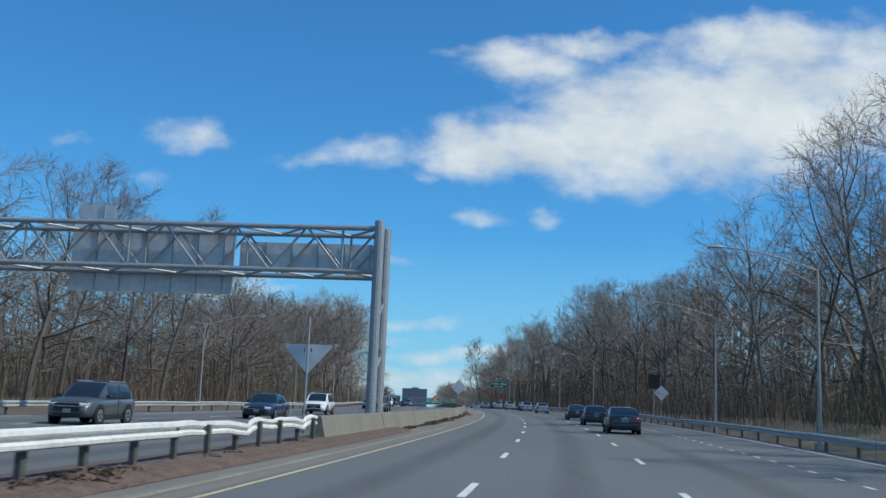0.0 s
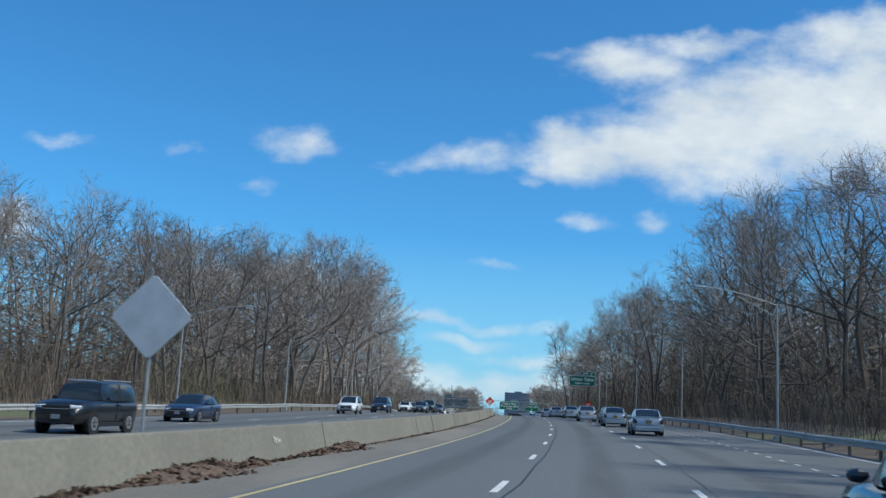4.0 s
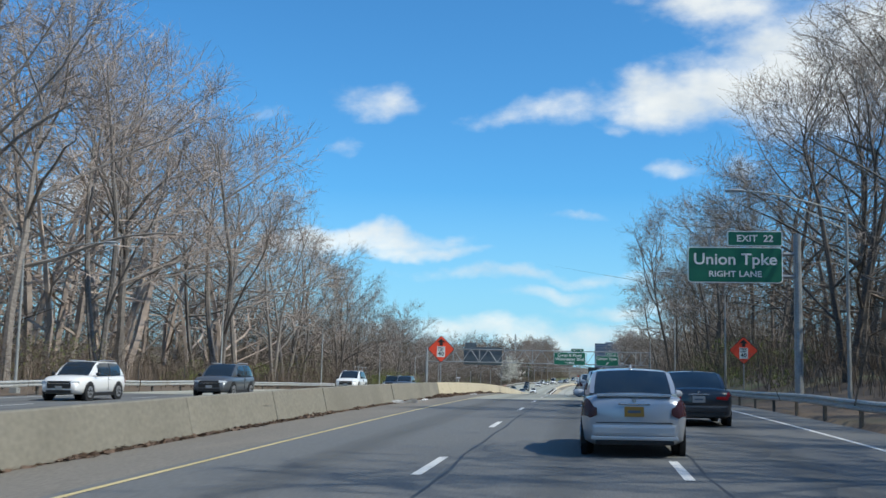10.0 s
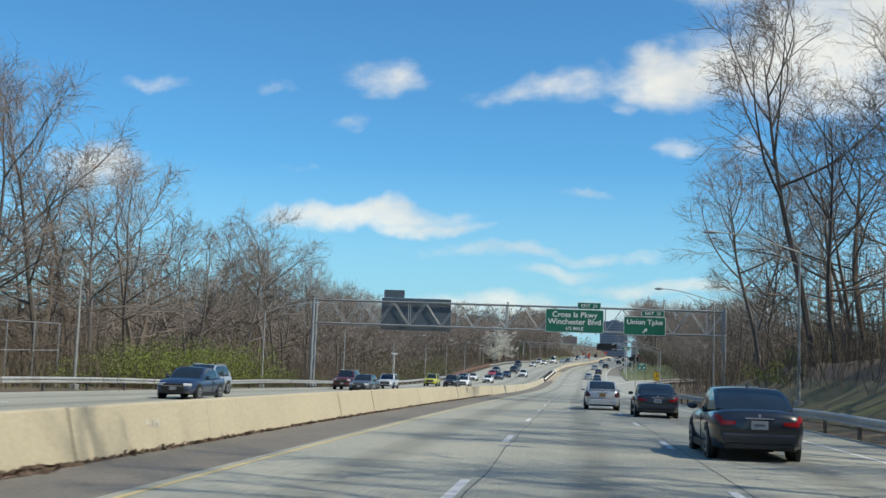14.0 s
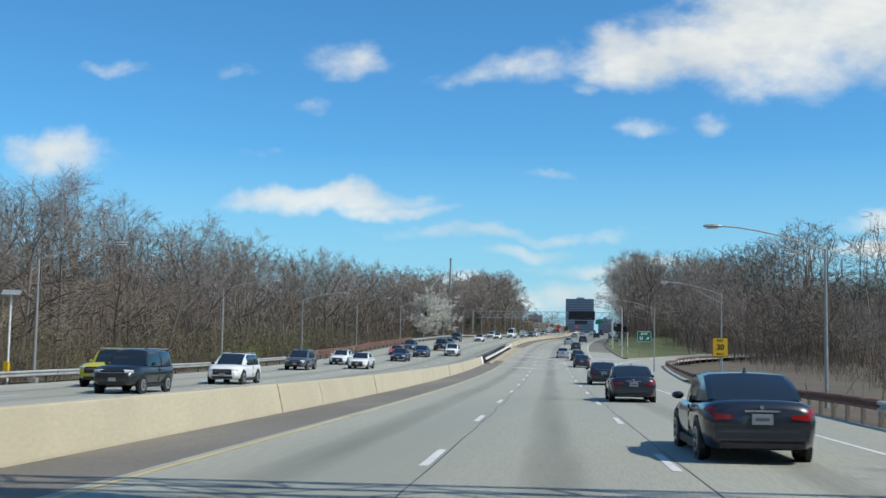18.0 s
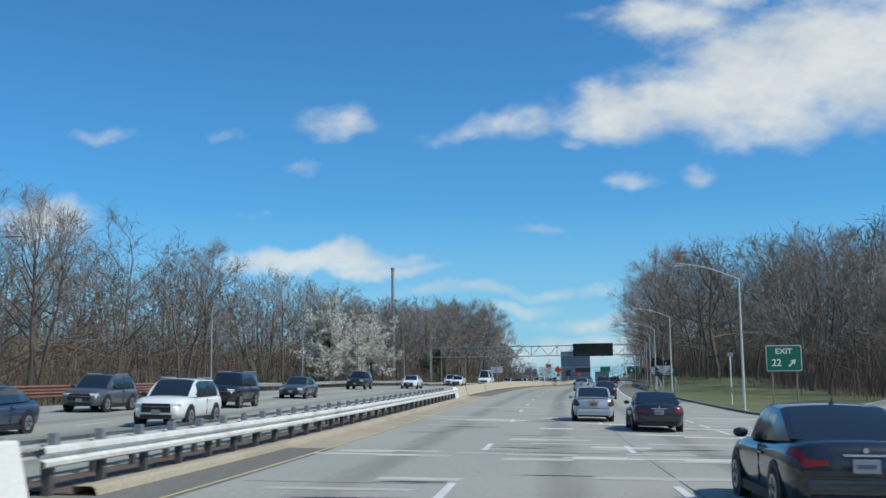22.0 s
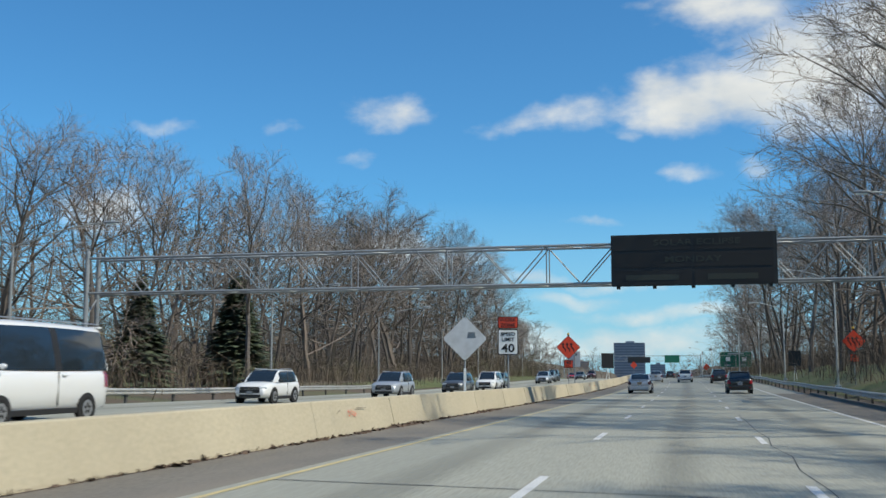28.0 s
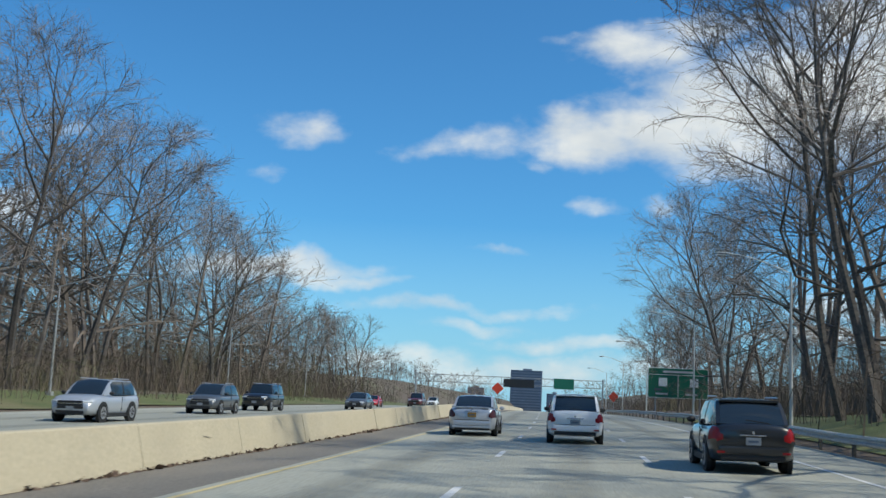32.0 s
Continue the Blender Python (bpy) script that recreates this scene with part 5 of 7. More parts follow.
LEFT_LAMPS = [(87, -28.4), (130, -28.4), (170, -28.4), (204, -28.4), (245, -28.4), (286, -28.4), (318.3, -28.4), (354, -28.4), (392, -28.4), (429, -28.4), (463, -28.4), (497, -28.4), (531, -28.4), (561, -28.4), (595, -28.4), (636, -28.4), (665, -28.4), (692, -28.4), (723, -28.4), (758, -28.4), (788, -28.4), (815, -28.4), (850, -30), (889, -32), (930, -33), (970, -34), (1010, -34)]
first = {}
for s, kind in RIGHT_LAMPS:
    p = on_ground(s, 13.75 if 520 < s < 540 else 11.2) - Vector((0, 0, 1.5 if 470 < s < 520 else (0.8 if 520 < s < 600 else 0.0)))
    m = pose(p.x, p.y, p.z, 0, 0, heading(s))
    src = lamp_b if kind else lamp_a
    if src not in first:
        first[src] = 1
        src.matrix_world = m
    else:
        copy_thing(src, m)
for s, o in LEFT_LAMPS:
    p = on_ground(s, o)
    m = pose(p.x, p.y, p.z, 0, 0, heading(s) + 180)
    if s == 87:
        lamp_c.matrix_world = m
    else:
        copy_thing(lamp_c, m)


# ---- overhead gantries ----
def gantry(s, o0, o1, z0, z1, depth, post_h, label, posts=(True, True), bays=None, r=0.085):
    g = thing("sign_gantry", at_road(s, 0), label, "sign gantry", "sign gantries")
    n = bays or round((o1 - o0) / 1.75)
    for y in (0, depth):
        for z in (z0, z1):
            part("chord", tb((o0, y, z), (o1, y, z), r, r, 8), M_GALV, g)
    for i in range(n):
        a, b = o0 + (o1 - o0) * i / n, o0 + (o1 - o0) * (i + 1) / n
        up = i % 2 == 0
        for y in (0, depth):
            part("brace", tb((a, y, z0 if up else z1), (b, y, z1 if up else z0), r * 0.5, r * 0.5, 6), M_GALV, g)
        part("brace", tb((a, 0 if up else depth, z0), (b, depth if up else 0, z0), r * 0.45, r * 0.45, 6), M_GALV, g)
        part("brace", tb((a, depth if up else 0, z1), (b, 0 if up else depth, z1), r * 0.45, r * 0.45, 6), M_GALV, g)
        if i % 3 == 0:
            for y in (0, depth):
                part("strut", tb((a, y, z0), (a, y, z1), r * 0.5, r * 0.5, 6), M_GALV, g)
    for use, x in zip(posts, (o0, o1)):
        if not use:
            continue
        for y in (0, depth):
            part("post", tb((x, y, -0.5), (x, y, post_h), r * 2.0, r * 2.0, 12), M_GALV, g)
            part("base_plate", bx(x - 0.35, x + 0.35, y - 0.3, y + 0.3, -0.3, 0.12, bevel=0.02), M_GALV, g)
        zz = 1.0
        flip = False
        while zz < z0 - 0.8:
            part("post_brace", tb((x, 0 if flip else depth, zz), (x, depth if flip else 0, zz + 1.25), r * 0.6, r * 0.6, 6), M_GALV, g)
            zz += 1.25
            flip = not flip
    return g


gantry(48.5, -31.0, -8.72, 7.2, 9.25, 2.2, 9.6, "grey tubular steel sign gantry over the far carriageway", r=0.12)
gantry(450, -29.2, 15.4, 6.9, 9.45, 1.3, 9.7, "grey steel truss gantry spanning both carriageways", r=0.085)
gantry(772, -33.3, 12.6, 6.15, 8.15, 1.2, 8.6, "slim grey truss gantry that carries a message board", r=0.07)
gantry(1090, -33.0, 13.0, 6.2, 8.0, 1.2, 8.4, "grey truss gantry far along the road", r=0.07)


# ---- signs ----
def text_mesh(words, size, mat, align="CENTER", bold=0.0):
    c = bpy.data.curves.new("legend", "FONT")
    c.body, c.size, c.align_x, c.align_y, c.offset, c.resolution_u = words, size, align, "CENTER", bold, 3
    c.extrude = 0.004
    ob = bpy.data.objects.new("legend", c)
    scene.collection.objects.link(ob)
    me = bpy.data.meshes.new_from_object(ob.evaluated_get(bpy.context.evaluated_depsgraph_get()))
    me.name = "legend"
    bpy.data.objects.remove(ob)
    me.materials.clear()
    me.materials.append(mat)
    return me


STAND = Matrix.Rotation(radians(90), 4, "X")


def legend(words, x, z, size, parent, mat, y=-0.03, bold=0.006, wide=1.0):
    ob = part("legend", text_mesh(words, size, mat, bold=bold), mat, parent)
    ob.matrix_basis = Matrix.Translation((x, y, z)) @ STAND @ Matrix.Diagonal((wide, 1, 1, 1))
    return ob


def bars(rows, parent, mat, y=-0.03):
    for x, z, w, h in rows:
        part("lettering_bar", bx(x - w / 2, x + w / 2, y - 0.004, y + 0.004, z - h / 2, z + h / 2), mat, parent)


def panel(name, s, o, z0, z1, w, label, mat, border=None, back=M_SIGN_BACK, y=0.0, turn=0.0, radius=0.08, category="sign"):
    """A rectangular sign with rounded corners, a border line and a back; o is its middle."""
    t = thing(name, at_road(s, o, 0, turn), label, category)
    h = z1 - z0

    def plate(width, height, y0, y1, rad):
        bm = bmesh.new()
        ring = []
        for cx, cz, a0 in ((1, 1, 0), (-1, 1, 90), (-1, -1, 180), (1, -1, 270)):
            for k in range(5):
                a = radians(a0 + 22.5 * k)
                ring.append((cx * (width / 2 - rad) + rad * math.cos(a), cz * (height / 2 - rad) + rad * math.sin(a)))
        f = [bm.verts.new((x, y0, (z0 + z1) / 2 + z)) for x, z in ring]
        b = [bm.verts.new((x, y1, (z0 + z1) / 2 + z)) for x, z in ring]
        bm.faces.new(f[::-1])
        bm.faces.new(b)
        for i in range(len(f)):
            j = (i + 1) % len(f)
            bm.faces.new((f[i], f[j], b[j], b[i]))
        bmesh.ops.recalc_face_normals(bm, faces=bm.faces)
        return bm

    part("back_plate", plate(w, h, y + 0.0, y + 0.04, radius), back, t)
    if border:
        part("border", plate(w, h, y - 0.012, y - 0.0, radius), border, t)
        part("face", plate(w - 0.09, h - 0.09, y - 0.02, y - 0.012, max(0.01, radius - 0.03)), mat, t)
    else:
        part("face", plate(w, h, y - 0.012, y, radius), mat, t)
    return t


def diamond(name, s, o, zc, half, label, mat, border=None, back=M_SIGN_BACK, post_to=0.8, turn=0.0, post=M_GALV):
    t = thing(name, at_road(s, o, 0, turn), label, "sign")

    def rhomb(k, y0, y1):
        bm = bmesh.new()
        f = [bm.verts.new((x * k, y0, zc + z * k)) for x, z in ((0, 1), (1, 0), (0, -1), (-1, 0))]
        b = [bm.verts.new((x * k, y1, zc + z * k)) for x, z in ((0, 1), (1, 0), (0, -1), (-1, 0))]
        bm.faces.new(f)
        bm.faces.new(b[::-1])
        for i in range(4):
            j = (i + 1) % 4
            bm.faces.new((f[i], b[i], b[j], f[j]))
        bmesh.ops.recalc_face_normals(bm, faces=bm.faces)
        bmesh.ops.bevel(bm, geom=[e for e in bm.edges if abs(e.verts[0].co.y - e.verts[1].co.y) > 0.001], offset=0.05, segments=2, affect="EDGES")
        return bm

    part("back_plate", rhomb(half, 0, 0.03), back, t)
    if border:
        part("border", rhomb(half, -0.008, 0), border, t)
        part("face", rhomb(half * 0.955, -0.014, -0.008), mat, t)
    else:
        part("face", rhomb(half, -0.008, 0), mat, t)
    part("post", tb((0, 0.06, post_to - 0.4), (0, 0.06, zc + half * 0.95), 0.035, 0.035, 8), post, t)
    return t


def inverted_triangle(s, o, zt, w, h, pole_top, label):
    t = thing("triangular_sign", at_road(s, o), label, "sign")
    bm = bmesh.new()
    pts = ((-w / 2, zt), (w / 2, zt), (0, zt - h))
    f = [bm.verts.new((x, 0, z)) for x, z in pts]
    b = [bm.verts.new((x, 0.03, z)) for x, z in pts]
    bm.faces.new(f)
    bm.faces.new(b[::-1])
    for i in range(3):
        bm.faces.new((f[i], b[i], b[(i + 1) % 3], f[(i + 1) % 3]))
    bmesh.ops.recalc_face_normals(bm, faces=bm.faces)
    bmesh.ops.bevel(bm, geom=[e for e in bm.edges if abs(e.verts[0].co.y - e.verts[1].co.y) > 0.001], offset=0.06, segments=2, affect="EDGES")
    part("plate", bm, M_SIGN_BACK, t)
    part("post", tb((0, -0.05, 0.3), (0, -0.05, pole_top), 0.035, 0.035, 8), M_GALV, t)
    bars([(-0.12, zt - 0.2, 0.03, 0.16), (-0.02, zt - 0.2, 0.03, 0.16), (0.1, zt - 0.18, 0.05, 0.12)], t, M_SIGN_BACK_DARK, y=-0.012)
    return t


def sign_post(t, x, z_low, z_top, r=0.04, mat=None, y=0.08):
    part("post", tb((x, y, z_low), (x, y, z_top), r, r, 8), mat or M_GALV, t)


# first stretch
inverted_triangle(33.3, -8.3, 3.08, 1.65, 0.95, 3.95, "bare metal back of a yield sign in the median")
for o0, o1, z0, z1, lab in ((-24.6, -16.3, 6.25, 9.86, "large ribbed back of an overhead sign on the gantry"), (-16.0, -9.1, 7.5, 8.89, "plain back of an overhead sign on the gantry"), (-24.4, -22.5, 9.9, 10.6, "small back of an exit number plate")):
    t = panel("overhead_sign", 48.5, (o0 + o1) / 2, z0, z1, o1 - o0, lab, M_SIGN_BACK, y=2.45, category="road sign")
    for k in range(1, int((o1 - o0) / 1.3) + 1):
        part("stiffener", bx(o0 - (o0 + o1) / 2 + k * 1.3 - 0.03, o0 - (o0 + o1) / 2 + k * 1.3 + 0.03, 2.39, 2.435, z0, z1), M_GALV, t)
diamond("diamond_sign", 114.3, -8.3, 2.92, 0.80, "plain grey back of a diamond sign above the barrier", M_SIGN_BACK)
t = diamond("diamond_sign", 104.5, 11.5, 2.85, 0.72, "pale back of a diamond sign beside the guard rail", M_SIGN_BACK, post_to=0.2)
t = panel("message_board", 116, 12.5, 3.4, 4.9, 1.25, "dark back of a covered board on a post", M_VMS, back=M_VMS)
sign_post(t, 0, -0.2, 3.5, 0.06)

# exit sign on its post
t = panel("exit_sign", 287, 7.75, 5.85, 7.6, 4.5, "green exit sign with white lettering for a turnpike", M_SIGN_GREEN, M_SIGN_WHITE, category="road sign", radius=0.16)
legend("Union Tpke", 0, 6.98, 0.78, t, M_SIGN_WHITE, bold=0.012, wide=1.06)
legend("RIGHT LANE", 0, 6.27, 0.40, t, M_SIGN_WHITE, bold=0.008, wide=1.12)
for x in (-1.2, 1.5):
    part("hanger", bx(x - 0.06, x + 0.06, 0.05, 0.16, 5.9, 8.2), M_GALV, t)
part("mast", tb((3.0, 0.3, -0.5), (3.0, 0.3, 8.3), 0.22, 0.18, 12), M_GALV, t)
part("mast_arm", tb((3.0, 0.3, 7.3), (-1.4, 0.2, 7.3), 0.1, 0.08, 8), M_GALV, t)
part("mast_arm", tb((3.0, 0.3, 6.2), (-1.4, 0.2, 6.2), 0.1, 0.08, 8), M_GALV, t)
t = panel("exit_number_sign", 287, 8.7, 7.64, 8.38, 2.6, "green exit number plate above the exit sign", M_SIGN_GREEN, M_SIGN_WHITE, category="road sign")
legend("EXIT  22", 0, 8.0, 0.46, t, M_SIGN_WHITE, bold=0.008, wide=1.05)


def speed_ahead(s, o, zc, post_to, label):
    t = diamond("work_zone_sign", s, o, zc, 0.86, label, M_SIGN_ORANGE, M_BLACK, post_to=post_to, turn=8 if o < 0 else -6)
    bm = bmesh.new()
    vs = [bm.verts.new((x, -0.022, zc + z)) for x, z in ((-0.1, 0.22), (0.1, 0.22), (0.1, 0.42), (0.27, 0.42), (0, 0.66), (-0.27, 0.42), (-0.1, 0.42))]
    bm.faces.new(vs)
    part("arrow", bm, M_BLACK, t)
    part("inset", bx(-0.25, 0.25, -0.024, -0.016, zc - 0.5, zc + 0.16, bevel=0.003), M_SIGN_WHITE, t)
    legend("SPEED", 0, zc + 0.07, 0.15, t, M_BLACK, y=-0.03, bold=0.002)
    legend("LIMIT", 0, zc - 0.07, 0.15, t, M_BLACK, y=-0.03, bold=0.002)
    legend("40", 0, zc - 0.30, 0.36, t, M_BLACK, y=-0.03, bold=0.006)
    return t


speed_ahead(300.8, -8.3, 2.9, 0.8, "orange diamond work sign warning of a 40 speed limit")
speed_ahead(300.8, 10.2, 3.0, 0.2, "orange diamond work sign beside the guard rail")

# signs on the second gantry
t = panel("overhead_sign", 450, -0.38, 6.72, 9.22, 6.2, "green overhead sign with white destination lettering", M_SIGN_GREEN, M_SIGN_WHITE, y=-0.12, radius=0.2, category="road sign")
legend("Cross Is Pkwy", 0, 8.62, 0.82, t, M_SIGN_WHITE, y=-0.15, bold=0.012, wide=1.02)
legend("Winchester Blvd", 0, 7.86, 0.82, t, M_SIGN_WHITE, y=-0.15, bold=0.012, wide=1.02)
legend("1/2 MILE", 0, 7.14, 0.52, t, M_SIGN_WHITE, y=-0.15, bold=0.008, wide=1.05)
for x in (-2.3, -0.75, 0.75, 2.3):
    part("hanger", bx(x - 0.05, x + 0.05, -0.08, 0.0, 6.55, 9.45), M_GALV, t)
t = panel("exit_number_sign", 450, 1.15, 9.26, 9.98, 2.5, "green exit number plate on the overhead sign", M_SIGN_GREEN, M_SIGN_WHITE, y=-0.12, category="road sign")
legend("EXIT  23", 0, 9.62, 0.46, t, M_SIGN_WHITE, y=-0.15, bold=0.008, wide=1.05)
t = panel("overhead_sign", 450, 7.05, 6.65, 8.6, 4.4, "green overhead exit sign with a slanting arrow", M_SIGN_GREEN, M_SIGN_WHITE, y=-0.12, radius=0.18, category="road sign")
legend("Union Tpke", 0, 8.02, 0.76, t, M_SIGN_WHITE, y=-0.15, bold=0.012, wide=1.04)


def slant_arrow(parent, x, z, k, y):
    bm = bmesh.new()
    m = Matrix.Translation((x, y, z)) @ Matrix.Rotation(radians(45), 4, "Y")
    pts = [(-0.09, -0.55), (0.09, -0.55), (0.09, 0.1), (0.36, -0.05), (0.0, 0.55), (-0.36, -0.05), (-0.09, 0.1)]
    bm.faces.new([bm.verts.new(m @ Vector((a * k, 0, b * k))) for a, b in pts])
    part("arrow", bm, M_SIGN_WHITE, parent)


slant_arrow(t, 0.05, 7.15, 0.62, -0.16)
for x in (-1.5, 0, 1.5):
    part("hanger", bx(x - 0.05, x + 0.05, -0.08, 0.0, 6.5, 8.9), M_GALV, t)
t = panel("exit_number_sign", 450, 7.9, 8.64, 9.3, 2.4, "green exit number plate on the exit sign", M_SIGN_GREEN, M_SIGN_WHITE, y=-0.12, category="road sign")
legend("EXIT  22", 0, 8.97, 0.44, t, M_SIGN_WHITE, y=-0.15, bold=0.008, wide=1.05)
panel("overhead_sign", 450, -17.9, 6.5, 10.05, 7.8, "dark ribbed back of an overhead sign on the gantry", M_SIGN_BACK_DARK, back=M_SIGN_BACK_DARK, y=1.5, category="road sign")
panel("exit_number_sign", 450, -20.4, 10.08, 10.95, 2.3, "dark back of an exit number plate", M_SIGN_BACK_DARK, back=M_SIGN_BACK_DARK, y=1.5, category="road sign")

# exit stretch
t = panel("advisory_speed_sign", 528, 13.6, 1.95, 3.5, 1.25, "yellow advisory exit speed sign on a post", M_SIGN_YELLOW, M_BLACK, category="road sign")
legend("EXIT", 0, 3.25, 0.26, t, M_BLACK, bold=0.004)
legend("30", 0, 2.72, 0.62, t, M_BLACK, bold=0.012)
legend("M.P.H.", 0, 2.18, 0.22, t, M_BLACK, bold=0.003)
sign_post(t, 0, -0.8, 3.4)
t = panel("gore_exit_sign", 625.5, 15.4, 2.5, 4.25, 2.35, "green exit sign with an arrow on the grass island", M_SIGN_GREEN, M_SIGN_WHITE, radius=0.14, category="road sign")
legend("EXIT", 0, 3.83, 0.5, t, M_SIGN_WHITE, bold=0.01, wide=1.1)
legend("22", -0.5, 3.06, 0.66, t, M_SIGN_WHITE, bold=0.012)
slant_arrow(t, 0.55, 3.06, 0.62, -0.03)
for x in (-0.8, 0.8):
    sign_post(t, x, -0.8, 4.2, 0.05, M_WOODPOST)
t = thing("sensor_post", at_road(633.5, 13.0, ground_lift(633.5, 13.0)), "thin white post with a small box on the grass", "post")
part("post", tb((0, 0, -0.3), (0, 0, 4.0), 0.05, 0.05, 8), M_SIGN_WHITE, t)
part("head", bx(-0.22, 0.22, -0.05, 0.05, 3.75, 4.05, bevel=0.02), M_GALV, t)
part("box", bx(-0.12, 0.12, -0.16, -0.04, 1.1, 1.5, bevel=0.02), M_GALV, t)
inverted_triangle(679.6, 11.35, 3.12, 1.9, 1.05, 4.15, "bare metal back of a yield sign by the grass")
t = panel("park_sign", 681.5, 11.75, 1.9, 3.05, 2.6, "dark green information board on timber legs", M_BOARD_GREEN, back=M_SIGN_BACK_DARK, radius=0.04)
bars([(0, 2.7, 1.7, 0.1), (-0.1, 2.5, 1.9, 0.1), (0, 2.3, 1.5, 0.1), (0.05, 2.1, 1.2, 0.08)], t, M_SIGN_BACK)
for x in (-1.05, -0.35, 1.05):
    part("leg", bx(x - 0.06, x + 0.06, 0.05, 0.16, -0.2, 2.95), M_PALE_SUNLIT, t)
part("brace", tb((-1.0, 0.1, 0.1), (-0.35, 0.1, 1.7), 0.05, 0.05, 6), M_PALE_SUNLIT, t)
part("brace", tb((-0.35, 0.1, 0.1), (-1.0, 0.1, 1.7), 0.05, 0.05, 6), M_PALE_SUNLIT, t)
part("brace", tb((1.45, 0.3, 0.0), (1.05, 0.1, 1.8), 0.05, 0.05, 6), M_PALE_SUNLIT, t)
t = panel("median_sign", 678.5, -8.3, 1.93, 2.66, 1.4, "plain metal back of a sign above the barrier", M_SIGN_BACK)
sign_post(t, 0.05, 0.6, 3.75, y=-0.06)
for s, o in ((716, -8.3), (714.5, 11.5)):
    t = panel("lane_rule_sign", s, o, 2.08, 3.2, 0.86, "white sign with black lettering to stay in lane", M_SIGN_WHITE, M_BLACK, radius=0.06)
    legend("STAY", 0, 2.98, 0.27, t, M_BLACK, bold=0.006)
    legend("IN", 0, 2.64, 0.27, t, M_BLACK, bold=0.006)
    legend("LANE", 0, 2.30, 0.27, t, M_BLACK, bold=0.006)
    sign_post(t, 0, 0.2 if o > 0 else 0.6, 3.15)
t = panel("message_board", 739, 12.5, 3.6, 4.9, 1.5, "black back of a small message board on a mast", M_VMS, back=M_VMS)
sign_post(t, 0, -0.3, 3.7, 0.07)

# message trailer on the grass
t = thing("message_trailer", at_road(724, 12.9, ground_lift(724, 12.9)), "dark portable message board on a rusty orange trailer", "message board")
part("board", bx(-1.75, 1.75, -0.12, 0.12, 2.55, 3.95, bevel=0.03), M_VMS, t)
part("mast", bx(-0.12, 0.12, 0.14, 0.34, 0.5, 3.6, bevel=0.01), M_POST_DARK, t)
part("frame", bx(-1.7, 1.7, -0.5, 0.7, 0.42, 0.58, bevel=0.02), M_RUST, t)
part("draw_bar", bx(1.7, 2.9, -0.05, 0.25, 0.45, 0.56, bevel=0.02), M_RUST, t)
for x in (-1.2, 1.2):
    part("leg", bx(x - 0.05, x + 0.05, -0.45, -0.35, -0.1, 0.6), M_RUST, t)
    part("tyre", tb((x * 0.55 - 0.1, 0.1, 0.3), (x * 0.55 + 0.1, 0.1, 0.3), 0.3, 0.3, 16), M_POST_DARK, t)
bars([(0.75, 3.55, 0.28, 0.05), (0.75, 3.40, 0.06, 0.25), (0.75, 3.06, 0.28, 0.05), (0.75, 2.76, 0.28, 0.05), (0.62, 2.91, 0.05, 0.3), (0.88, 2.91, 0.05, 0.3)], t, M_AMBER, y=-0.13)

# message board over the road
t = panel("message_board", 772, 0.58, 5.9, 8.5, 8.05, "unlit dark overhead message board with three text rows", M_VMS, back=M_VMS, y=-0.75, radius=0.03, category="message board")
part("housing", bx(-4.0, 4.0, -0.70, -0.05, 5.95, 8.45, bevel=0.04), M_VMS, t)
for z in (6.32, 7.2, 8.06):
    part("display_strip", bx(-3.85, -0.06, -0.786, -0.774, z - 0.36, z + 0.36), M_BLACK, t)
    part("display_strip", bx(0.06, 3.85, -0.786, -0.774, z - 0.36, z + 0.36), M_BLACK, t)
legend("MONDAY", 0, 7.2, 0.42, t, M_VMS_DOT, y=-0.795, wide=1.5)
legend("SOLAR ECLIPSE", 0.2, 8.06, 0.42, t, M_VMS_DOT, y=-0.795, wide=1.5)
bars([(-2.0, 6.32, 2.6, 0.28), (1.9, 6.32, 2.4, 0.28)], t, M_VMS_DOT, y=-0.795)
for x in (-3.7, -1.9, 0, 1.9, 3.7):
    part("bracket", bx(x - 0.09, x + 0.09, -0.5, -0.2, 5.8, 5.93), M_VMS, t)

# work zone signs of the last stretch
t = diamond("diamond_sign", 758.3, -8.3, 2.86, 0.88, "plain grey back of a diamond sign with small print", M_SIGN_BACK, turn=10)
bars([(0.26, 3.08, 0.28, 0.05), (0.26, 3.0, 0.3, 0.05), (0.26, 2.92, 0.34, 0.05)], t, M_SIGN_BACK_DARK, y=-0.018)
part("reflector_sleeve", bx(-0.05, 0.05, -0.02, 0.0, 0.8, 1.7), M_SIGN_WHITE, t)
t = panel("speed_limit_sign", 768.6, -8.3, 2.42, 3.66, 1.0, "white speed limit 40 sign on a leaning post", M_SIGN_WHITE, M_BLACK, radius=0.07, turn=6)
legend("SPEED", 0, 3.42, 0.25, t, M_BLACK, bold=0.004, wide=1.05)
legend("LIMIT", 0, 3.16, 0.25, t, M_BLACK, bold=0.004, wide=1.05)
legend("40", 0, 2.73, 0.56, t, M_BLACK, bold=0.01, wide=1.15)
sign_post(t, 0, 0.6, 4.2)
t = panel("work_zone_sign", 768.6, -8.3, 3.7, 4.28, 1.0, "orange work zone plate above the speed limit sign", M_SIGN_ORANGE, M_BLACK, radius=0.06, turn=6)
legend("WORK", 0, 4.11, 0.24, t, M_BLACK, bold=0.004, wide=1.1)
legend("ZONE", 0, 3.86, 0.24, t, M_BLACK, bold=0.004, wide=1.1)


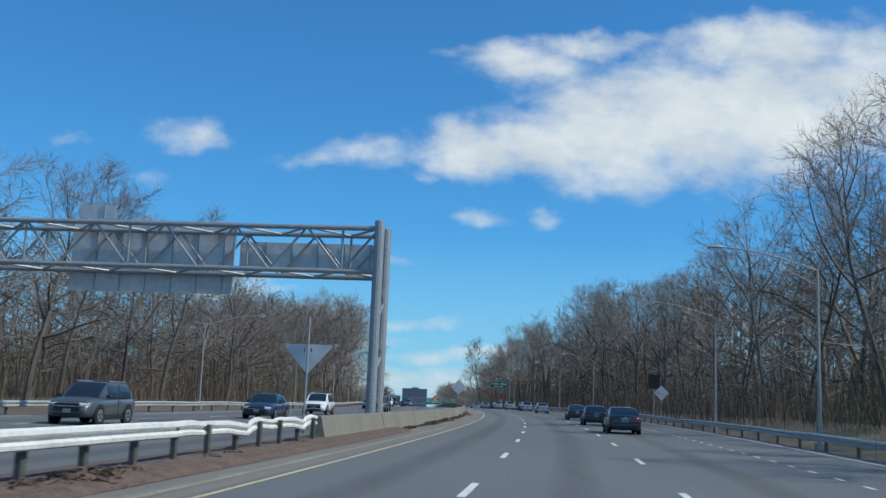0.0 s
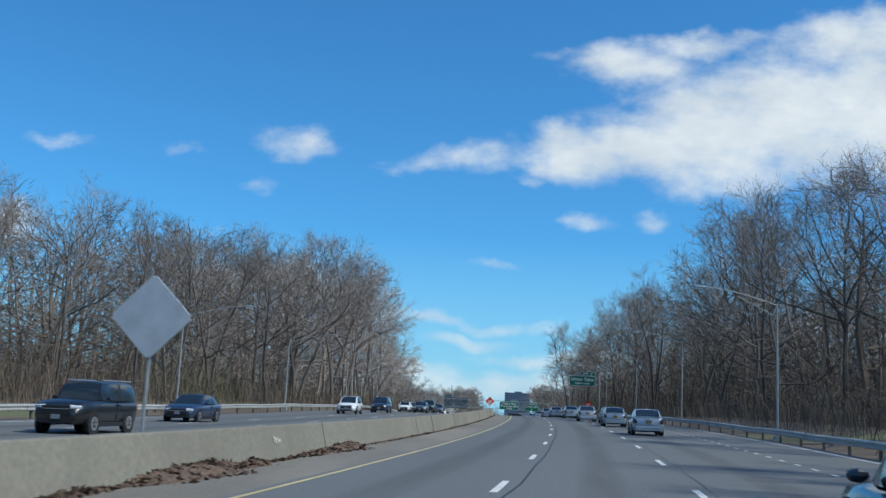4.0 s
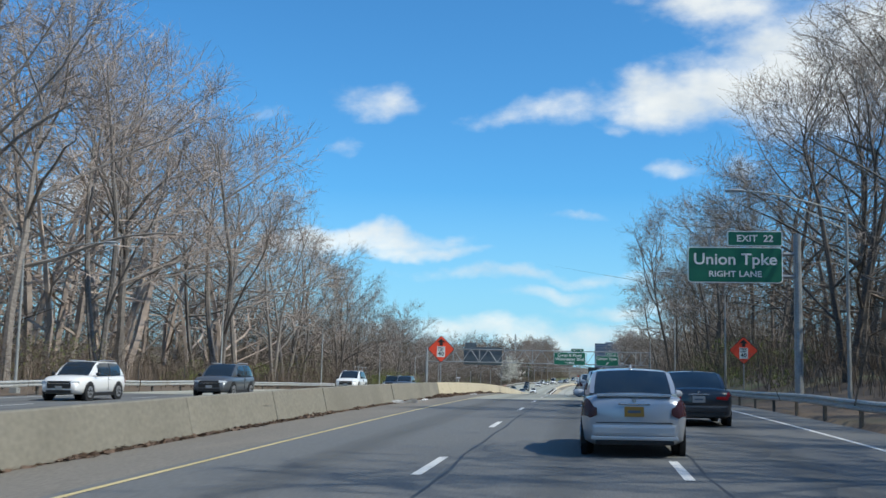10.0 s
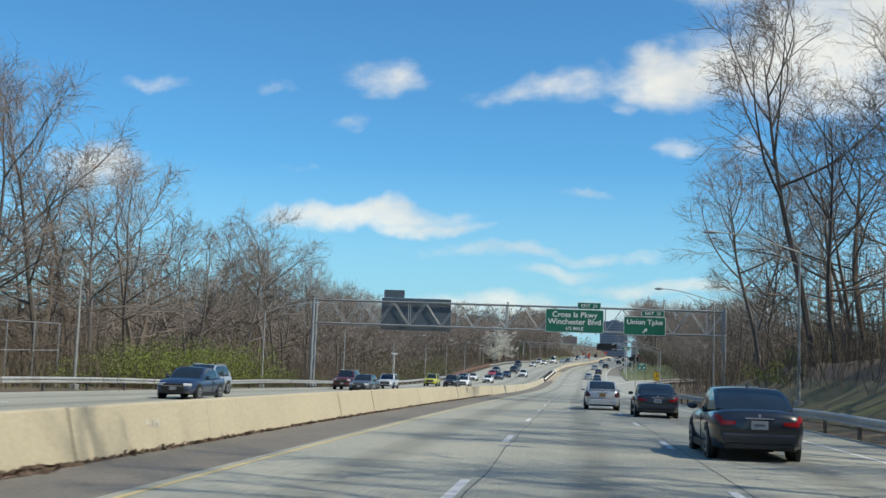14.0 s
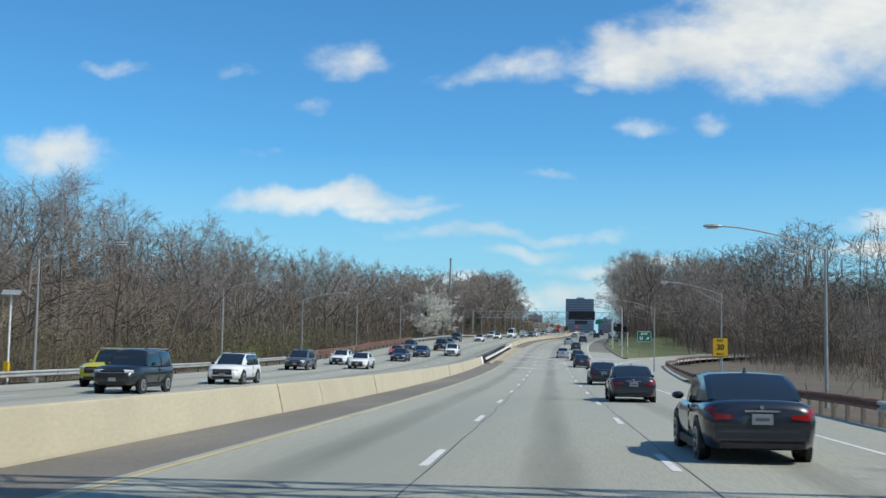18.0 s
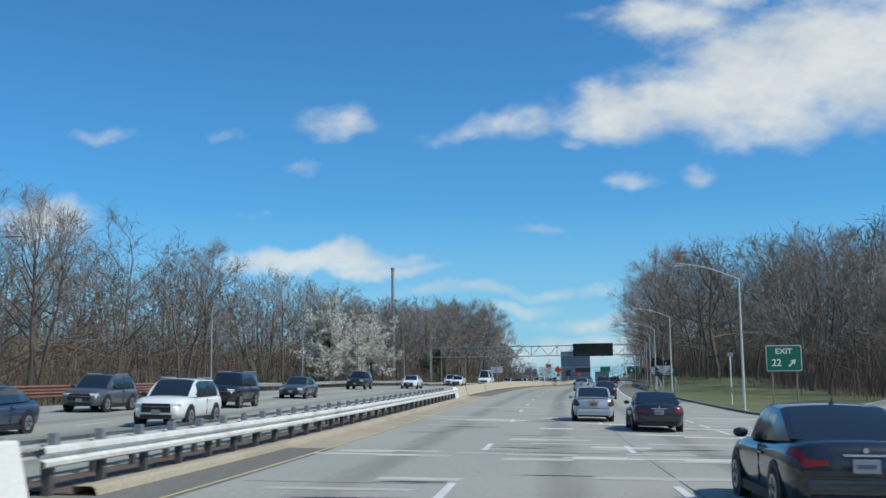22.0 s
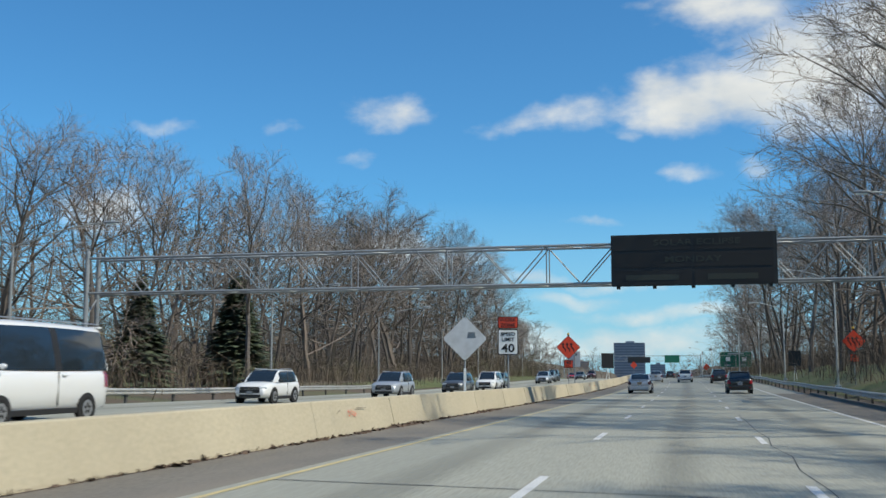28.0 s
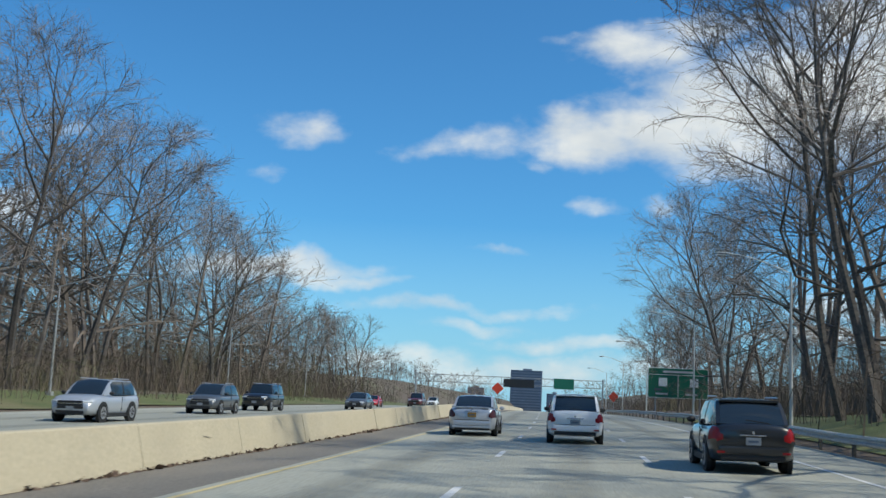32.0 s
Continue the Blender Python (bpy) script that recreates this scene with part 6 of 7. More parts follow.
def lane_shift(s, o, zc, plate, label):
    t = diamond("work_zone_sign", s, o, zc, 0.88, label, M_SIGN_ORANGE, M_BLACK, turn=4)
    for dx in (-0.30, 0.0, 0.30):
        bm = bmesh.new()
        pts = [(-0.13, 0.02), (-0.13, 0.18), (-0.22, 0.18), (-0.09, 0.36), (0.04, 0.18), (-0.05, 0.18), (-0.05, 0.06), (0.13, -0.14), (0.13, -0.32), (0.05, -0.32), (0.05, -0.18)]
        bm.faces.new([bm.verts.new((dx + a, -0.02, zc + b)) for a, b in pts])
        part("arrow", bm, M_BLACK, t)
    bm = bmesh.new()
    bmesh.ops.create_uvsphere(bm, u_segments=10, v_segments=6, radius=0.09, matrix=Matrix.Translation((0, 0.05, zc + 0.98)))
    part("beacon", bm, M_SIGN_YELLOW, t, "amber warning beacon")
    part("beacon_base", bx(-0.06, 0.06, 0.0, 0.1, zc + 0.82, zc + 0.92), M_BLACK, t)
    if plate:
        t = panel("speed_plate", s, o, zc - 1.5, zc - 0.92, 0.66, "orange 40 advisory plate under the work sign", M_SIGN_ORANGE, M_BLACK, turn=4, radius=0.05)
        legend("40", 0, zc - 1.12, 0.34, t, M_BLACK, bold=0.008, wide=1.15)
        legend("M.P.H.", 0, zc - 1.37, 0.15, t, M_BLACK, bold=0.002)


lane_shift(795.3, -8.3, 3.45, True, "orange diamond work sign with three bending arrows and a beacon")
lane_shift(800, 12.0, 3.8, True, "orange diamond lane shift sign beside the slope")
t = panel("median_sign", 799.6, -8.3, 2.05, 3.25, 0.85, "plain metal back of a sign above the barrier", M_SIGN_BACK)
part("emblem", bx(0.02, 0.2, -0.022, -0.016, 2.9, 3.1), M_SIGN_BACK_DARK, t)
sign_post(t, 0, 0.6, 3.2, y=-0.05)
for s, o in ((835.2, -8.3), (839.5, 11.6)):
    t = panel("portable_board", s, o, 2.0, 3.62, 1.32, "black covered portable board on splayed white legs", M_VMS, back=M_VMS, turn=12 if o < 0 else -8, radius=0.02)
    base = 0.75 if o < 0 else 0.0
    part("leg", tb((-0.18, 0.05, base), (0.0, 0.05, 2.05), 0.03, 0.03, 6), M_SIGN_WHITE, t)
    part("leg", tb((0.2, 0.05, base), (0.04, 0.05, 2.05), 0.03, 0.03, 6), M_SIGN_WHITE, t)
t = panel("transit_sign", 935, 11.95, 2.05, 5.05, 6.0, "large green transit information sign with two pictograms", M_SIGN_GREEN, M_SIGN_WHITE, radius=0.18, category="road sign")
bars([(0, 4.68, 3.0, 0.2), (-1.6, 2.45, 1.2, 0.18), (1.3, 2.45, 1.2, 0.18)], t, M_SIGN_BACK)
part("divider", bx(-2.9, 2.9, -0.034, -0.026, 4.34, 4.4), M_SIGN_WHITE, t)
part("divider", bx(-0.03, 0.03, -0.034, -0.026, 2.15, 4.34), M_SIGN_WHITE, t)
for x in (-1.5, 1.6):
    part("pictogram", bx(x - 0.42, x + 0.42, -0.036, -0.026, 3.2, 4.05, bevel=0.003), M_SIGN_WHITE, t)
    part("pictogram", bx(x - 0.85, x - 0.1, -0.036, -0.026, 2.75, 3.0, bevel=0.003), M_SIGN_BACK_DARK, t)
for x in (-2.2, 2.2):
    part("post", tb((x, 0.15, -0.5), (x, 0.15, 5.0), 0.09, 0.09, 8), M_GALV, t)
# far overhead signs
t = panel("message_board", 1090, -7.5, 5.6, 7.6, 7.5, "dark overhead message board far along the road", M_VMS, back=M_VMS, y=-0.3)
panel("overhead_sign", 1090, 3.5, 5.6, 8.2, 5.0, "green overhead sign far along the road", M_SIGN_GREEN, M_SIGN_WHITE, y=-0.2, category="road sign")
diamond("work_zone_sign", 985, -8.3, 3.2, 0.9, "orange diamond work sign far along the median", M_SIGN_ORANGE)
diamond("work_zone_sign", 1010, 10.4, 3.0, 0.9, "orange diamond work sign far along the road", M_SIGN_ORANGE, post_to=0.2)

# tall mast, solar post, fence
p = on_ground(757.5, -38)
t = thing("tall_mast", pose(p.x, p.y, p.z), "tall plain grey steel mast behind the woods' edge", "mast")
part("shaft", tb((0, 0, -0.3), (0, 0, 23.0), 0.42, 0.30, 14), M_POLE, t)
part("cap", tb((0, 0, 22.6), (0, 0, 23.2), 0.36, 0.36, 14), M_POLE, t)
part("antenna", bx(0.3, 0.75, -0.12, 0.12, 16.4, 16.9, bevel=0.02), M_GALV, t)
p = on_ground(492, -27.3)
t = thing("sensor_post", pose(p.x, p.y, p.z), "thin post with a tilted solar panel and a yellow box", "post")
part("post", tb((0, 0, -0.2), (0, 0, 4.6), 0.05, 0.05, 8), M_SIGN_WHITE, t)
ob = part("solar_panel", bx(-0.45, 0.45, -0.3, 0.3, -0.02, 0.02), M_GALV, t)
ob.matrix_basis = pose(0, 0, 4.7, 25, 0, 20)
part("box", bx(-0.14, 0.14, -0.22, -0.05, 0.7, 1.2, bevel=0.02), M_SIGN_YELLOW, t)
t = thing("backstop_fence", at_road(392, -31.0, 0.3), "tall chain-link fence frame beside the woods", "fence")
for x in (-6.0, -3.0, 0.0, 3.0):
    part("post", tb((0, x, -0.4), (0, x, 3.4), 0.04, 0.04, 6), M_GALV, t)
for z in (0.15, 1.8, 3.4):
    part("rail", tb((0, -6, z), (0, 3, z), 0.03, 0.03, 6), M_GALV, t)
# low fence stakes behind the far rail
stake = mesh_from("stake", *box_data(-0.03, 0.03, -0.03, 0.03, -0.3, 1.7), M_POST_DARK)
fence = thing("wire_fence", Matrix.Identity(4), "low dark wire fence along the woods", "fence", kind="structure")
for i in range(70):
    s = 90 + i * 9.0
    ob = new("stake", stake)
    ob.parent = fence
    p = on_ground(s, -30.2)
    ob.matrix_basis = pose(p.x, p.y, p.z)

# ---- far buildings ----
def block(name, x, y, w, d, h, mat, label, floors, bays):
    b = thing(name, pose(x, y, -2), label, "building")
    part("wall", bx(-w / 2, w / 2, -d / 2, d / 2, -10, h), mat, b)
    part("roof_box", bx(-w * 0.12, w * 0.16, -d * 0.2, d * 0.2, h, h + 5), mat, b)
    for i in range(floors):
        z = h * (i + 0.35) / floors
        part("window_band", bx(-w * 0.47, w * 0.47, -d / 2 - 0.3, -d / 2 + 0.1, z, z + h / floors * 0.45), M_BLDG_WIN, b)


block("office_tower", -47, 3850, 88, 50, 122, M_BLDG, "grey-blue office tower on the horizon", 16, 1)
block("apartment_block", -190, 3900, 46, 40, 70, M_BLDG2, "brown apartment block on the horizon", 12, 1)
block("apartment_block", 30, 3700, 40, 40, 58, M_BLDG, "pale apartment block on the horizon", 10, 1)


# ---- litter along the barrier ----
def litter(name, runs, label):
    """Leaves thrown up in uneven heaps, with a lumpy berm under them."""
    r = np.random.RandomState(21)
    vs, fs, b = [], [], 0

    def heap_at(s):
        return max(0.0, (0.35 if s < 130 or 290 < s < 334 else -0.08) + noise.noise((s * 0.16, 1.0, 0)) + 0.5 * noise.noise((s * 0.7, 4.0, 0)))

    for s0, s1, amount, size in runs:
        n = int((s1 - s0) / 0.25)
        for i in range(n + 1):
            s = s0 + (s1 - s0) * i / n
            hp = heap_at(s) * size
            for k, (u, z) in enumerate(((0.0, 0.7), (0.25, 1.0), (0.6, 0.6), (1.0, -0.05))):
                vs.append(np.array(on(s, -7.76 + u * (0.10 + 0.55 * hp), z * 0.22 * hp + 0.03 * hp * r.normal() + 0.002)))
            if i:
                for k in range(3):
                    q = b + 4 * i + k
                    fs.append((q - 4, q - 3, q + 1, q))
        b += 4 * (n + 1)
        for _ in range(int((s1 - s0) * amount)):
            s = r.uniform(s0, s1)
            hp = heap_at(s) * size
            u = min(abs(r.normal()) * 0.5, 1.4)
            p = np.array(on(s, -7.74 + u * (0.12 + 0.55 * hp), max(0.0, (1 - u)) * 0.24 * hp + 0.012))
            a = r.normal(size=3) * 0.055
            c = r.normal(size=3) * 0.045
            a[2] *= 0.6
            c[2] *= 0.6
            vs += [p - a, p + c, p + a, p - c]
            fs.append((b, b + 1, b + 2, b + 3))
            b += 4
    return tagged(new(name, mesh_from(name, vs, fs, M_LEAF)), label, "leaf litter", kind="stuff")


litter("leaf_litter", [(2, 34, 150, 1.2), (34, 60, 60, 0.6), (60, 130, 80, 1.0), (130, 250, 22, 0.7), (250, 290, 60, 0.6), (290, 334, 90, 0.95), (334, 430, 45, 0.45), (640, 720, 8, 0.4), (720, 900, 16, 0.5)], "dry brown leaves piled against the foot of the barrier")
r2 = random.Random(4)
for s in (24, 26, 31, 285, 287, 309, 312):
    p = on(s, -7.2 + r2.uniform(-0.2, 0.2), 0.03)
    bm = bmesh.new()
    bmesh.ops.create_icosphere(bm, subdivisions=2, radius=0.08)
    for v in bm.verts:
        v.co += Vector((r2.uniform(-1, 1), r2.uniform(-1, 1), r2.uniform(-1, 1))) * 0.03
        v.co.z *= 0.4
        v.co.x *= 1.6
    t = thing("plastic_litter", pose(p.x, p.y, p.z), "crumpled white plastic litter by the barrier", "litter", "plastic litter")
    part("sheet", bm, M_LITTER, t)


# a torn strip of car body lying at the barrier's foot, in two bent shells
t = thing("torn_bumper", Matrix.Translation(on(280.2, -7.35, 0.02)) @ Matrix.Rotation(heading(280.2), 4, "Z"), "torn pale plastic bumper cover lying by the barrier", "car part")
for name, y0, y1, bow, curl in (("bumper_shell", -0.8, -0.1, 0.12, 0.2), ("bumper_end", 0.0, 1.0, 0.16, 0.15)):
    vs, fs = [], []
    for i in range(13):
        u = i / 12
        y = y0 + (y1 - y0) * u
        shift = bow * math.sin(math.pi * u) + 0.03 * math.sin(9 * u)
        wide = curl * (0.75 + 0.25 * math.sin(5 * u + 1)) * (1 - 0.6 * max(0.0, u - 0.7) / 0.3)
        for inner in (0.0, 0.012):
            for j in range(6):
                q = math.pi * j / 5
                vs.append((shift + (wide - inner) * 0.8 * math.cos(q), y, (wide - inner) * math.sin(q) * (0.9 if j != 2 else 0.75)))
    for i in range(12):
        for k in (0, 6):
            for j in range(5):
                a = i * 12 + k + j
                fs.append((a, a + 1, a + 13, a + 12) if k == 0 else (a + 12, a + 13, a + 1, a))
        for j in (0, 5):
            a = i * 12 + j
            fs.append((a, a + 12, a + 18, a + 6))
    for base in (0, 144):
        for j in range(5):
            fs.append((base + j, base + j + 1, base + j + 7, base + j + 6))
    part(name, mesh_from(name, vs, fs, M_TORN), M_TORN, t)


# ---- vehicles ----
def paint(name, base, metal=0.0, rough=0.32):
    return plain(name, base, rough, metal, coat=0.8)


P_DARK = paint("dark_blue_black_paint", (0.012, 0.015, 0.022))
P_SILVER = paint("silver_paint", (0.43, 0.46, 0.50), 0.3, 0.32)
P_WHITE = paint("white_paint", (0.78, 0.78, 0.77))
P_GREY = paint("grey_paint", (0.10, 0.11, 0.12), 0.3)
P_BLUE = paint("navy_paint", (0.02, 0.035, 0.075))
P_RED = paint("red_paint", (0.50, 0.012, 0.015))
P_MAROON = paint("maroon_paint", (0.10, 0.015, 0.018))
P_BLACK = paint("black_paint", (0.012, 0.012, 0.013))
P_LIME = paint("lime_paint", (0.50, 0.48, 0.02))
P_GREEN = paint("sage_paint", (0.16, 0.19, 0.16), 0.3)
M_GLASS_DARK = plain("car_glass", (0.018, 0.026, 0.034), 0.06, spec=0.8)
M_TYRE = material("tyre_rubber", (0.018, 0.018, 0.018), 0.9, vary=0.2)
M_RIM = plain("alloy_rim", (0.45, 0.46, 0.48), 0.35, 0.7)
M_TRIM = plain("black_plastic", (0.016, 0.016, 0.017), 0.6)
M_TAIL = plain("red_lamp_lens", (0.26, 0.012, 0.014), 0.15)
M_TAIL_SMOKED = plain("smoked_red_lamp_lens", (0.075, 0.03, 0.034), 0.12)
M_HEAD = plain("clear_lamp_lens", (0.62, 0.65, 0.68), 0.12)
M_CHROME = plain("chrome_trim", (0.6, 0.6, 0.62), 0.18, 0.9)
M_PLATE = plain("white_number_plate", (0.24, 0.26, 0.28), 0.5)
M_PLATE_Y = plain("orange_number_plate", (0.30, 0.17, 0.03), 0.5)


def loft(sections, mat_name="body"):
    """A closed skin through rings of equal length."""
    bm = bmesh.new()
    rings = [[bm.verts.new(p) for p in ring] for ring in sections]
    n = len(rings[0])
    for a, b in zip(rings, rings[1:]):
        for i in range(n):
            j = (i + 1) % n
            bm.faces.new((a[i], a[j], b[j], b[i]))
    bm.faces.new(rings[0][::-1])
    bm.faces.new(rings[-1])
    bmesh.ops.recalc_face_normals(bm, faces=bm.faces)
    for f in bm.faces:
        f.smooth = True
    return bm


# lengths along the car from its middle, as shares of the length: hood, screen, roof and tail points
SHAPES = {
    "sedan": dict(L=4.75, W=1.82, H=1.46, belt=0.93, hood=0.86, tail=1.00, screen=(0.19, 0.03), rear=(-0.20, -0.365), clear=0.20),
    "compact": dict(L=4.55, W=1.79, H=1.50, belt=0.95, hood=0.90, tail=1.06, screen=(0.21, 0.05), rear=(-0.21, -0.36), clear=0.20),
    "suv": dict(L=4.65, W=1.88, H=1.66, belt=1.04, hood=0.98, tail=1.08, screen=(0.245, 0.06), rear=(-0.345, -0.465), clear=0.25),
    "boxy_suv": dict(L=4.75, W=1.92, H=1.82, belt=1.14, hood=1.12, tail=1.15, screen=(0.17, 0.10), rear=(-0.445, -0.485), clear=0.30),
    "minivan": dict(L=5.05, W=1.95, H=1.76, belt=1.02, hood=0.98, tail=1.05, screen=(0.30, 0.12), rear=(-0.43, -0.485), clear=0.22),
    "bus": dict(L=6.6, W=2.25, H=2.75, belt=1.45, hood=1.15, tail=1.45, screen=(0.36, 0.29), rear=(-0.485, -0.496), clear=0.30),
    "sports": dict(L=4.35, W=1.80, H=1.28, belt=0.82, hood=0.74, tail=0.84, screen=(0.14, -0.02), rear=(-0.14, -0.36), clear=0.16),
}


def build_car(kind, mat, name, label, plate=None, group="cars in traffic", rear=True):
    d = SHAPES[kind]
    L, W, H = d["L"], d["W"], d["H"]
    c = thing(name, Matrix.Identity(4), label, "car", group)
    hw = W / 2
    belt, lo = d["belt"], d["clear"]
    boxy = kind in ("suv", "boxy_suv", "minivan", "bus")
    # lower body: rings of 14 points from tail to nose
    rings = []
    ys = [-0.5, -0.494, -0.482, -0.462, -0.43, -0.365, -0.28, -0.1, 0.1, 0.2, 0.3, 0.4, 0.455, 0.485, 0.497, 0.5]
    for y in ys:
        front = max(0.0, (y - 0.33) / 0.17)
        back = max(0.0, (-y - 0.40) / 0.10)
        w = hw * (1 - 0.24 * front ** 2.4 - 0.17 * back ** 3.2)
        if y >= d["screen"][0]:
            k = (y - d["screen"][0]) / (0.5 - d["screen"][0])
            top = belt + 0.02 - (belt + 0.02 - d["hood"]) * min(1, k * 1.3) - 0.26 * (max(0, k - 0.66) / 0.34) ** 2
        elif y <= d["rear"][1] + 0.02:
            k = (d["rear"][1] + 0.02 - y) / (0.52 + d["rear"][1])
            top = d["tail"] - 0.02 * k - (0.13 * (max(0, k - 0.78) / 0.22) ** 2)
        else:
            top = belt + (d["tail"] - belt) * max(0, (0.1 - y) / (0.1 - d["rear"][1])) if y < 0.1 else belt
        low = lo + 0.10 * front ** 2 + 0.12 * back ** 2
        mid = low + (top - low) * 0.52
        half = [(0.0, low), (w * 0.80, low), (w * 0.94, low + 0.07), (w * 0.985, mid - 0.10), (w, mid + 0.04), (w * 0.975, top - 0.15), (w * 0.91, top - 0.05), (w * 0.74, top + 0.004), (w * 0.4, top + 0.03), (0.0, top + 0.036)]
        ring = [(x, y * L, z) for x, z in half] + [(-x, y * L, z) for x, z in half[-2:0:-1]]
        rings.append(ring)
    part("body", loft(rings), mat, c)
    # cabin: one rounded surface, cut into roof, glass and pillars
    ws, rw = d["screen"], d["rear"]
    zb, zr = belt + 0.01, d["tail"] + 0.01
    ya, yb_ = ws[0] * L, rw[1] * L
    yt, yr = ws[1] * L, rw[0] * L
    steps = [ya, ya + (yt - ya) * 0.34, ya + (yt - ya) * 0.7, yt, yt - 0.10, yt + (yr - yt) * 0.30, yt + (yr - yt) * 0.46, yt + (yr - yt) * 0.52, yt + (yr - yt) * 0.75, yr + 0.10, yr, yr + (yb_ - yr) * 0.35, yr + (yb_ - yr) * 0.7, yb_]
    rise = [0.0, 0.40, 0.77, 0.955, 0.985, 1.0, 1.0, 1.0, 0.99, 0.965, 0.93 if not boxy else 0.955, 0.68, 0.36, 0.0]
    cab = []
    for i, (y, k) in enumerate(zip(steps, rise)):
        u = (ya - y) / (ya - yb_)
        zl = zb + (zr - zb) * u
        zt_ = zl + (H - zl) * k
        wl = hw * 0.925 * (1 - 0.10 * (2 * abs(u - 0.5)) ** 3.5)
        wt_ = max(wl - (0.32 if not boxy else 0.25) * (zt_ - zl) / 0.5 * 0.5, wl * 0.6)
        hgt = zt_ - zl
        prof = [(wl, zl - 0.03), (wl - (wl - wt_) * 0.30, zl + hgt * 0.36), (wl - (wl - wt_) * 0.68, zl + hgt * 0.72), (wt_ + 0.01, zl + hgt * 0.88), (wt_ * 0.90, zl + hgt * 0.955), (wt_ * 0.66, zl + hgt * 0.99), (wt_ * 0.35, zt_ + 0.008 * k), (0.0, zt_ + 0.016 * k)]
        cab.append([Vector((x, y, z)) for x, z in prof])

    def skin(r0, r1, k0, k1, sides, out=0.0, more=None):
        """A piece of the cabin's surface; sides: 1, -1 or 0 for both together."""
        bm = more or bmesh.new()
        cols = [(k, 1) for k in range(k0, k1 + 1)] if sides >= 0 else [(k, -1) for k in range(k0, k1 + 1)]
        if sides == 0:
            cols = [(k, 1) for k in range(k0, k1 + 1)] + [(k, -1) for k in range(k1 - 1, k0 - 1, -1)]
        rows = []
        for i in range(r0, r1 + 1):
            rows.append([bm.verts.new((cab[i][k].x * m * (1 + out), cab[i][k].y, cab[i][k].z + out * 0.3)) for k, m in cols])
        for ra, rb in zip(rows, rows[1:]):
            for i in range(len(cols) - 1):
                bm.faces.new((ra[i], ra[i + 1], rb[i + 1], rb[i]))
        bmesh.ops.recalc_face_normals(bm, faces=bm.faces)
        for f in bm.faces:
            f.smooth = True
        return bm

    part("roof", skin(3, 10, 3, 7, 0, 0.004), mat, c)

    part("windshield", skin(0, 3, 4, 7, 0), M_GLASS_DARK, c, "dark glass windshield")
    part("rear_window", skin(10, 13, 4, 7, 0), M_GLASS_DARK, c, "dark glass rear window")
    for sx in (1, -1):
        part("pillar", skin(0, 2, 0, 3, sx, 0.002, skin(0, 3, 3, 4, sx, 0.002)), mat, c)
        part("side_window", skin(2, 6, 0, 3, sx), M_GLASS_DARK, c)
        part("pillar", skin(6, 7, 0, 3, sx, 0.003), mat if not boxy else M_TRIM, c)
        part("side_window", skin(7, 10 if not boxy else 11, 0, 3, sx), M_GLASS_DARK, c)
        part("pillar", skin(10 if not boxy else 11, 13, 0, 3, sx, 0.003, skin(10, 13, 3, 4, sx, 0.003)), mat, c)
        part("door_seam", bx(sx * hw * 0.975, sx * hw * 1.002, -0.075 * L, -0.072 * L, lo + 0.16, belt - 0.06), M_TRIM, c)
        part("door_handle", bx(sx * hw * 0.97, sx * hw * 1.02, -0.135 * L, -0.10 * L, belt - 0.17, belt - 0.13, bevel=0.01), mat, c)
        bm = bmesh.new()
        bmesh.ops.create_uvsphere(bm, u_segments=8, v_segments=6, radius=1, matrix=Matrix.Translation((sx * (hw + 0.06), ws[0] * L - 0.28, belt + 0.075)) @ Matrix.Diagonal((0.115, 0.07, 0.075, 1)))
        part("mirror", bm, mat if kind != "suv" else M_TRIM, c)
        part("sill", bx(sx * hw * 0.86, sx * hw * 0.985, -0.30 * L, 0.30 * L, lo - 0.05, lo + 0.10, bevel=0.02), M_TRIM, c)
    wt = cab[8][3].x
    zr = d["tail"] + 0.02
    # wheels
    rad = 0.33 if not boxy else 0.365
    for sx in (1, -1):
        for wy in (0.305 * L, -0.295 * L):
            arch = bmesh.new()
            bmesh.ops.create_cone(arch, cap_ends=True, segments=20, radius1=rad + 0.075, radius2=rad + 0.075, depth=0.10, matrix=Matrix.Translation((sx * (hw - 0.042), wy, rad)) @ Matrix.Rotation(radians(90), 4, "Y"))
            part("wheel_arch", arch, M_TRIM, c)
            tyre = bmesh.new()
            bmesh.ops.create_cone(tyre, cap_ends=True, segments=22, radius1=rad, radius2=rad, depth=0.22, matrix=Matrix.Translation((sx * (hw - 0.10), wy, rad)) @ Matrix.Rotation(radians(90), 4, "Y"))
            bmesh.ops.bevel(tyre, geom=[e for e in tyre.edges if e.calc_face_angle(0) > 1.0], offset=0.03, segments=2, affect="EDGES")
            wheel = part("wheel", tyre, M_TYRE, c)
            rim = bmesh.new()
            bmesh.ops.create_cone(rim, cap_ends=True, segments=18, radius1=rad * 0.66, radius2=rad * 0.66, depth=0.03, matrix=Matrix.Translation((sx * (hw + 0.008), wy, rad)) @ Matrix.Rotation(radians(90), 4, "Y"))
            part("rim", rim, M_RIM, wheel, "alloy rim")
            sp = bmesh.new()
            for k in range(5):
                a = 2 * math.pi * k / 5 + 0.3
                m = Matrix.Translation((sx * (hw + 0.024), wy, rad)) @ Matrix.Rotation(a, 4, "X")
                bmesh.ops.create_cube(sp, size=1, matrix=m @ Matrix.Translation((0, 0.11, 0)) @ Matrix.Diagonal((0.01, 0.11, 0.075, 1)))
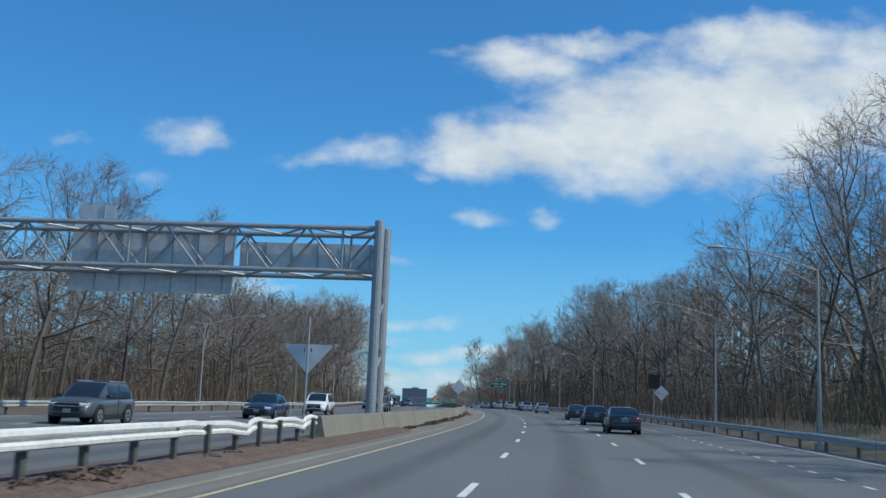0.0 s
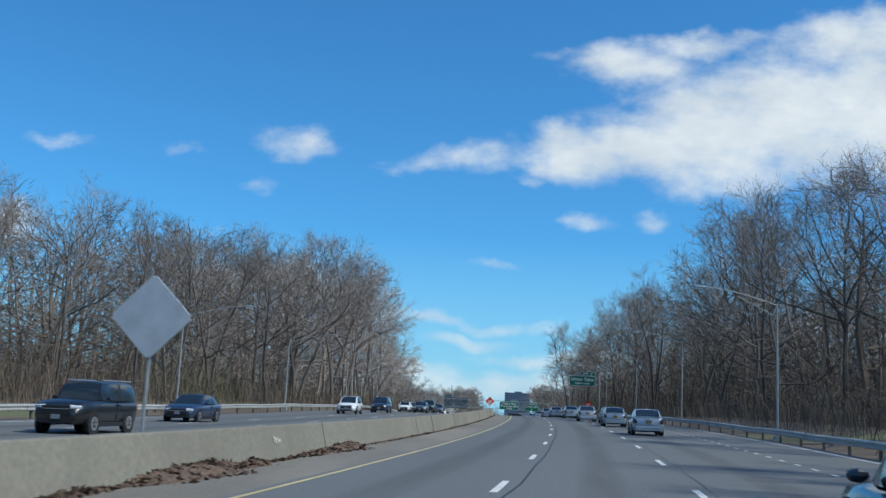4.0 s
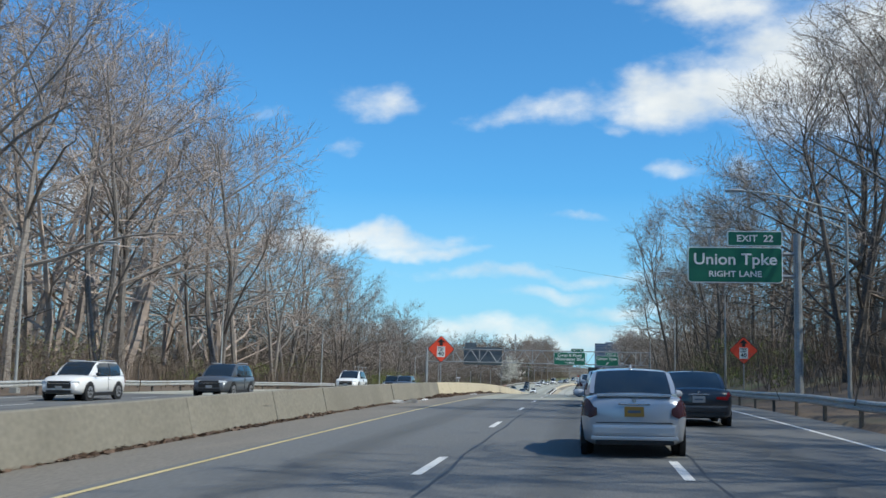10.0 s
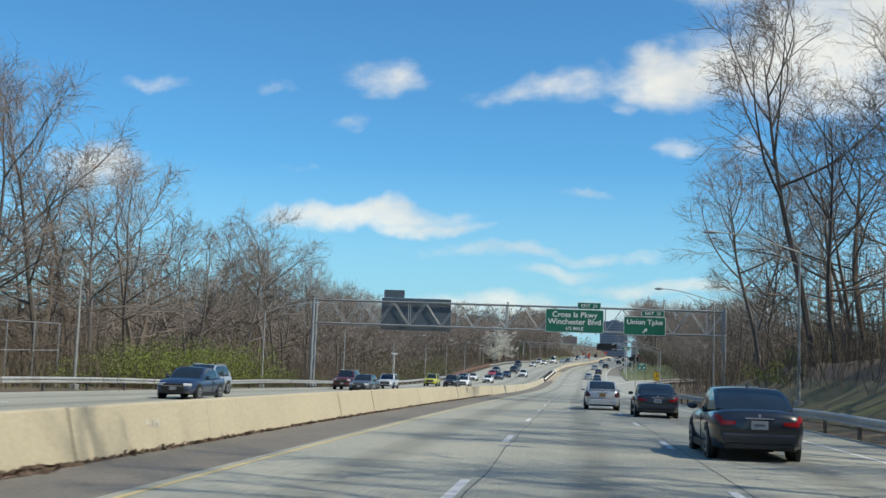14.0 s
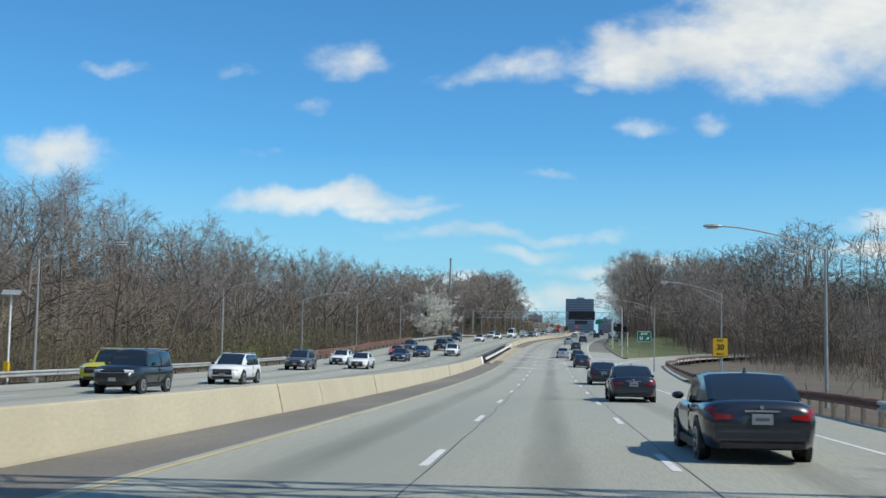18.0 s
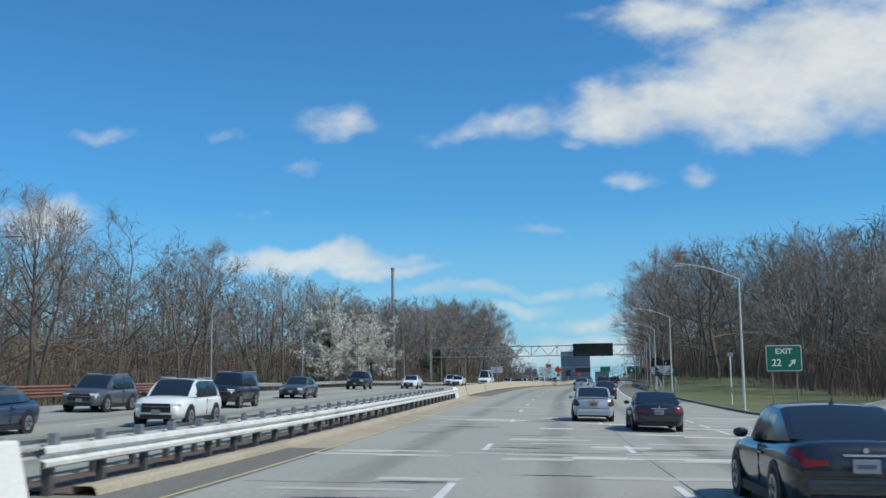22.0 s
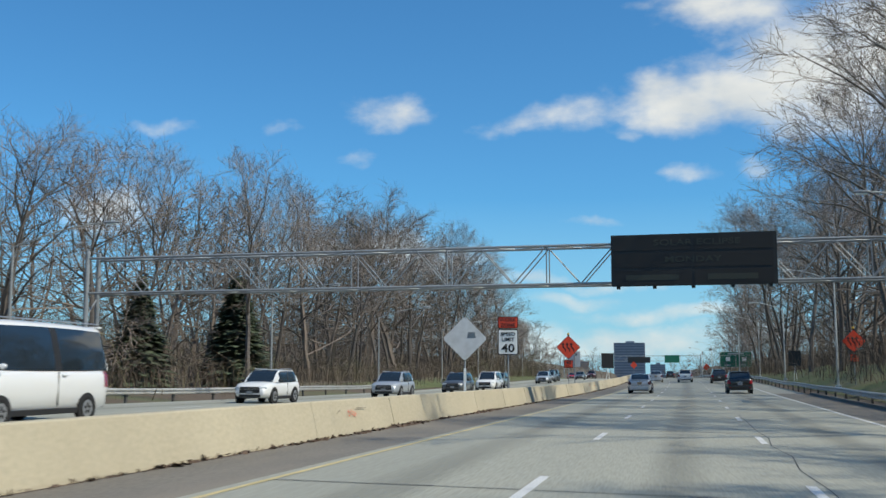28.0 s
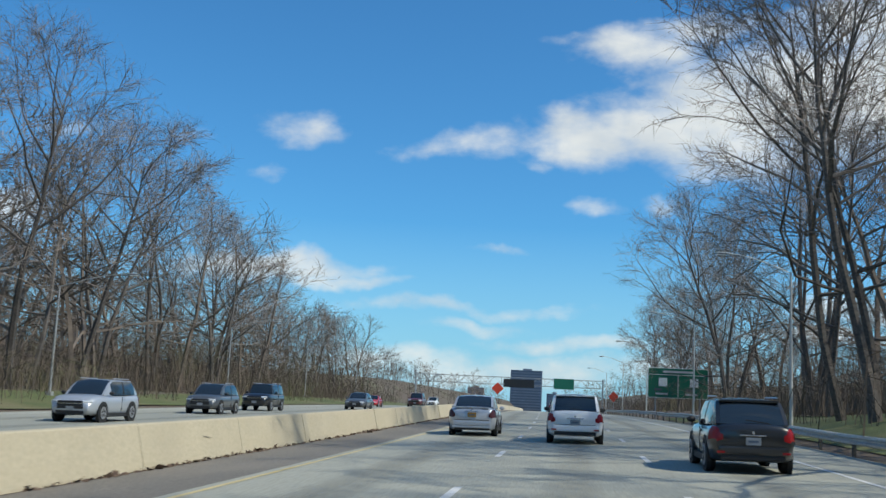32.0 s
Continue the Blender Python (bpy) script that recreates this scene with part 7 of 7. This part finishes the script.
            part("rim_gap", sp, M_TRIM, wheel)
    # rear end
    yb = -0.5 * L
    zt = d["tail"] - 0.06
    hi = zt - 0.10
    for sx in (1, -1):
        i0, i1, k0, k1 = (0, 4, 5, 6) if kind == "sedan" else (0, 4, 4, 6)
        lamp = bmesh.new()
        rows_ = [[lamp.verts.new((sx * rings[i][k][0] * 1.008, rings[i][k][1] - 0.006, rings[i][k][2])) for k in range(k0, k1 + 1)] for i in range(i0, i1 + 1)]
        zs = [rings[0][k][2] for k in range(k0, k1 + 1)]
        inner = hw * (0.50 if kind == "sedan" else 0.70)
        rows_.insert(0, [lamp.verts.new((sx * inner, yb - 0.012, zs[0] + (zs[-1] - zs[0]) * (0.25 + 0.65 * q / (len(zs) - 1)))) for q in range(len(zs))])
        for ra, rb in zip(rows_, rows_[1:]):
            for q in range(len(ra) - 1):
                lamp.faces.new((ra[q], ra[q + 1], rb[q + 1], rb[q]))
        bmesh.ops.recalc_face_normals(lamp, faces=lamp.faces)
        for f in lamp.faces:
            f.smooth = True
        part("tail_light", lamp, M_TAIL_SMOKED if kind == "compact" else M_TAIL, c, "red tail light")
        if kind == "sedan":
            part("exhaust", tb((sx * hw * 0.60, yb - 0.02, lo + 0.12), (sx * hw * 0.60, yb + 0.2, lo + 0.12), 0.04, 0.04, 10), M_TRIM, c)
    part("rear_bumper", bx(-hw * 0.80, hw * 0.80, yb - 0.03, yb + 0.16, lo + 0.17, lo + 0.36, bevel=0.05), M_TRIM if kind == "boxy_suv" else mat, c)
    part("lower_valance", bx(-hw * 0.74, hw * 0.74, yb - 0.01, yb + 0.2, lo + (0.02 if kind == "compact" else 0.05), lo + (0.10 if kind == "compact" else 0.17), bevel=0.03), M_TRIM, c)
    if kind == "compact":
        part("bumper_lip", bx(-hw * 0.82, hw * 0.82, yb - 0.035, yb + 0.16, lo + 0.10, lo + 0.165, bevel=0.02), mat, c)
    pz = zt - 0.22 if not boxy else zt - 0.30
    pl = part("number_plate", bx(-0.165, 0.165, yb - 0.03, yb - 0.012, pz - 0.085, pz + 0.085, bevel=0.008), plate or M_PLATE, c, "number plate with dark bars")
    if rear:
        part("plate_bar", bx(-0.11, 0.11, yb - 0.034, yb - 0.029, pz - 0.022, pz + 0.022), M_BLDG_WIN, pl)
    if rear:
        part("trunk_seam", bx(-hw * 0.72, hw * 0.72, yb - 0.006, yb + 0.02, lo + 0.385, lo + 0.40), M_TRIM, c)
        part("trunk_handle", bx(-hw * 0.30, hw * 0.30, yb - 0.022, yb + 0.02, pz + 0.115, pz + 0.145, bevel=0.008), M_CHROME, c)
        part("badge", tb((0, yb - 0.02, pz + 0.19), (0, yb + 0.02, pz + 0.19), 0.035, 0.035, 12), M_CHROME, c)
    if boxy:
        part("roof_spoiler", bx(-wt * 0.9, wt * 0.9, rw[0] * L - 0.14, rw[0] * L + 0.06, H - 0.085, H - 0.03, bevel=0.02), mat, c)
        for sx in (1, -1):
            part("roof_rail", tb((sx * wt * 0.93, ws[1] * L - 0.15, H + 0.035), (sx * wt * 0.93, rw[0] * L + 0.15, H + 0.03), 0.022, 0.022, 6), M_RIM, c)
            if rear:
                part("reflector", bx(sx * hw * 0.66, sx * hw * 0.84, yb - 0.05, yb - 0.03, lo + 0.2, lo + 0.25), M_TAIL, c)
        if rear:
            ob = part("rear_wiper", bx(-0.05, 0.5, -0.01, 0.01, -0.012, 0.012), M_TRIM, c)
            ob.matrix_basis = pose(-0.1, rw[1] * L - 0.0, zr + 0.08, 0, 8, 0)
    else:
        if kind != "sedan":
            part("trunk_lip", bx(-hw * 0.7, hw * 0.7, yb + 0.02, yb + 0.14, d["tail"] - 0.03, d["tail"] + 0.018, bevel=0.012), mat, c)
        bm = bmesh.new()
        bmesh.ops.create_cone(bm, cap_ends=True, segments=6, radius1=0.045, radius2=0.008, depth=0.09, matrix=Matrix.Translation((0, rw[0] * L + 0.1, H + 0.04)))
        part("antenna", bm, mat, c)
    # front end
    yf = 0.5 * L
    zh = d["hood"] - 0.20
    part("grille", bx(-hw * 0.56, hw * 0.56, yf - 0.10, yf + 0.016, zh - 0.27, zh + 0.04, bevel=0.03), M_TRIM, c)
    if not rear:
        part("grille_bar", bx(-hw * 0.5, hw * 0.5, yf - 0.02, yf + 0.022, zh - 0.08, zh - 0.055), M_CHROME, c)
    part("air_intake", bx(-hw * 0.6, hw * 0.6, yf - 0.14, yf + 0.004, lo + 0.06, lo + 0.2, bevel=0.02), M_TRIM, c)
    for sx in (1, -1):
        ob = part("headlight", bx(-0.19, 0.19, -0.10, 0.10, -0.05, 0.055, bevel=0.03), M_HEAD, c, "clear headlight")
        ob.matrix_basis = pose(sx * hw * 0.66, yf - 0.15, zh - 0.0, -14, 0, -sx * 30)
    if not rear:
        part("front_plate", bx(-0.155, 0.155, yf + 0.006, yf + 0.022, lo + 0.21, lo + 0.36, bevel=0.006), plate or M_PLATE, c)
    return c


def seat_car(c, s, o, oncoming):
    """Wheels on the road; s is the end of the car that faces the camera."""
    L = c["length"]
    mid = s + L / 2
    p = on(mid, o)
    b, g = math.atan(math.tan(radians(spline(BANK, mid)))), radians(spline(GRADE, mid))
    return pose(p.x, p.y, p.z + 0.004, 0, 0, heading(mid)) @ Matrix.Rotation(-b, 4, "Y") @ Matrix.Rotation(g, 4, "X") @ (Matrix.Rotation(math.pi, 4, "Z") if oncoming else Matrix.Identity(4))


CARS = {
    "dark_sedan": ("sedan", P_DARK, "sedan_car", "dark blue-black sedan driving in the outer lane", None),
    "silver_compact": ("compact", P_SILVER, "sedan_car", "silver compact sedan with an orange number plate", M_PLATE_Y),
    "white_suv_away": ("suv", P_WHITE, "suv_car", "white sport utility car with dark rear glass", None),
    "dark_suv_away": ("suv", P_BLACK, "suv_car", "black sport utility car with silver roof rails", None),
    "white_suv": ("suv", P_WHITE, "suv_car", "white sport utility car in oncoming traffic", None),
    "grey_suv": ("suv", P_GREY, "suv_car", "dark grey sport utility car in oncoming traffic", None),
    "black_boxy": ("boxy_suv", P_BLACK, "suv_car", "black boxy off-road car in oncoming traffic", None),
    "lime_boxy": ("boxy_suv", P_LIME, "suv_car", "lime yellow off-road car in oncoming traffic", None),
    "maroon_boxy": ("boxy_suv", P_MAROON, "pickup_car", "dark red large car in oncoming traffic", None),
    "white_sedan": ("sedan", P_WHITE, "sedan_car", "white sedan in oncoming traffic", None),
    "navy_sedan": ("sedan", P_BLUE, "sedan_car", "navy blue sedan in oncoming traffic", None),
    "grey_sedan": ("sedan", P_GREY, "sedan_car", "dark grey sedan in oncoming traffic", None),
    "silver_suv": ("suv", P_SILVER, "suv_car", "silver sport utility car in oncoming traffic", None),
    "green_suv": ("suv", P_GREEN, "suv_car", "grey-green sport utility car in oncoming traffic", None),
    "red_sports": ("sports", P_RED, "sports_car", "bright red low sports car in oncoming traffic", None),
    "navy_minivan": ("minivan", P_BLUE, "minivan", "dark blue minivan in oncoming traffic", None),
    "white_bus": ("bus", P_WHITE, "shuttle_bus", "white shuttle bus with dark windows in oncoming traffic", None),
    "white_minivan": ("minivan", P_WHITE, "minivan", "white minivan in oncoming traffic", None),
}
TRAFFIC = [
    # same way: the end that is seen, offset
    ("dark_sedan", 59.4, 3.55), ("dark_sedan", 81.0, 3.4), ("dark_sedan", 104.0, 3.5), ("dark_sedan", 191.9, 3.6), ("dark_sedan", 238.2, 3.75), ("dark_sedan", 263.1, 3.45), ("dark_sedan", 284.8, 3.5), ("dark_sedan", 308.7, 3.35), ("dark_sedan", 332.4, 3.4),
    ("dark_sedan", 355.7, 3.3), ("dark_sedan", 380.3, 3.25), ("dark_sedan", 457.7, 3.4), ("dark_sedan", 483.2, 3.35), ("dark_sedan", 509.4, 3.45), ("dark_sedan", 564.0, 3.6), ("dark_sedan", 590.0, 3.7), ("dark_sedan", 641.0, 3.85),
    ("silver_compact", 158.1, 3.6), ("silver_compact", 179.4, 3.0), ("silver_compact", 201.6, 2.0), ("silver_compact", 226.8, 1.8), ("silver_compact", 252.6, 1.3), ("silver_compact", 278.3, 1.4), ("silver_compact", 305.2, 1.2), ("silver_compact", 328.3, 1.15), ("silver_compact", 389.9, 1.2),
    ("silver_compact", 598.0, 1.65), ("silver_compact", 677.1, 1.7), ("silver_compact", 801.0, -3.5), ("silver_compact", 864.9, -3.7),
    ("dark_suv_away", 704.2, 4.1), ("dark_suv_away", 800.0, 3.9), ("dark_suv_away", 849.2, 3.95), ("white_suv_away", 861.0, 0.1),
    ("dark_suv_away", 975.0, 0.2), ("dark_suv_away", 985.0, 3.9),
]
ONCOMING = [
    ("grey_suv", 39.5, -18.9), ("navy_sedan", 60, -17.0), ("white_suv", 83, -18.2), ("white_suv", 98, -21.0), ("grey_suv", 115, -17.0), ("black_boxy", 130, -18.0), ("navy_sedan", 150, -21.2),
    ("white_suv", 196, -20.8), ("navy_minivan", 216, -20.3), ("grey_sedan", 234, -17.2), ("white_sedan", 252, -20.8), ("black_boxy", 250, -17.2), ("white_suv", 276, -21.0), ("grey_suv", 284, -17.4), 
    ("white_suv", 318, -18.0), ("grey_suv", 347, -18.0), ("black_boxy", 358, -21.2), ("navy_sedan", 380, -18.0), ("silver_suv", 391, -21.2), ("grey_sedan", 420, -17.6), ("maroon_boxy", 431, -21.4), ("white_suv", 452, -21.2), 
    ("black_boxy", 482, -17.6), ("white_suv", 496, -17.4), ("lime_boxy", 489, -21.4), ("grey_suv", 528, -21.2), ("white_sedan", 546, -21.2), ("white_sedan", 535, -17.2), ("navy_sedan", 562, -17.4), ("red_sports", 580, -20.4), ("navy_sedan", 578, -16.9), ("grey_suv", 596, -20.9),
    ("white_suv", 586, -13.6), ("black_boxy", 604, -17.2), ("grey_sedan", 622, -18.0), ("white_sedan", 667, -17.0), ("black_boxy", 656, -20.6), ("white_sedan", 706, -17.2), ("white_minivan", 722, -20.8),
    ("white_bus", 739.5, -17.6), ("white_suv", 766, -20.6), ("silver_suv", 782.5, -18.6), ("grey_suv", 800, -18.0), ("white_minivan", 815, -18.2), ("green_suv", 831, -20.0), ("silver_suv", 864, -19.0), 
    ("grey_suv", 882, -20.0), ("black_boxy", 895, -20.6), ("grey_sedan", 915, -17.4), ("red_sports", 944, -20.8), ("maroon_boxy", 958, -17.4), ("white_suv", 1010, -20.6), 
]
protos = {}
for key, s, o in TRAFFIC + ONCOMING:
    oncoming = o < -8
    tag = (key, oncoming)
    if tag not in protos:
        kind, mat, name, label, plate = CARS[key]
        if not oncoming and "oncoming" in label:
            label = label.replace("in oncoming traffic", "driving ahead")
        c = build_car(kind, mat, name, label, plate, "oncoming cars" if oncoming else "cars driving ahead", not oncoming)
        c["length"] = SHAPES[kind]["L"]
        c.matrix_world = seat_car(c, s, o, oncoming)
        protos[tag] = c
    else:
        copy_thing(protos[tag], seat_car(protos[tag], s, o, oncoming))
